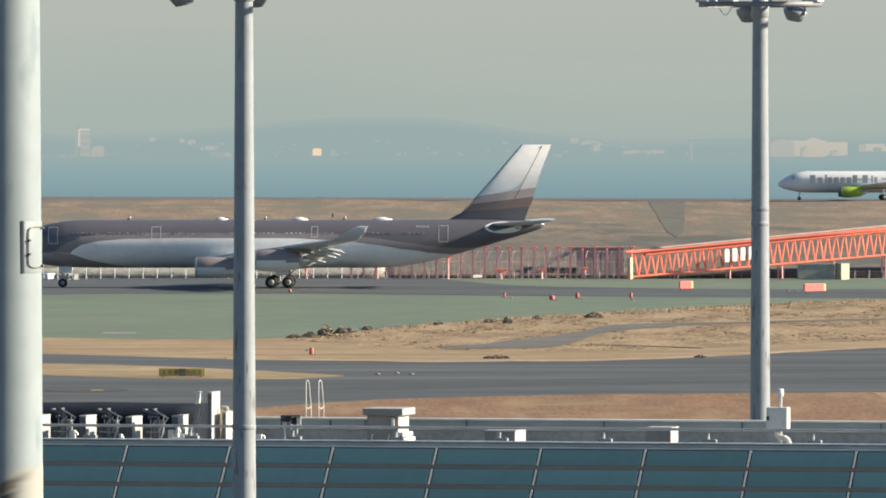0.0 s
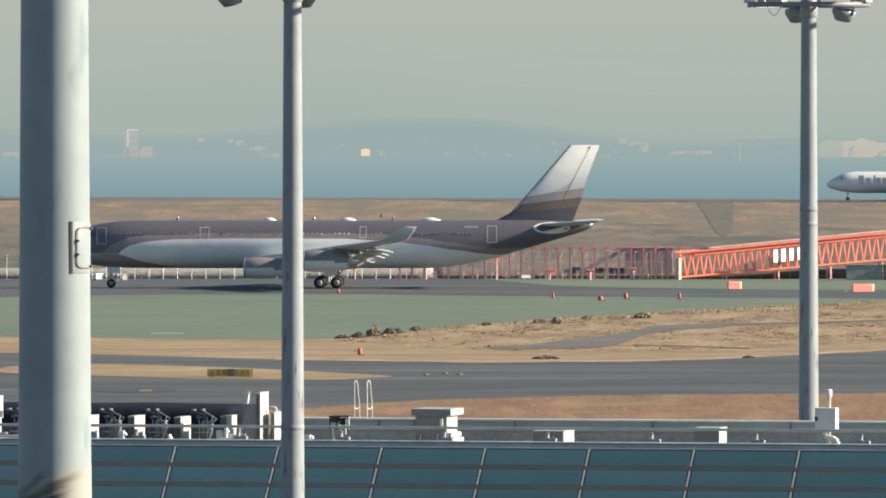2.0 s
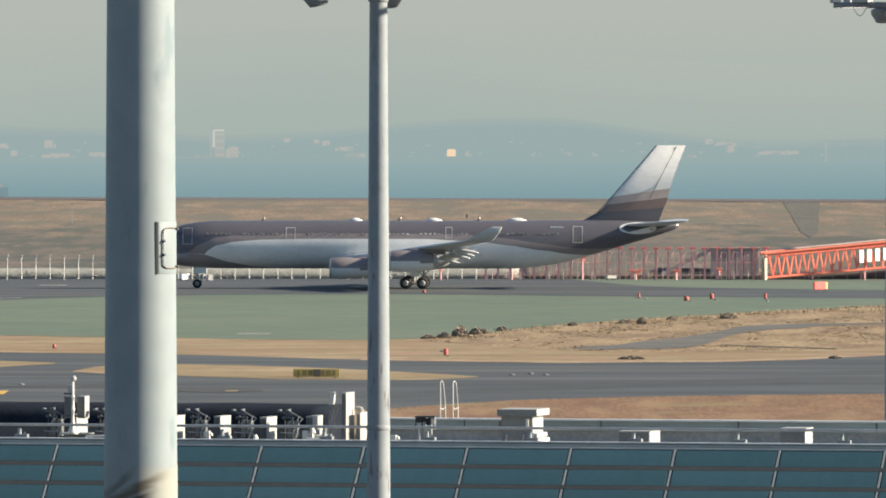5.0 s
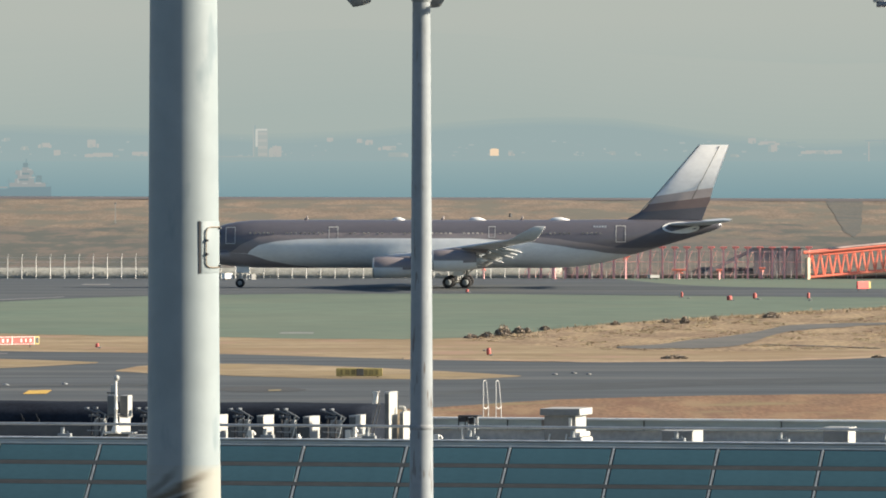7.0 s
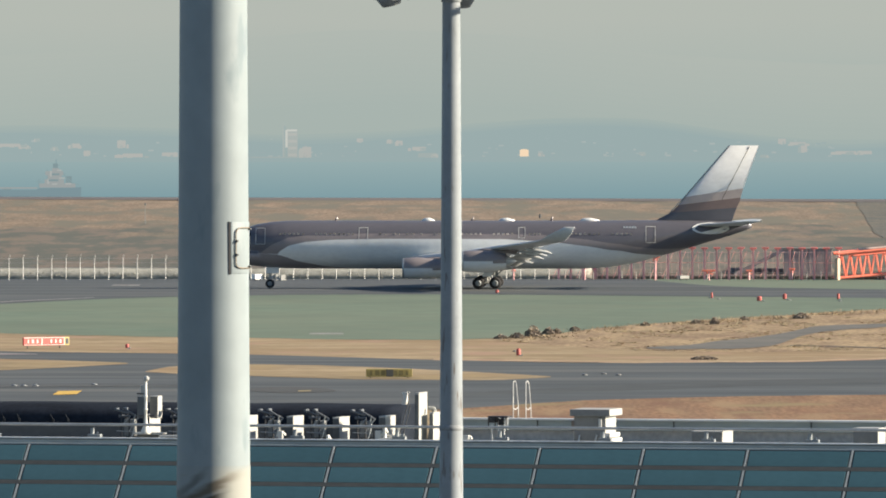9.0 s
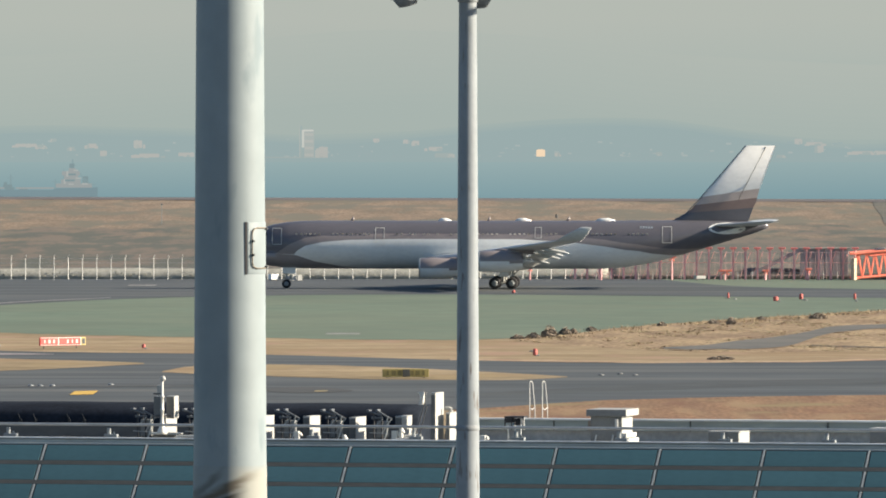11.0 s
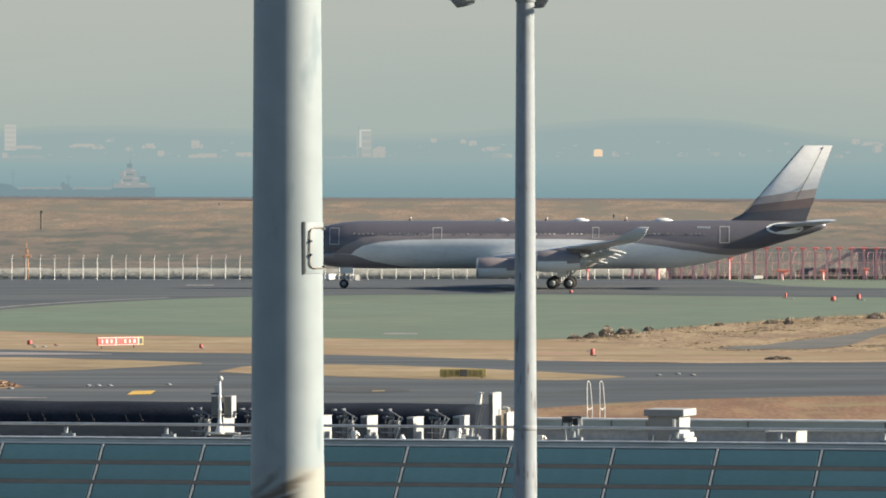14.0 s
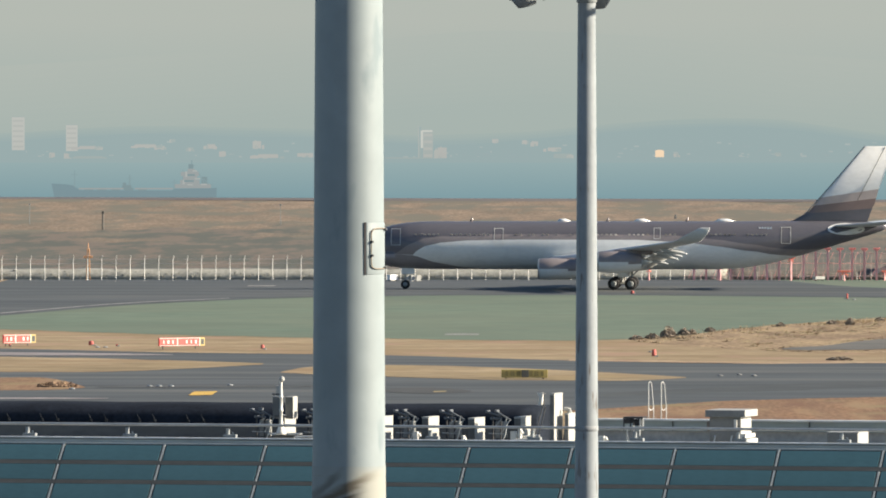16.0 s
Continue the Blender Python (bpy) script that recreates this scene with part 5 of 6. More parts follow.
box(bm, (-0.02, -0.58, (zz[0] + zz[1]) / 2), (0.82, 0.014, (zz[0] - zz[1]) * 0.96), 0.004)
part("cap_front", bm, SLATE_SHADE, e, "cap front, its grey darkened for the shade")
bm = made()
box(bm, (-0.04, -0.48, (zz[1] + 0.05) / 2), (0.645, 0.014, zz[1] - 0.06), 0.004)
part("front_panel", bm, SLATE_SHADE, e, "body front, its grey darkened for the shade")
bm = made()
box(bm, (-0.44, 0.1, zz[1] - 0.20), (0.13, 0.5, 0.20), 0.015)
part("side_box", bm, mat("tan_box", (0.24, 0.20, 0.165), 0.8, 0, 0.2, 0.1, 0.4), e, "small tan side box")

cabinet("low_cabinet", 4.361, 2.0, 0.64, 1.0, 13.42, 13.82, WHITE, "low white cabinet, shade put into its front's grey", "cabinet")
cabinet("low_cabinet", 7.604, 2.0, 0.52, 0.75, 13.42, 13.9, WHITE, "low grey cabinet on the roof", "cabinet")

# camera box with a stem
e = thing("camera_post", roof_at(10.108, 1.4, DECK_Z), "white equipment box with a short knob-topped stem", "camera")
bm = made()
pipe(bm, [(-0.02, 0, 0.52), (-0.02, 0, 0.40), (0.02, -0.02, 0.36), (0.16, -0.05, 0.33), (0.23, -0.06, 0.27), (0.24, -0.06, 0.0)], 0.055, 12)
part("foot", bm, WHITEBOX, e, "curved pipe foot")
z0, z1, z2 = 13.91 - DECK_Z, 14.35 - DECK_Z, 14.72 - DECK_Z
bm = made()
box(bm, (0, 0, (z0 + z1) / 2), (0.43, 0.34, z1 - z0), 0.025)
part("box", bm, WHITEBOX, e)
bm = made()
box(bm, (-0.18, -0.18, (z0 + z1) / 2), (0.06, 0.02, 0.08))
part("latch", bm, DARKG, e)
bm = made()
lathe(bm, [(0.1, 0.04), (z2 - 0.16, 0.045), (z2 - 0.15, 0.07), (z2 - 0.02, 0.075), (z2, 0.05)], (0.04, 0, 0), "z", 16)
part("stem", bm, WHITEBOX, e)

# weather station
e = thing("weather_station", roof_at(-7.387, 1.6, DECK_Z), "roof weather station: white mast with knob and two boxes", "instrument")
q = [14.91 - DECK_Z, 14.47 - DECK_Z, 14.03 - DECK_Z]
bm = made()
lathe(bm, [(0.30, 0.12), (0.36, 0.10), (0.50, 0.045), (0.60, 0.032), (0.78, 0.030), (0.785, 0.042), (0.82, 0.042), (0.825, 0.030), (1.05, 0.029), (1.055, 0.040), (1.09, 0.040), (1.095, 0.028), (q[0] - 0.1, 0.026)], (0.03, -0.28, 0), "z", 14)
part("mast", bm, mat("station_white", (0.62, 0.62, 0.58), 0.5, 0, 0.1, 0.05, 0.4), e, "bright white mast with a flared foot")
bm = made()
bar(bm, (-0.16, -0.28, q[1] + 0.06), (0.05, -0.28, q[1] + 0.06), 0.015)
bar(bm, (-0.13, -0.2, q[2] + 0.05), (0.2, -0.2, q[2] + 0.05), 0.02)
part("cross_arm", bm, DARKG, e)
bm = made()
bmesh.ops.create_icosphere(bm, subdivisions=2, radius=0.06, matrix=Matrix.Translation((0.05, -0.30, q[0] - 0.07)))
part("sensor", bm, WHITE, e, "white round sensor head")
bm = made()
box(bm, (-0.13, 0, (q[1] + q[2]) / 2), (0.16, 0.16, q[1] - q[2]), 0.015)
part("box", bm, WHITE, e, "grey instrument box")
bm = made()
box(bm, (0.17, 0, (q[1] + q[2]) / 2), (0.17, 0.34, q[1] - q[2] + 0.02), 0.015)
part("box", bm, WHITE, e, "grey instrument box")
bm = made()
box(bm, (-0.08, -0.04, q[1] + 0.12), (0.12, 0.08, 0.22), 0.01)
part("upper_box", bm, WHITE, e)
bm = made()
box(bm, (0.02, 0, 0.14), (0.46, 0.25, 0.28), 0.02)
part("plinth", bm, SLATE_SHADE, e)
bm = made()
box(bm, (0.06, -0.05, 0.31), (0.62, 0.4, 0.035), 0.008)
part("plinth_cap", bm, GALV, e)

for x, w in ((-0.13, 0.15), (0.17, 0.16)):
    bm = made()
    box(bm, (x, -0.085 if x < 0 else -0.175, (q[1] + q[2]) / 2), (w, 0.012, q[1] - q[2] - 0.01), 0.003)
    part("box_front", bm, mat("station_front_shade_%d" % (x > 0), (0.13, 0.13, 0.12) if x > 0 else (0.12, 0.13, 0.135), 0.6, 0, 0.15, 0.08, 0.4), e, "front plate, its grey darkened for the shade")

# ---- along the taxiway: fence, rubble, red approach lights ----
FENCE_Y = 1259
fence = thing("perimeter_fence", pose(0, FENCE_Y, 0, 0, 0, 4), "wire perimeter fence on pale angled posts", "fence")
bm = made()
bar(bm, (0, 0, 0), (0, 0, 2.7), 0.052, 0.046, 8)
low_faces = len(bm.faces)
bar(bm, (0, 0, 2.68), (0.10, -0.3, 3.05), 0.055, 0.045, 6)
bm.faces.ensure_lookup_table()
for f in bm.faces[low_faces:]:
    f.material_index = 1
post_mesh = mesh_of("post", bm, mat("concrete_post", (0.36, 0.355, 0.335), 0.85, 0, 0.2, 0.1, 0.8, (1, 1, 1), 0.2, None, 0.3, 0.15), mat("post_arm_glint", (0.7, 0.7, 0.67), 0.6, 0, 0.1, 0.05, 0.5))
FX0 = -83.06
for k in range(53):
    o = part("post", post_mesh, None, fence)
    o.location = (FX0 + 1.763 * k, 0, 0)
for z in (0.9, 1.5, 2.1, 2.65):
    bm = made()
    bar(bm, (FX0, 0.02, z), (FX0 + 1.763 * 52, 0.02, z), 0.012, None, 4)
    part("wire", bm, GALV, fence)

rng = random.Random(7)


def stones(name, x0, x1, y, count, label):
    bm = made()
    for _ in range(count):
        x, dy = rng.uniform(x0, x1), rng.uniform(-1.3, 1.6)
        h = max(0.2, 1.45 - abs(dy) * 0.6) * (0.8 + 0.25 * noise.noise((x * 0.25, 0, 0)))
        z = rng.uniform(0.1, 1.0) * h
        r = rng.uniform(0.06, 0.12)
        m = Matrix.Translation((x, y + 2.2 + dy, z)) @ Euler((rng.random() * 6, rng.random() * 6, 0)).to_matrix().to_4x4() @ Matrix.Diagonal((r * 1.3, r, r * 0.75, 1))
        made_v = bmesh.ops.create_icosphere(bm, subdivisions=1, radius=1, matrix=m)["verts"]
        for v in made_v:
            v.co += 0.12 * r * Vector((rng.uniform(-1, 1), rng.uniform(-1, 1), rng.uniform(-1, 1)))
    return solid(name, bm, STONE, Matrix(), label, "rubble", "", "stuff")


bm = made()
rings(bm, [[(x, 1260.2, 0), (x, 1261.5, 1.2 + 0.15 * noise.noise((x * 0.3, 0, 0))), (x, 1263.4, 1.3 + 0.15 * noise.noise((x * 0.3, 5, 0))), (x, 1265.2, 0)] for x in np.linspace(-120, 14, 100)])
setting("rubble_bank", bm, STONE, "low bank of broken pale stone", "bank")
bm = made()
rings(bm, [[(x, 1260.2, 0), (x, 1261.5, 1.0 + 0.15 * noise.noise((x * 0.3, 0, 0))), (x, 1263.4, 1.3 + 0.15 * noise.noise((x * 0.3, 5, 0))), (x, 1265.2, 0)] for x in np.linspace(14.004, 130, 90)])
setting("soil_bank", bm, mat("dull_soil_bank", (0.165, 0.145, 0.122), 0.95, 0, 0.25, 0.2, 2.5, (1, 1, 1), 0.3, (0.125, 0.118, 0.102), 0.1), "low bank of dull soil and dead grass", "bank")
for k in range(4):
    stones("rubble", -100 + 28.5 * k, -71.5 + 28.5 * k, 1259.4, 560, "pale broken stones piled along the fence")

# red approach-light posts
bm = made()
bar(bm, (0, 0, 0), (0, 0, 3.8), 0.145, 0.135, 8)
LIGHTRED = mat("approach_light_red", (0.97, 0.47, 0.43), 0.7, 0, 0.2, 0.15, 1, (1, 1, 1), 0.1, None, 0.4, 0.15)
light_post = mesh_of("post", bm, LIGHTRED)
bm = made()
box(bm, (0, 0, 3.9), (0.85, 0.30, 0.22), 0.04)
box(bm, (0, 0, 3.72), (0.4, 0.2, 0.2), 0.04)
light_bar = mesh_of("light_bar", bm, mat("light_bar_red", (0.86, 0.25, 0.225), 0.6, 0, 0.15, 0.1, 1, (1, 1, 1), 0.1, None, 0.4, 0.15))
bm = made()
bar(bm, (-0.75, 0.3, 2.1), (0.75, 0.3, 2.1), 0.03, None, 6)
bar(bm, (-0.7, 0.3, 0.2), (0.7, 0.3, 3.5), 0.025, None, 6)
brace = mesh_of("brace", bm, LIGHTRED)
first_post = thing("approach_light", pose(9.79, 1257.5, 0), "faded red approach-light post with a bright crossbar", "light", "approach lights")
for nm, me in (("post", light_post), ("light_bar", light_bar), ("brace", brace)):
    part(nm, me, None, first_post)
for k in range(1, 24):
    copy_thing(first_post, pose(9.79 + 1.505 * k, 1257.5 - 0.12 * k, 0.03 * (k % 2)))
bm = made()
for k in range(55):
    x = 8.69 + 0.66 * k
    bar(bm, (x, 4, 0), (x, 4, 3.4), 0.018, None, 5)
for z in (0.5, 3.3):
    bar(bm, (8.69, 4, z), (8.69 + 36, 4, z), 0.04, None, 5)
o = solid("light_pier", bm, mat("pier_red_brown", (0.50, 0.36, 0.34), 0.85, 0, 0.25, 0.15, 1.5), pose(0, 1256, 0), "faded red steel railing behind the approach lights", "railing")


def red_lamp(x, y, h, w):
    e = thing("red_lamp_post", pose(x, y, 0), "bright orange-red lamp post with a flat top", "light", "red lamp posts")
    bm = made()
    bar(bm, (0, 0, 0), (0, 0, h - 0.2), 0.11, 0.09, 8)
    part("post", bm, FADED, e)
    bm = made()
    box(bm, (0, 0, h - 0.12), (w, 0.3, 0.22), 0.05)
    bar(bm, (-w * 0.3, 0, h - 0.6), (w * 0.3, 0, h - 0.2), 0.06)
    bar(bm, (w * 0.3, 0, h - 0.6), (-w * 0.3, 0, h - 0.2), 0.06)
    part("head", bm, ORANGE, e)


for x, h, w in ((4.19, 1.7, 0.95), (12.98, 2.3, 1.1), (21.7, 3.0, 1.1), (28.3, 1.3, 1.7), (33.28, 1.3, 0.8), (38.58, 1.5, 0.8)):
    red_lamp(x, 1253, h, w)

low_fence = thing("low_fence", pose(0, 1258.6, 0), "low fence of short pale stakes and two wires", "fence")
bm = made()
bar(bm, (0, 0, 0), (0, 0, 0.95), 0.06, 0.05, 8)
bar(bm, (0, 0, 0.93), (0.03, -0.05, 1.02), 0.055, 0.02, 6)
stake_mesh = mesh_of("stake", bm, bpy.data.materials["concrete_post"])
for k in range(40):
    o = part("stake", stake_mesh, None, low_fence)
    o.location = (10.6 + 1.763 * k, 0, 0.05 * (k % 3 == 0))
for z in (0.45, 0.85):
    bm = made()
    bar(bm, (10.6, 0.02, z), (10.6 + 1.763 * 39, 0.02, z), 0.012, None, 4)
    part("wire", bm, GALV, low_fence)
e = thing("ground_cabinet", pose(25.15, 1252.5, 0), "long low white cabinet at the foot of the lights", "cabinet")
bm = made()
box(bm, (0, 0, 0.38), (1.35, 0.7, 0.36), 0.04, Matrix.Rotation(radians(30), 4, "Z"))
part("body", bm, WHITE, e)
for dx in (-0.45, 0.45):
    bm = made()
    box(bm, (dx * 0.9, dx * 0.5, 0.09), (0.14, 0.3, 0.18), 0.01)
    part("foot", bm, DARKG, e)

# access ramp and platform behind the approach lights
acc = thing("access_platform", pose(0, 1262, 0), "dull grey platform with an access ramp behind the lights", "platform")
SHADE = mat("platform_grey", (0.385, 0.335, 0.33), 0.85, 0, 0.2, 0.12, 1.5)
for k in range(6):
    bm = made()
    box(bm, (38.3 + 1.0 * k, 0, 1.85), (0.94, 2.2, 3.7), 0.03)
    part("side_panel", bm, SHADE, acc)
bm = made()
box(bm, (40.85, 0, 3.8), (6.3, 2.6, 0.16), 0.03)
part("platform_top", bm, mat("platform_top_pale", (0.33, 0.30, 0.27), 0.85, 0, 0.2, 0.12, 1.0), acc, "pale platform top")
bm = made()
rings(bm, [[(x, y, z - 0.28), (x, y, z + 0.28)] + [(x, y + 0.3, z + 0.28), (x, y + 0.3, z - 0.28)] for x, y, z in ((31.6, -1.1, 0.5), (37.9, -1.1, 3.7))])
for f in bm.faces:
    f.smooth = False
part("ramp_side", bm, SHADE, acc)
bm = made()
rings(bm, [[(x, y, z - 0.1) for y in (-1.0, 1.0)] + [(x, y, z + 0.1) for y in (1.0, -1.0)] for x, z in ((31.6, 0.45), (37.9, 3.65))])
for f in bm.faces:
    f.smooth = False
part("ramp_deck", bm, SHADE, acc)

# orange lattice walkway climbing away from the lights
TX0, TX1 = 43.99, 92.61


def low_z(x):
    return 0.24 + (x - TX0) * 0.08261


def high_z(x):
    return 3.27 + (x - TX0) * 0.09344


SKEW = radians(10)
truss = thing("lattice_bridge", Matrix.Translation((TX0, 1254.5, 0)) @ Matrix.Rotation(SKEW, 4, "Z") @ Matrix.Diagonal((1 / math.cos(SKEW), 1, 1, 1)) @ Matrix.Translation((-TX0, 0, 0)), "bright orange-red steel lattice gantry climbing on legs", "gantry")
for y in (-1.1, 1.1):
    for fn, nm in ((low_z, "bottom_chord"), (high_z, "top_chord")):
        bm = made()
        bar(bm, (TX0, y, fn(TX0)), (TX1, y, fn(TX1)), 0.15 if fn is low_z else 0.21, None, 8)
        part(nm, bm, ORANGE, truss)
    bays_n = int((TX1 - TX0) / 1.05)
    for k in range(bays_n):
        xa, xb = TX0 + 1.05 * (k + (0.5 if y > 0 else 0)), TX0 + 1.05 * (k + (1.5 if y > 0 else 1))
        xm = (xa + xb) / 2
        for p, q in (((xa, y, low_z(xa)), (xm, y, high_z(xm))), ((xm, y, high_z(xm)), (xb, y, low_z(xb)))):
            bm = made()
            bar(bm, p, q, 0.105, None, 6)
            part("lattice_bar", bm, ORANGE, truss)
    bm = made()
    pipe(bm, [(TX0 + 2, y * 1.1, high_z(TX0 + 2) - 0.45), (TX1, y * 1.1, high_z(TX1) - 0.45)], 0.09, 6)
    part("side_rail", bm, ORANGE, truss)
for y in (-1.22, 1.22):
    bm = made()
    rings(bm, [[(x, y - 0.05, high_z(x) - 0.28), (x, y + 0.05, high_z(x) - 0.28), (x, y + 0.05, high_z(x) + 0.14), (x, y - 0.05, high_z(x) + 0.14)] for x in (TX0 + 0.5, TX1)])
    part("side_band", bm, ORANGE, truss, "orange-red band below the walkway")
bm = made()
n_deck = 40
rings(bm, [[(x, -1.3, high_z(x) + 0.14), (x, 1.3, high_z(x) + 0.14), (x, 1.3, high_z(x) + 0.30), (x, -1.3, high_z(x) + 0.30)] for x in np.linspace(TX0 + 3, TX1, n_deck)])
part("deck", bm, mat("walkway_deck", (0.70, 0.50, 0.43), 0.8, 0, 0.25, 0.2, 1.5), truss, "dusty pinkish walkway deck")
for k in range(6):
    x = TX0 + 6 + 6.5 * k
    for y in (-1.0, 1.0):
        bm = made()
        bar(bm, (x, y, 0), (x, y, low_z(x)), 0.12, None, 8)
        part("leg", bm, FADED, truss)
bm = made()
box(bm, (TX0 - 0.15, -1.9, 1.35), (0.5, 0.5, 2.7), 0.05, Matrix.Rotation(radians(40), 4, "Z"))
part("end_post", bm, mat("cream_post", (0.62, 0.46, 0.33), 0.8, 0, 0.2, 0.1, 0.6), truss, "cream end post")
for u_x in (55.77, 56.83, 57.95, 59.07):
    bm = made()
    box(bm, (u_x, -2.6 + 0.42 * (u_x - 55.77), (low_z(u_x) + high_z(u_x)) / 2 + 0.1), (0.72, 0.06, 1.55), 0.02, Matrix.Rotation(radians(32), 4, "Z"))
    bar(bm, (u_x, -2.5 + 0.42 * (u_x - 55.77), (low_z(u_x) + high_z(u_x)) / 2 + 0.3), (u_x, -1.1, (low_z(u_x) + high_z(u_x)) / 2 + 0.3), 0.03, None, 5)
    part("white_panel", bm, mat("white_board_%d" % (u_x * 10), (0.72, 0.71, 0.66), 0.6, 0, 0.1, 0.05, 0.5), truss, "white board fixed to the lattice")
cab = thing("equipment_hut", pose(67.0, 1250, 0), "dark equipment hut beneath the gantry", "hut")
bm = made()
box(bm, (0, 0, 0.95), (4.5, 2.4, 1.75), 0.04)
part("body", bm, mat("hut_brown_grey", (0.30, 0.31, 0.29), 0.8, 0, 0.2, 0.1, 1), cab)
bm = made()
box(bm, (0, 0, 1.87), (4.7, 2.6, 0.10), 0.03)
part("roof", bm, GREY, cab)
bm = made()
box(bm, (3.2, -0.6, 1.0), (1.5, 1.1, 2.0), 0.03, Matrix.Rotation(radians(45), 4, "Z"))
part("switch_cabinet", bm, mat("cream_cabinet", (0.40, 0.34, 0.25), 0.7, 0, 0.15, 0.1, 0.5), cab, "cream switch cabinet")


# ---- signs and markers ----
OLIVE = mat("sign_olive", (0.24, 0.20, 0.08), 0.7, 0, 0.2, 0.1, 0.5)


def field_sign(x, y, w, h, colour, label, bars=0, tail=None, z0=0.25, turn=0):
    e = thing("taxiway_sign", pose(x, y, 0.05, 0, 0, turn), label, "sign", "taxiway signs")
    bm = made()
    box(bm, (0, 0, z0 + h / 2), (w, 0.22, h), 0.03)
    part("panel", bm, colour, e)
    for s in (-0.4, 0.4):
        bm = made()
        bar(bm, (s * w, 0, 0), (s * w, 0, z0 + 0.05), 0.05)
        part("leg", bm, DARKG, e)
    if bars:
        step = w * 0.9 / bars
        for k in range(bars):
            if k == bars // 2:
                continue
            bm = made()
            thin = colour is SIGNRED
            box(bm, (-w * 0.45 + step * (k + 0.5), -0.12, z0 + h / 2), (step * ((0.24, 0.44, 0.34)[k % 3] if thin else 0.7 if k % 3 else 0.4), 0.02, h * (0.42 if thin else 0.62)))
            part("letter_bar", bm, WHITEBOX if colour is SIGNRED else OLIVE, e)
    if colour is SIGNRED and bars:
        for nm, c, sz in (("border", (0, -0.115, z0 + h - 0.05), (w, 0.02, 0.05)), ("border", (0, -0.115, z0 + 0.05), (w, 0.02, 0.04)), ("border", (w * 0.49, -0.115, z0 + h / 2), (0.09, 0.02, h)), ("border", (-w * 0.06, -0.115, z0 + h / 2), (0.09, 0.02, h))):
            bm = made()
            box(bm, c, sz)
            part(nm, bm, WHITEBOX, e, "white sign border")
        bm = made()
        box(bm, (w / 2 + tail / 2, -0.11, z0 + h / 2), (tail * 0.62, 0.02, h * 0.66), 0.01)
        part("arrow_plate", bm, DARKG, e, "dark plate on the yellow end")
    if tail:
        bm = made()
        box(bm, (w / 2 + tail / 2, 0, z0 + h / 2), (tail, 0.2, h), 0.03)
        part("side_panel", bm, SIGNYEL, e, "yellow side panel")
    return e


field_sign(-6.97, 782, 3.57, 0.62, SIGNYEL, "wide yellow and black taxiway sign in dry grass", 7, None, 0.08)
bm = made()
box(bm, (-6.92, 781.86, 0.44), (0.55, 0.05, 0.55), 0.01)
o = solid("sign_block", bm, mat("sign_block_dark", (0.10, 0.10, 0.09), 0.7, 0, 0.2, 0.1, 0.4), Matrix(), "dark square panel on the yellow sign", "panel")
field_sign(-37.91, 882, 3.536 * 1.2, 0.72, SIGNRED, "red taxiway sign with white bars and yellow end", 8, 0.5, 0.25, 36)
field_sign(-52.7, 893, 2.387 * 1.2, 0.75, SIGNRED, "red taxiway sign with white bars and yellow end", 6, 0.5, 0.25, 36)
field_sign(47.54, 1168, 1.7, 0.85, SIGNRED, "orange-red sign beside the taxiway", 0, 0.3, 0.25, 38)
field_sign(61.41, 1150, 2.9, 0.85, SIGNRED, "wide orange-red sign beside the taxiway", 0, 0.3, 0.25, 38)


def marker(x, y, h, r, label="small orange marker on the verge"):
    h, r = h * 0.75, r * 0.8
    e = thing("edge_marker", pose(x, y, 0.05), label, "marker", "orange markers")
    bm = made()
    lathe(bm, [(0.05, r * 0.9), (h * 0.2, r), (h * 0.85, r), (h, r * 0.55)], (0, 0, 0), "z", 14)
    part("body", bm, MARKRED, e)
    bm = made()
    box(bm, (r * 1.1, -0.05, 0.06), (r * 1.6, 0.3, 0.12), 0.02)
    part("base", bm, WHITE, e, "white base block")
    return e


for x, y, h, r in ((3.28, 853.6) + (0.85, 0.24), (-30.6, 880.6) + (0.55, 0.2), (1.99, 1155.4) + (0.55, 0.25), (30.49, 1106.1) + (0.75, 0.36), (33.56, 1116.3) + (0.9, 0.28), (39.47, 1116.3) + (0.95, 0.2),
                   (-46.17, 893.6) + (0.6, 0.28), (-43.78, 891.4) + (0.25, 0.15), (25.7, 1123.2) + (0.9, 0.15), (-53.21, 891.4) + (0.3, 0.12)):
    marker(x, y, h, r)

# white edge lights and stray pale bits
for x, y in ((25.6, 1126.7), (26.37, 1119.7), (33.96, 1112.9), (39.29, 1106.1), (3.05, 870.0), (8.19, 790.4), (9.72, 793.9), (10.83, 790.4), (59.3, 1166.5), (60.08, 1162.8), (-34.82, 759.0), (-34.1, 759.0), (-33.22, 759.0), (-28.94, 762.2), (-40.23, 751.1), (-45.29, 887.0), (-44.55, 887.0)):
    bm = made()
    lathe(bm, [(0, 0.24), (0.05, 0.22), (0.09, 0.12), (0.12, 0.02)], (0, 0, 0), "z", 10)
    solid("edge_light", bm, GREY if x < 0 else SLATE_SHADE, pose(x, y, 0.05), "small pale edge light on the ground", "light", "edge lights")
sheet("yellow_marking", [(-31.24, 744.2), (-29.23, 745.7)], [(-30.91, 734.4), (-28.93, 735.9)], 0.12, YELLOW, "yellow painted marking on the asphalt", "marking", 0.2)
sheet("pale_patch", [(-15.91, 946), (-12.64, 946)], [(-15.8, 939.9), (-12.56, 939.9)], 0.06, LINE, "pale concrete cover in the green verge", "cover", 0.3)
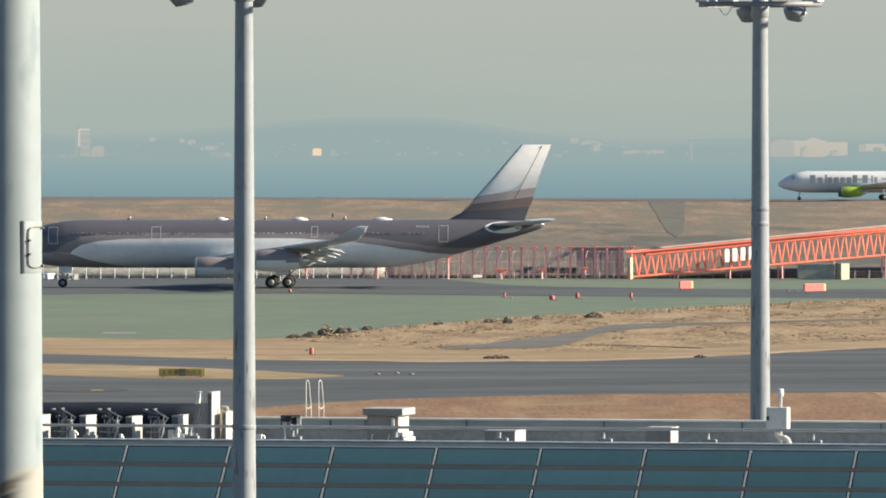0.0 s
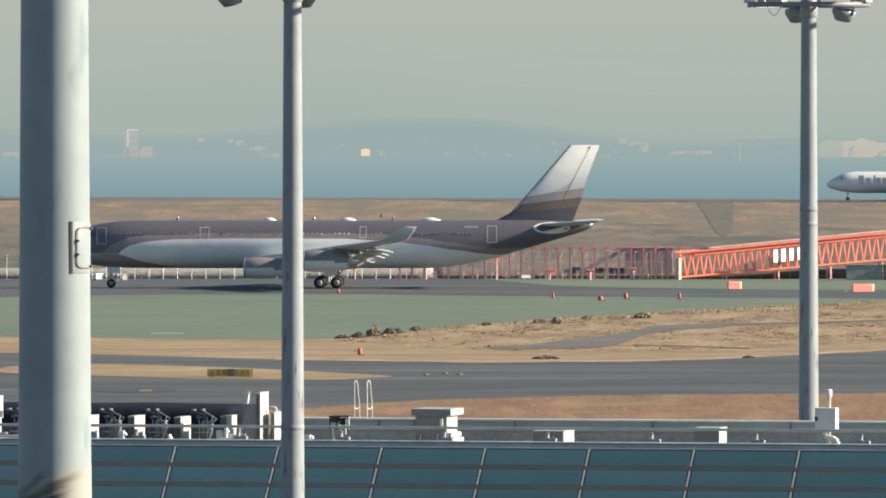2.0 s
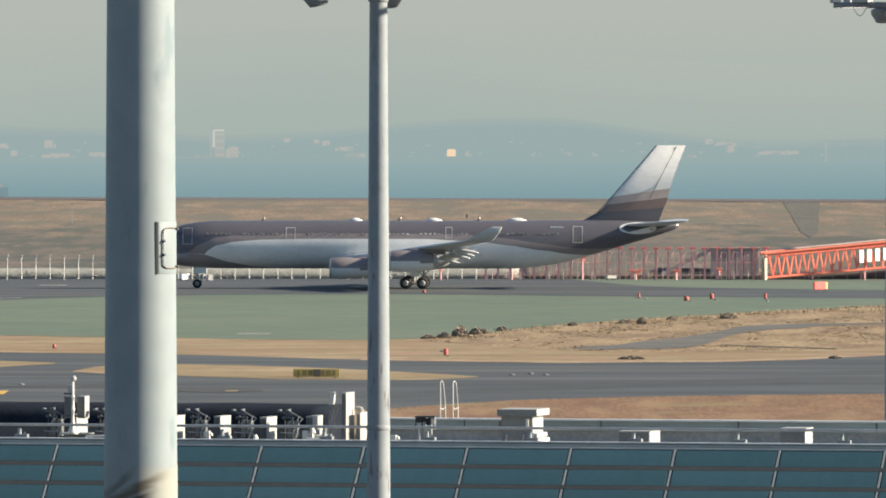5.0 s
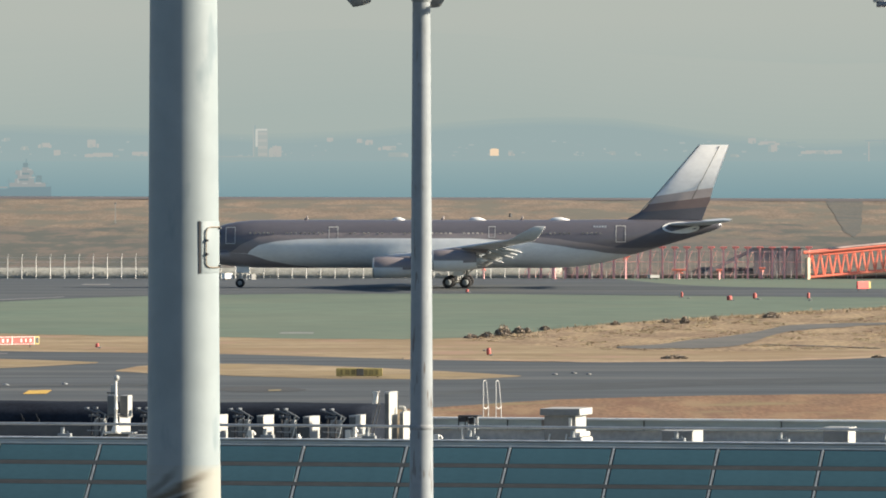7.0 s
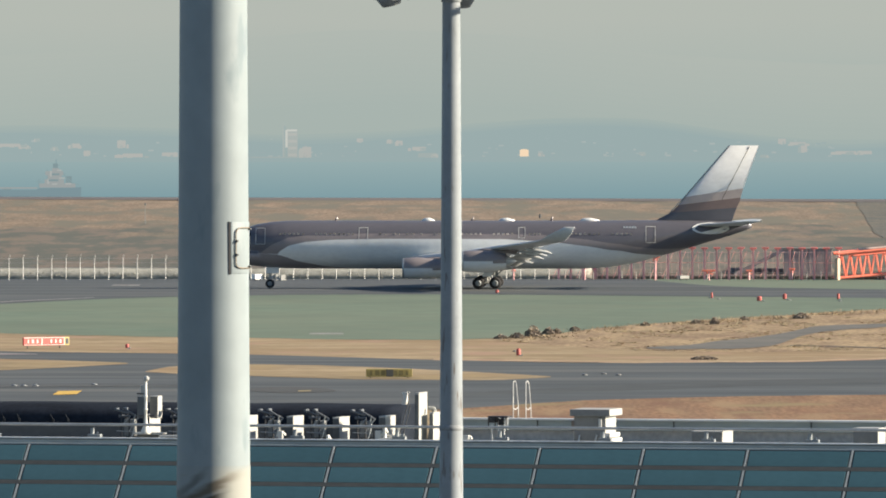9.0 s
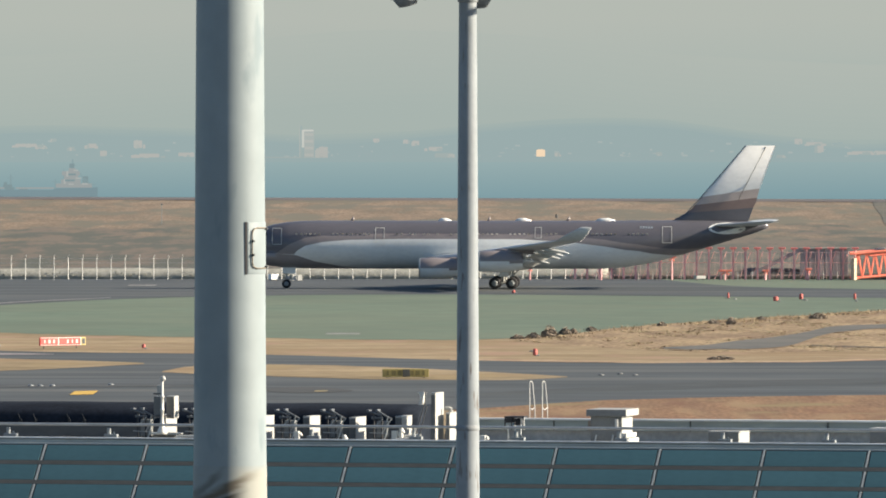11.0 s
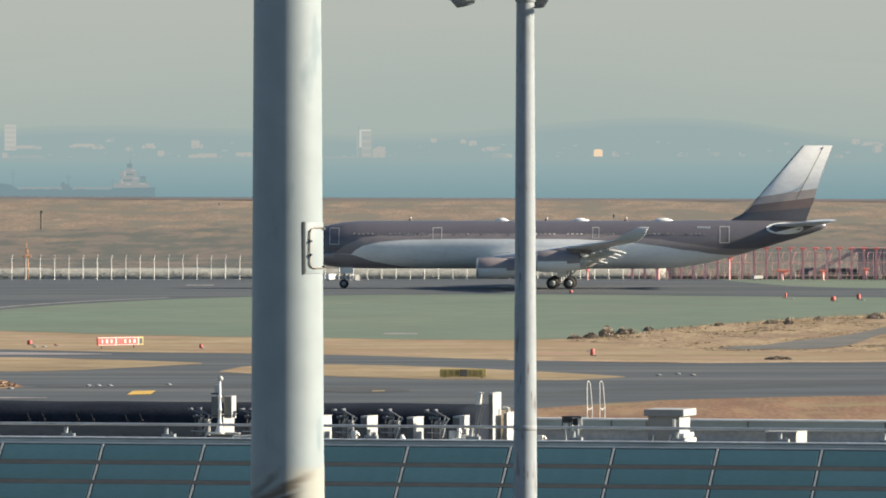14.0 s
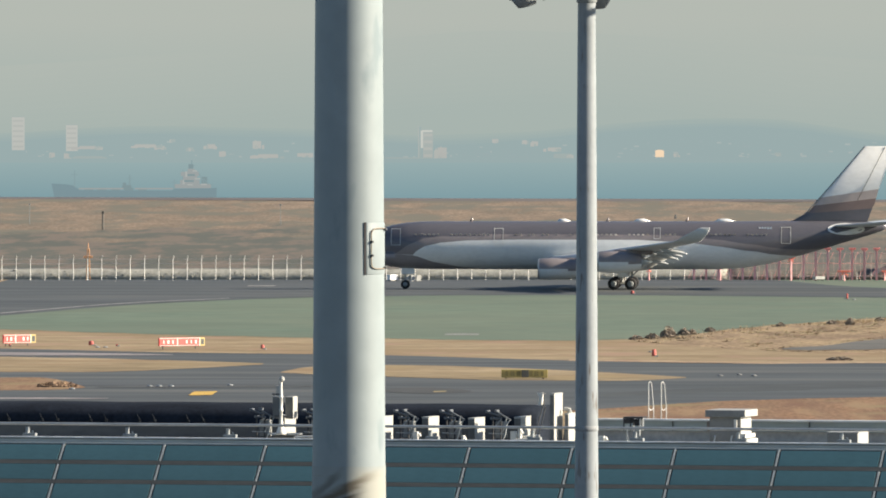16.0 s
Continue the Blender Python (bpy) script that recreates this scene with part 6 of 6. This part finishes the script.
sheet("white_dash", [(-44.15, 1216.2), (-40.63, 1216.2)], [(-43.9, 1209.3), (-40.4, 1209.3)], 0.1, LINE, "white dash painted on the taxiway", "marking")

sheet("dark_streak", [(-38.9, 759.2), (-37.35, 760.6), (-26.82, 762.2), (-20.43, 761.4)], [(-38.7, 757.5), (-37.08, 756.5), (-26.68, 758.2), (-20.37, 759)], 0.09, mat("tyre_streak", (0.05, 0.055, 0.058), 0.9, 0, 0.3, 0.2, 4), "dark worn streak across the asphalt", "marking", 0.8)
sheet("dark_streak", [(-17.6, 750), (-15.5, 756), (-12.9, 755.5), (-10.6, 748)], [(-17.5, 746), (-15.3, 741), (-12.8, 740), (-10.55, 745)], 0.09, mat("oil_streak", (0.036, 0.039, 0.04), 0.9, 0, 0.3, 0.2, 4), "dark worn streak across the asphalt", "marking", 0.8)
sheet("yellow_marking", [(-13.38, 746.2), (-12.39, 746.8)], [(-13.32, 743.1), (-12.34, 743.7)], 0.12, mat("faint_yellow", (0.26, 0.21, 0.10), 0.85, 0, 0.3, 0.2, 1), "small worn yellow marking on the asphalt", "marking", 0.3)
sheet("pale_strip", [(-45.55, 729.2), (-41.47, 728.8), (-36.34, 727.6)], [(-45.29, 724.9), (-41.26, 725), (-36.27, 726.2)], 0.1, CONCRETE, "pale concrete strip at the asphalt edge", "pavement", 0.4)

# small things by the fence
e = thing("white_cabinet", pose(-27.42, 1250, 0), "small white cabinet beside the perimeter fence", "cabinet")
bm = made()
box(bm, (0, 0, 0.46), (1.15, 0.7, 0.66), 0.06, Matrix.Rotation(radians(38), 4, "Z"))
part("body", bm, mat("bright_white_paint", (0.82, 0.82, 0.80), 0.5, 0, 0.05, 0.04, 0.5), e)
bm = made()
box(bm, (0, 0, 0.07), (0.9, 0.5, 0.14), 0.01, Matrix.Rotation(radians(38), 4, "Z"))
part("base", bm, DARKG, e)
for u_x, w, h in ((-25.61, 0.3, 1.1), (-24.92, 0.5, 0.75), (-24.23, 0.6, 0.7)):
    bm = made()
    box(bm, (0, 0, h / 2), (w, 0.25, h), 0.04, Matrix.Rotation(radians(25), 4, "Z"))
    box(bm, (0, 0, 0.06), (w * 1.2, 0.5, 0.12), 0.02, Matrix.Rotation(radians(25), 4, "Z"))
    solid("barrier", bm, WHITE, pose(u_x, 1250, 0), "off-white upright barrier board by the fence", "barrier", "barriers by the fence")

# posts on the bank and an orange mast on the fence line
bm = made()
bar(bm, (0, 0, 0), (0, 0, 2.9), 0.17, 0.15, 8)
box(bm, (0, 0, 2.7), (0.36, 0.3, 0.4), 0.05)
solid("bank_post", bm, mat("weathered_post", (0.115, 0.11, 0.10), 0.85, 0, 0.25, 0.15, 0.6), pose(-80.8, 1600, ground_z(-80, 1600)), "dark weathered post on the grassy bank", "post")
for u_x in (-54.06, -94.69):
    bm = made()
    bar(bm, (0, 0, 0), (0, 0, 3.2), 0.055, 0.04, 6)
    box(bm, (0, 0, 3.25), (0.3, 0.25, 0.22), 0.04)
    solid("bank_post", bm, GREY, pose(u_x, 1640, ground_z(u_x, 1640)), "thin grey post on the grassy bank", "post")
bm = made()
bar(bm, (0, 0, 0), (0, 0, 0.65), 0.22, 0.16, 8)
solid("bank_post", bm, DARKG, pose(10.13, 1700, ground_z(10, 1700)), "short dark stump on the grassy bank", "post")
AMBER = mat("amber_paint", (0.66, 0.34, 0.16), 0.6, 0, 0.15, 0.1, 1)
om = thing("orange_mast", pose(-65.2, 1255, 0), "orange lattice signal mast beside the fence", "mast")
for dx in (-0.22, 0.22):
    bm = made()
    bar(bm, (dx, 0, 0), (dx * 0.5, 0, 3.9), 0.06, None, 6)
    part("leg", bm, AMBER, om)
bm = made()
for k in range(6):
    z = 0.3 + 0.6 * k
    bar(bm, (-0.22, 0, z), (0.2, 0, z + 0.5), 0.04, None, 5)
part("bracing", bm, AMBER, om)
bm = made()
box(bm, (0, 0, 2.9), (1.1, 0.2, 0.28), 0.04)
bar(bm, (0, 0, 3.6), (0, 0, 4.6), 0.05, None, 6)
part("arms", bm, AMBER, om)

# ---- the bay: ship and far shore ----
ship = thing("cargo_ship", pose(-129.13, 2722, -1.5), "grey-blue coastal tanker with a pale bridge house", "ship")
SHIPB = far_mat("ship_hull_haze", (0.079, 0.113, 0.124))
SHIPD = far_mat("ship_deck_haze", (0.085, 0.116, 0.122))
SHIPW = far_mat("ship_pale_haze", (0.127, 0.139, 0.138))
bm = made()
L2 = 22.128
rings(bm, [[(x, -w, zt), (x, w, zt), (x + (0.8 if x < -L2 + 1 else 0), w * 0.8, 0), (x + (0.8 if x < -L2 + 1 else 0), -w * 0.8, 0)] for x, w, zt in
           ((-L2, 0.2, 3.9), (-L2 + 3.5, 2.2, 3.7), (-L2 + 5.5, 3.2, 3.4), (-L2 + 7.5, 3.3, 2.1), (L2 - 12, 3.3, 2.0), (L2 - 11, 3.3, 2.5), (L2 - 0.5, 3.0, 2.7), (L2, 2.6, 2.8))])
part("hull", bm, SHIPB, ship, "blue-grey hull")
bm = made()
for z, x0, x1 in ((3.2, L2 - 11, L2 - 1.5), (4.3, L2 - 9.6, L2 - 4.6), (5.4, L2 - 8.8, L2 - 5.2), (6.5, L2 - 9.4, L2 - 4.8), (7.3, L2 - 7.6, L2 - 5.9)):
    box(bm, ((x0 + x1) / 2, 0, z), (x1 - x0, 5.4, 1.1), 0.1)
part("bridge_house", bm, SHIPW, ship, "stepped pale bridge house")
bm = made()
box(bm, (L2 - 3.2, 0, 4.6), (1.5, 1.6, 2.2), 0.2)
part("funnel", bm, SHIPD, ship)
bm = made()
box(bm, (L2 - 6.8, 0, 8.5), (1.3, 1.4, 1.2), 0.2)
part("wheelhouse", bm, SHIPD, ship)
SHIPM = far_mat("ship_mast_haze", (0.094, 0.131, 0.137))
SHIPL = far_mat("ship_sunlit_glow", (0.158, 0.168, 0.162))
for dx, z, w, h in ((-7.9, 6.4, 0.5, 1.5), (-8.6, 4.3, 0.5, 1.2), (-4.9, 5.2, 1.5, 0.35), (-5.6, 7.3, 1.2, 0.35), (-3.2, 3.7, 1.6, 0.4), (-6.9, 3.6, 1.4, 0.35)):
    bm = made()
    box(bm, (L2 + dx, -3.4, z), (w, 0.2, h), 0.05)
    part("deck_edge", bm, SHIPL, ship, "pale deck edge, sunlight put into its glow")
for dx, z, w in ((-7.2, 4.6, 2.6), (-6.6, 6.2, 2.0)):
    bm = made()
    box(bm, (L2 + dx, -3.42, z), (w, 0.2, 0.5), 0.05)
    part("window_row", bm, SHIPD, ship, "row of windows, shade put into its glow")
for x, h, w in ((-L2 + 6.2, 7.4, 0.2), (-L2 + 21, 6.2, 0.35), (-L2 + 33, 5.0, 0.25), (L2 - 6.6, 10.2, 0.3), (L2 - 9.0, 7.6, 0.15)):
    bm = made()
    bar(bm, (x, 0, 1.9), (x, 0, h), w, w * 0.6, 6)
    bar(bm, (x - 0.9, 0, h * 0.85), (x + 0.9, 0, h * 0.85), 0.09, None, 5)
    part("mast", bm, SHIPM, ship)
for k in range(5):
    bm = made()
    box(bm, (-L2 + 10 + 3.6 * k, 0, 2.3), (2.2, 3.2, 0.9), 0.15)
    part("deck_tank", bm, SHIPD, ship)
for x0, x1 in ((-L2 + 7.5, -L2 + 19.5), (-L2 + 22.5, L2 - 11.5), (L2 - 10.5, L2 - 4.0)):
    bm = made()
    box(bm, ((x0 + x1) / 2, -3.35, 2.55 if x1 < L2 - 8 else 3.0), (x1 - x0, 0.12, 0.42), 0.05)
    part("bulwark", bm, SHIPW, ship, "pale bulwark along the deck")
bm = made()
box(bm, (-L2 + 20.2, 0, 2.9), (2.4, 2.6, 1.2), 0.3)
box(bm, (-L2 + 19.6, 0, 3.7), (0.9, 1.2, 0.9), 0.2)
part("deck_crane", bm, SHIPD, ship)
for dx in (0.0, 1.2, 2.4):
    bm = made()
    bar(bm, (L2 - 4.6 + dx, -1.5, 6.6 - dx * 1.2), (L2 - 2.8 + dx, -1.5, 3.4), 0.12, None, 5)
    part("stay", bm, SHIPM, ship)

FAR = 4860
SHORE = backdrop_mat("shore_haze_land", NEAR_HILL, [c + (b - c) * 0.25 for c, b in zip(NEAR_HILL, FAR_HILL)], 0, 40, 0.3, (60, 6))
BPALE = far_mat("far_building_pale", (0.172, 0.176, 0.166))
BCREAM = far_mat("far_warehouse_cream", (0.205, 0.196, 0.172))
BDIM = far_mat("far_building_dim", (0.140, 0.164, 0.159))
BRIGHT = far_mat("far_tank_sunlit_glow", (0.349, 0.268, 0.187))
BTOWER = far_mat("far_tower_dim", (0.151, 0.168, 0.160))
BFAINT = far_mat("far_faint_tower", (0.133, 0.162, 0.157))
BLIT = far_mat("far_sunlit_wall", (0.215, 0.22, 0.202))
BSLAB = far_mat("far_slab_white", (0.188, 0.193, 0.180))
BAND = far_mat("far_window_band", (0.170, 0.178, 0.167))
bm = made()
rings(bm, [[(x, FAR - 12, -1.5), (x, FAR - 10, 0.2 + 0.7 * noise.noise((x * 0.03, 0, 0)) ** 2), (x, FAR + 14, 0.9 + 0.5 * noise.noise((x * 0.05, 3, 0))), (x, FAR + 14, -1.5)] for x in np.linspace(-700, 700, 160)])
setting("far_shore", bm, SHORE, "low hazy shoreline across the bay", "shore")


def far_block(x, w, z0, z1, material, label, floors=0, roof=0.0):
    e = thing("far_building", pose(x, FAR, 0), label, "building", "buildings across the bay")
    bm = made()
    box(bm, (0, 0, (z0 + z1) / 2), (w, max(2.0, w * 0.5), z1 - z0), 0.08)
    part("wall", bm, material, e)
    bm = made()
    box(bm, (0, 0, z1 + 0.15), (w * 0.9, max(1.8, w * 0.45), 0.3))
    part("roof", bm, BDIM, e)
    if z0 > 0.5:
        bm = made()
        rings(bm, [[(-w * s, d, z) for d in (-0.6, 12.0)] + [(w * s, d, z) for d in (12.0, -0.6)] for s, z in ((0.62, -1.2), (0.5, z0 + 0.02))])
        part("terrace", bm, SHORE, e, "hazy terrace of the hillside")
    for k in range(0 if floors > 3 else 3):
        ww, hh = w * rng.uniform(0.2, 0.5), (z1 - z0) * rng.uniform(0.4, 1.25)
        dx = rng.uniform(-0.75, 0.75) * w
        bm = made()
        rings(bm, [[(dx - ww / 2, y, z0 - 0.3), (dx + ww / 2, y, z0 - 0.3), (dx + ww / 2, y, z0 + hh * 0.8), (dx, y, z0 + hh), (dx - ww / 2, y, z0 + hh * 0.75)] for y in (-0.8 - w * 0.25, 0.5)])
        part("wing", bm, (BDIM, material, BAND)[k], e)
    for k in range(floors):
        z = z0 + (z1 - z0) * (k + 0.7) / (floors + 0.4)
        bm = made()
        box(bm, (0, -max(1.0, w * 0.25) - 0.05, z), (w * 0.84, 0.1, (z1 - z0) / floors * 0.35))
        part("window_band", bm, BAND, e)
    return e


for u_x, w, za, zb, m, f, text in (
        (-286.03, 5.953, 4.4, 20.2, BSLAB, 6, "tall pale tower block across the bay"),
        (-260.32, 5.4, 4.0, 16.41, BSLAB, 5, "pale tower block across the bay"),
        (-89.57, 4.871, -0.5, 13.98, BTOWER, 4, "hazy tower block with a pier with sunlight put into its glow on the far shore"),
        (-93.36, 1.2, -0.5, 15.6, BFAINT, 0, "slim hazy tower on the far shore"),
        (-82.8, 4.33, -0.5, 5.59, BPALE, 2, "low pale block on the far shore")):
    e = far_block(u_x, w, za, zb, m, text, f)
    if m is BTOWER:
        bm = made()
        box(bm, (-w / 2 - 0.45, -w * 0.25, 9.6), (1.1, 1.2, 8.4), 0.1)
        part("pier", bm, BLIT, e, "pier with sunlight put into its glow")
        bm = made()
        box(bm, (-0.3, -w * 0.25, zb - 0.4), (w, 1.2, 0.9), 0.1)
        part("cornice", bm, BLIT, e, "cornice with sunlight put into its glow")
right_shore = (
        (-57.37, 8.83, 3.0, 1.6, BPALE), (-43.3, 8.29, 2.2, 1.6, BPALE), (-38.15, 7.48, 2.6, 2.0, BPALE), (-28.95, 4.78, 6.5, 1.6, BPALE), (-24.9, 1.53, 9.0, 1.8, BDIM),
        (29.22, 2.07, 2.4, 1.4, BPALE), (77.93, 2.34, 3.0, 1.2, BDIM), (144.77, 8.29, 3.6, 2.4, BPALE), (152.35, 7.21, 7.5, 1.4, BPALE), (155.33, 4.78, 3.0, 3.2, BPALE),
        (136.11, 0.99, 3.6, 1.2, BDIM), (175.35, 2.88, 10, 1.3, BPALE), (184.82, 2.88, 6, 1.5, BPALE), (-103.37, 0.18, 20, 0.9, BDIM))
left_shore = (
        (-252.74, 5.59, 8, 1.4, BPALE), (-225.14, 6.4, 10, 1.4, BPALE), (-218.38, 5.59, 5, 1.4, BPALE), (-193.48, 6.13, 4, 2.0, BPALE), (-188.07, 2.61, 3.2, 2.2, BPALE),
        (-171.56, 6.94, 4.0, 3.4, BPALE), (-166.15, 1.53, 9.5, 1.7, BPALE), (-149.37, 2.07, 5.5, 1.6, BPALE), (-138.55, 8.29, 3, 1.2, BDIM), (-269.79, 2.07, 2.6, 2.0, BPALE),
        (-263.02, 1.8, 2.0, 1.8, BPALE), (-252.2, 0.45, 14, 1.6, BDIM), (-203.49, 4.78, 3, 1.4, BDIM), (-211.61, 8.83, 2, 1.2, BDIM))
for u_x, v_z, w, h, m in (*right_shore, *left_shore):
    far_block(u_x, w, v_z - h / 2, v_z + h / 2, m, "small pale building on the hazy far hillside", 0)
houses = [made(), made()]
for k in range(220):
    x = rng.uniform(-320.51, 221.81)
    z = rng.choice((rng.uniform(0, 3), rng.uniform(1, 10)))
    w, h = rng.uniform(0.5, 2.6), rng.uniform(0.35, 1.0)
    box(houses[k % 2], (x, 4880 - z, z), (w, 2.0, h), 0.1)
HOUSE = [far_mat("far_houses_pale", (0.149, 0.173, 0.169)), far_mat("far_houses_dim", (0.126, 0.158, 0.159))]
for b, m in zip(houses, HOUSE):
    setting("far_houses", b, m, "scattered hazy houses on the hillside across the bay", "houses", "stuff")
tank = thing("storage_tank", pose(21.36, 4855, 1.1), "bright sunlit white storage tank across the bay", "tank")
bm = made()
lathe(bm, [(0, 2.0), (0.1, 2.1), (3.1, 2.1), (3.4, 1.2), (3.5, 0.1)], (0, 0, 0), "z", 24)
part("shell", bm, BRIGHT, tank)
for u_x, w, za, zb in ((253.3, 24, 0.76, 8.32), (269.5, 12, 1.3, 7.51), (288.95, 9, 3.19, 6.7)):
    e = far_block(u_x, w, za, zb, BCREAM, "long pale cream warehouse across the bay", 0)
bm = made()
box(bm, (0, 0, 0), (40.507, 2, 0.9), 0.1)
for k in range(6):
    b0 = len(bm.faces)
    box(bm, (-18 + 7.2 * k, 1.5, -5.2), (0.5, 1.0, 9.6))
    bm.faces.ensure_lookup_table()
    for f in bm.faces[b0:]:
        f.material_index = 1
solid("far_bridge", bm, [BPALE, SHORE], pose(218.2, 4845, 8.32), "thin pale elevated bridge across the bay", "bridge")

# ---- rough vegetation ----
def tufts(name, spots, height, spread, material, label):
    """Many small clumps of narrow upright blades."""
    verts, faces = [], []
    for x, y in spots:
        h0 = height * rng.uniform(0.5, 1.3)
        z0 = ground_z(x, y)
        for _ in range(16):
            a, r = rng.random() * 6.28, spread * rng.random()
            bx, by = x + r * math.cos(a), y + r * math.sin(a)
            w, h = rng.uniform(0.025, 0.06), h0 * rng.uniform(0.6, 1.0)
            k = len(verts)
            c, d = w * math.cos(a * 3), w * math.sin(a * 3)
            verts += [(bx - c, by - d, z0), (bx + c, by + d, z0), (bx + rng.uniform(-0.2, 0.2), by + rng.uniform(-0.2, 0.2), z0 + h)]
            faces.append((k, k + 1, k + 2))
    me = bpy.data.meshes.new(name)
    me.from_pydata(verts, [], faces)
    me.materials.append(material)
    tagged(new(name, me), label, "grass", "", "stuff")


def scatter(n, x0, x1, y0, y1, keep):
    out = []
    while len(out) < n:
        x, y = rng.uniform(x0, x1), rng.uniform(y0, y1)
        if keep(x, y):
            out.append((x, y))
    return out


edge = smooth_line([(1.44, 923.1), (4.05, 932.6), (11.77, 970), (32.78, 1036.5), (49.18, 1079.7), (67.5, 1116.3), (90.93, 1151.7)])
ex, ey = zip(*edge)
tufts("tall_grass", scatter(170, 3, 75, 880, 1110, lambda x, y: 0 < float(np.interp(x, ex, ey)) - y < 16), 0.30, 2.2, mat("dark_blades", (0.32, 0.245, 0.15), 0.95, 0, 0.3, 0.3, 3), "darker rough grass along the verge edge")


def island_tint(m, low, high):
    """Each clump of a joined mesh has its own tone."""
    N, L = m.node_tree.nodes, m.node_tree.links
    geo, r, hue = N.new("ShaderNodeNewGeometry"), N.new("ShaderNodeMapRange"), N.new("ShaderNodeHueSaturation")
    r.inputs["To Min"].default_value, r.inputs["To Max"].default_value = low, high
    L.new(geo.outputs["Random Per Island"], r.inputs["Value"])
    L.new(r.outputs[0], hue.inputs["Value"])
    base = N["Principled BSDF"].inputs["Base Color"]
    L.new(base.links[0].from_socket, hue.inputs["Color"])
    L.new(hue.outputs[0], base)
    return m


def clumps(name, spots, height, width, material, label):
    """Rough grass: fans of leaning blades that start from one root, so that each clump has one tone."""
    verts, faces = [], []
    for x, y in spots:
        w, h = width * rng.uniform(0.5, 1.5), height * rng.uniform(0.4, 1.2)
        z0 = ground_z(x, y) - 0.02
        root = len(verts)
        verts.append((x, y, z0))
        for _ in range(22):
            a, q = rng.random() * 6.283, w * rng.random() ** 0.5
            tx, ty, tz = x + q * math.cos(a), y + 2.5 * q * math.sin(a), z0 + h * rng.uniform(0.35, 1.0) * (1 - 0.5 * (q / w) ** 2)
            k = len(verts)
            d = rng.uniform(0.03, 0.09)
            b = a + rng.uniform(-1.5, 1.5)
            verts += [(tx - d * math.cos(b), ty - d * math.sin(b), tz * 0.9), (tx + d * math.cos(b), ty + d * math.sin(b), tz)]
            faces.append((root, k, k + 1))
    me = bpy.data.meshes.new(name)
    me.from_pydata(verts, [], faces)
    me.materials.append(material)
    tagged(new(name, me), label, "grass", "", "stuff")


field_far, field_near = smooth_line([(1.18, 920.8), (2.98, 924.3), (11.74, 967.4), (32.69, 1033.6), (49.03, 1076.5), (67.29, 1112.9), (90.65, 1148.1)]), smooth_line([(1.17, 916.1), (3.93, 904.7), (10.71, 882.7), (20.25, 870), (30.08, 874.2), (40.4, 887), (55.26, 913.8), (74.4, 942.3)])
path_far, path_near = smooth_line(PATH_FAR), smooth_line(PATH_NEAR)


def level(line, x):
    return float(np.interp(x, [p[0] for p in line], [p[1] for p in line]))


def in_rough(x, y):
    if not level(field_near, x) < y < level(field_far, x) - 1:
        return False
    if x > path_far[0][0] and level(path_near, x) - 1.5 < y < level(path_far, x) + 1.0:
        return False
    return noise.noise((x * 0.16, y * 0.035, 2)) + 0.5 * noise.noise((x * 0.5, y * 0.09, 6)) > 0.0


spots = scatter(2600, 2, 75, 860, 1120, in_rough)
clumps("tussock_grass", spots[:1700], 0.13, 0.8, island_tint(mat("tussock_straw", (0.35, 0.29, 0.165), 0.95, 0, 0.3, 0.3, 1.5), 0.85, 1.15), "pinkish straw tussocks of rough winter grass")
clumps("tussock_grass", spots[1700:], 0.14, 0.7, island_tint(mat("tussock_brown", (0.30, 0.205, 0.135), 0.95, 0, 0.3, 0.3, 1.5), 0.8, 1.15), "brown withered tussocks among the straw")


def bush(x, y, w, h, label, leaves=BUSH):
    bm = made()
    for _ in range(int(260 + 260 * w)):
        a, t = rng.random() * 6.28, rng.random() ** 0.6
        p = Vector((x + 0.5 * w * t * math.cos(a), y + 0.4 * w * t * math.sin(a), rng.uniform(0.0, 1.0) * h * (1 - 0.7 * t * t) * rng.uniform(0.75, 1.2)))
        s = rng.uniform(0.06, 0.14)
        q = Euler((rng.random() * 6, rng.random() * 6, rng.random() * 6)).to_matrix()
        vs = [bm.verts.new(p + q @ Vector(c) * s) for c in ((-1, -0.4, 0), (0.3, -0.7, 0.2), (1, 0.2, 0), (0, 0.8, -0.2))]
        bm.faces.new(vs)
    stem = bmesh.ops.create_cone(bm, cap_ends=True, segments=6, radius1=0.06, radius2=0.02, depth=h * 0.8, matrix=Matrix.Translation((x, y, h * 0.4)))
    solid("bush", bm, leaves, Matrix(), label, "bush", "scrub bushes")


for x, y, w, h in ((4.92, 930.2) + (1.6, 0.95), (3.39, 923.1) + (1.4, 0.5), (6.38, 939.9) + (1.2, 0.6), (7.14, 942.3) + (0.9, 0.5), (22.83, 985.8) + (0.9, 0.7), (32.16, 1013.4) + (1.8, 0.55), (21.19, 988.5) + (1.2, 0.4), (15.95, 977.9) + (0.9, 0.4), (8.93, 954.7) + (1.0, 0.4),
                   (18.7, 843.7) + (2.2, 0.25), (35.69, 845.7) + (1.0, 0.2), (1.95, 920.8) + (1.3, 0.35), (26.19, 1005.0) + (1.0, 0.35)):
    bush(x, y, w, h, "low dark scrubby bush in dry grass")
bush(-41.7, 758.0, 3.2, 0.42, "low russet withered bush beside the asphalt", mat("withered_bush_leaves", (0.27, 0.19, 0.13), 0.95, 0, 0.3, 0.2, 0.8, (1, 1, 1), 0.3, (0.23, 0.165, 0.12), 0.1))
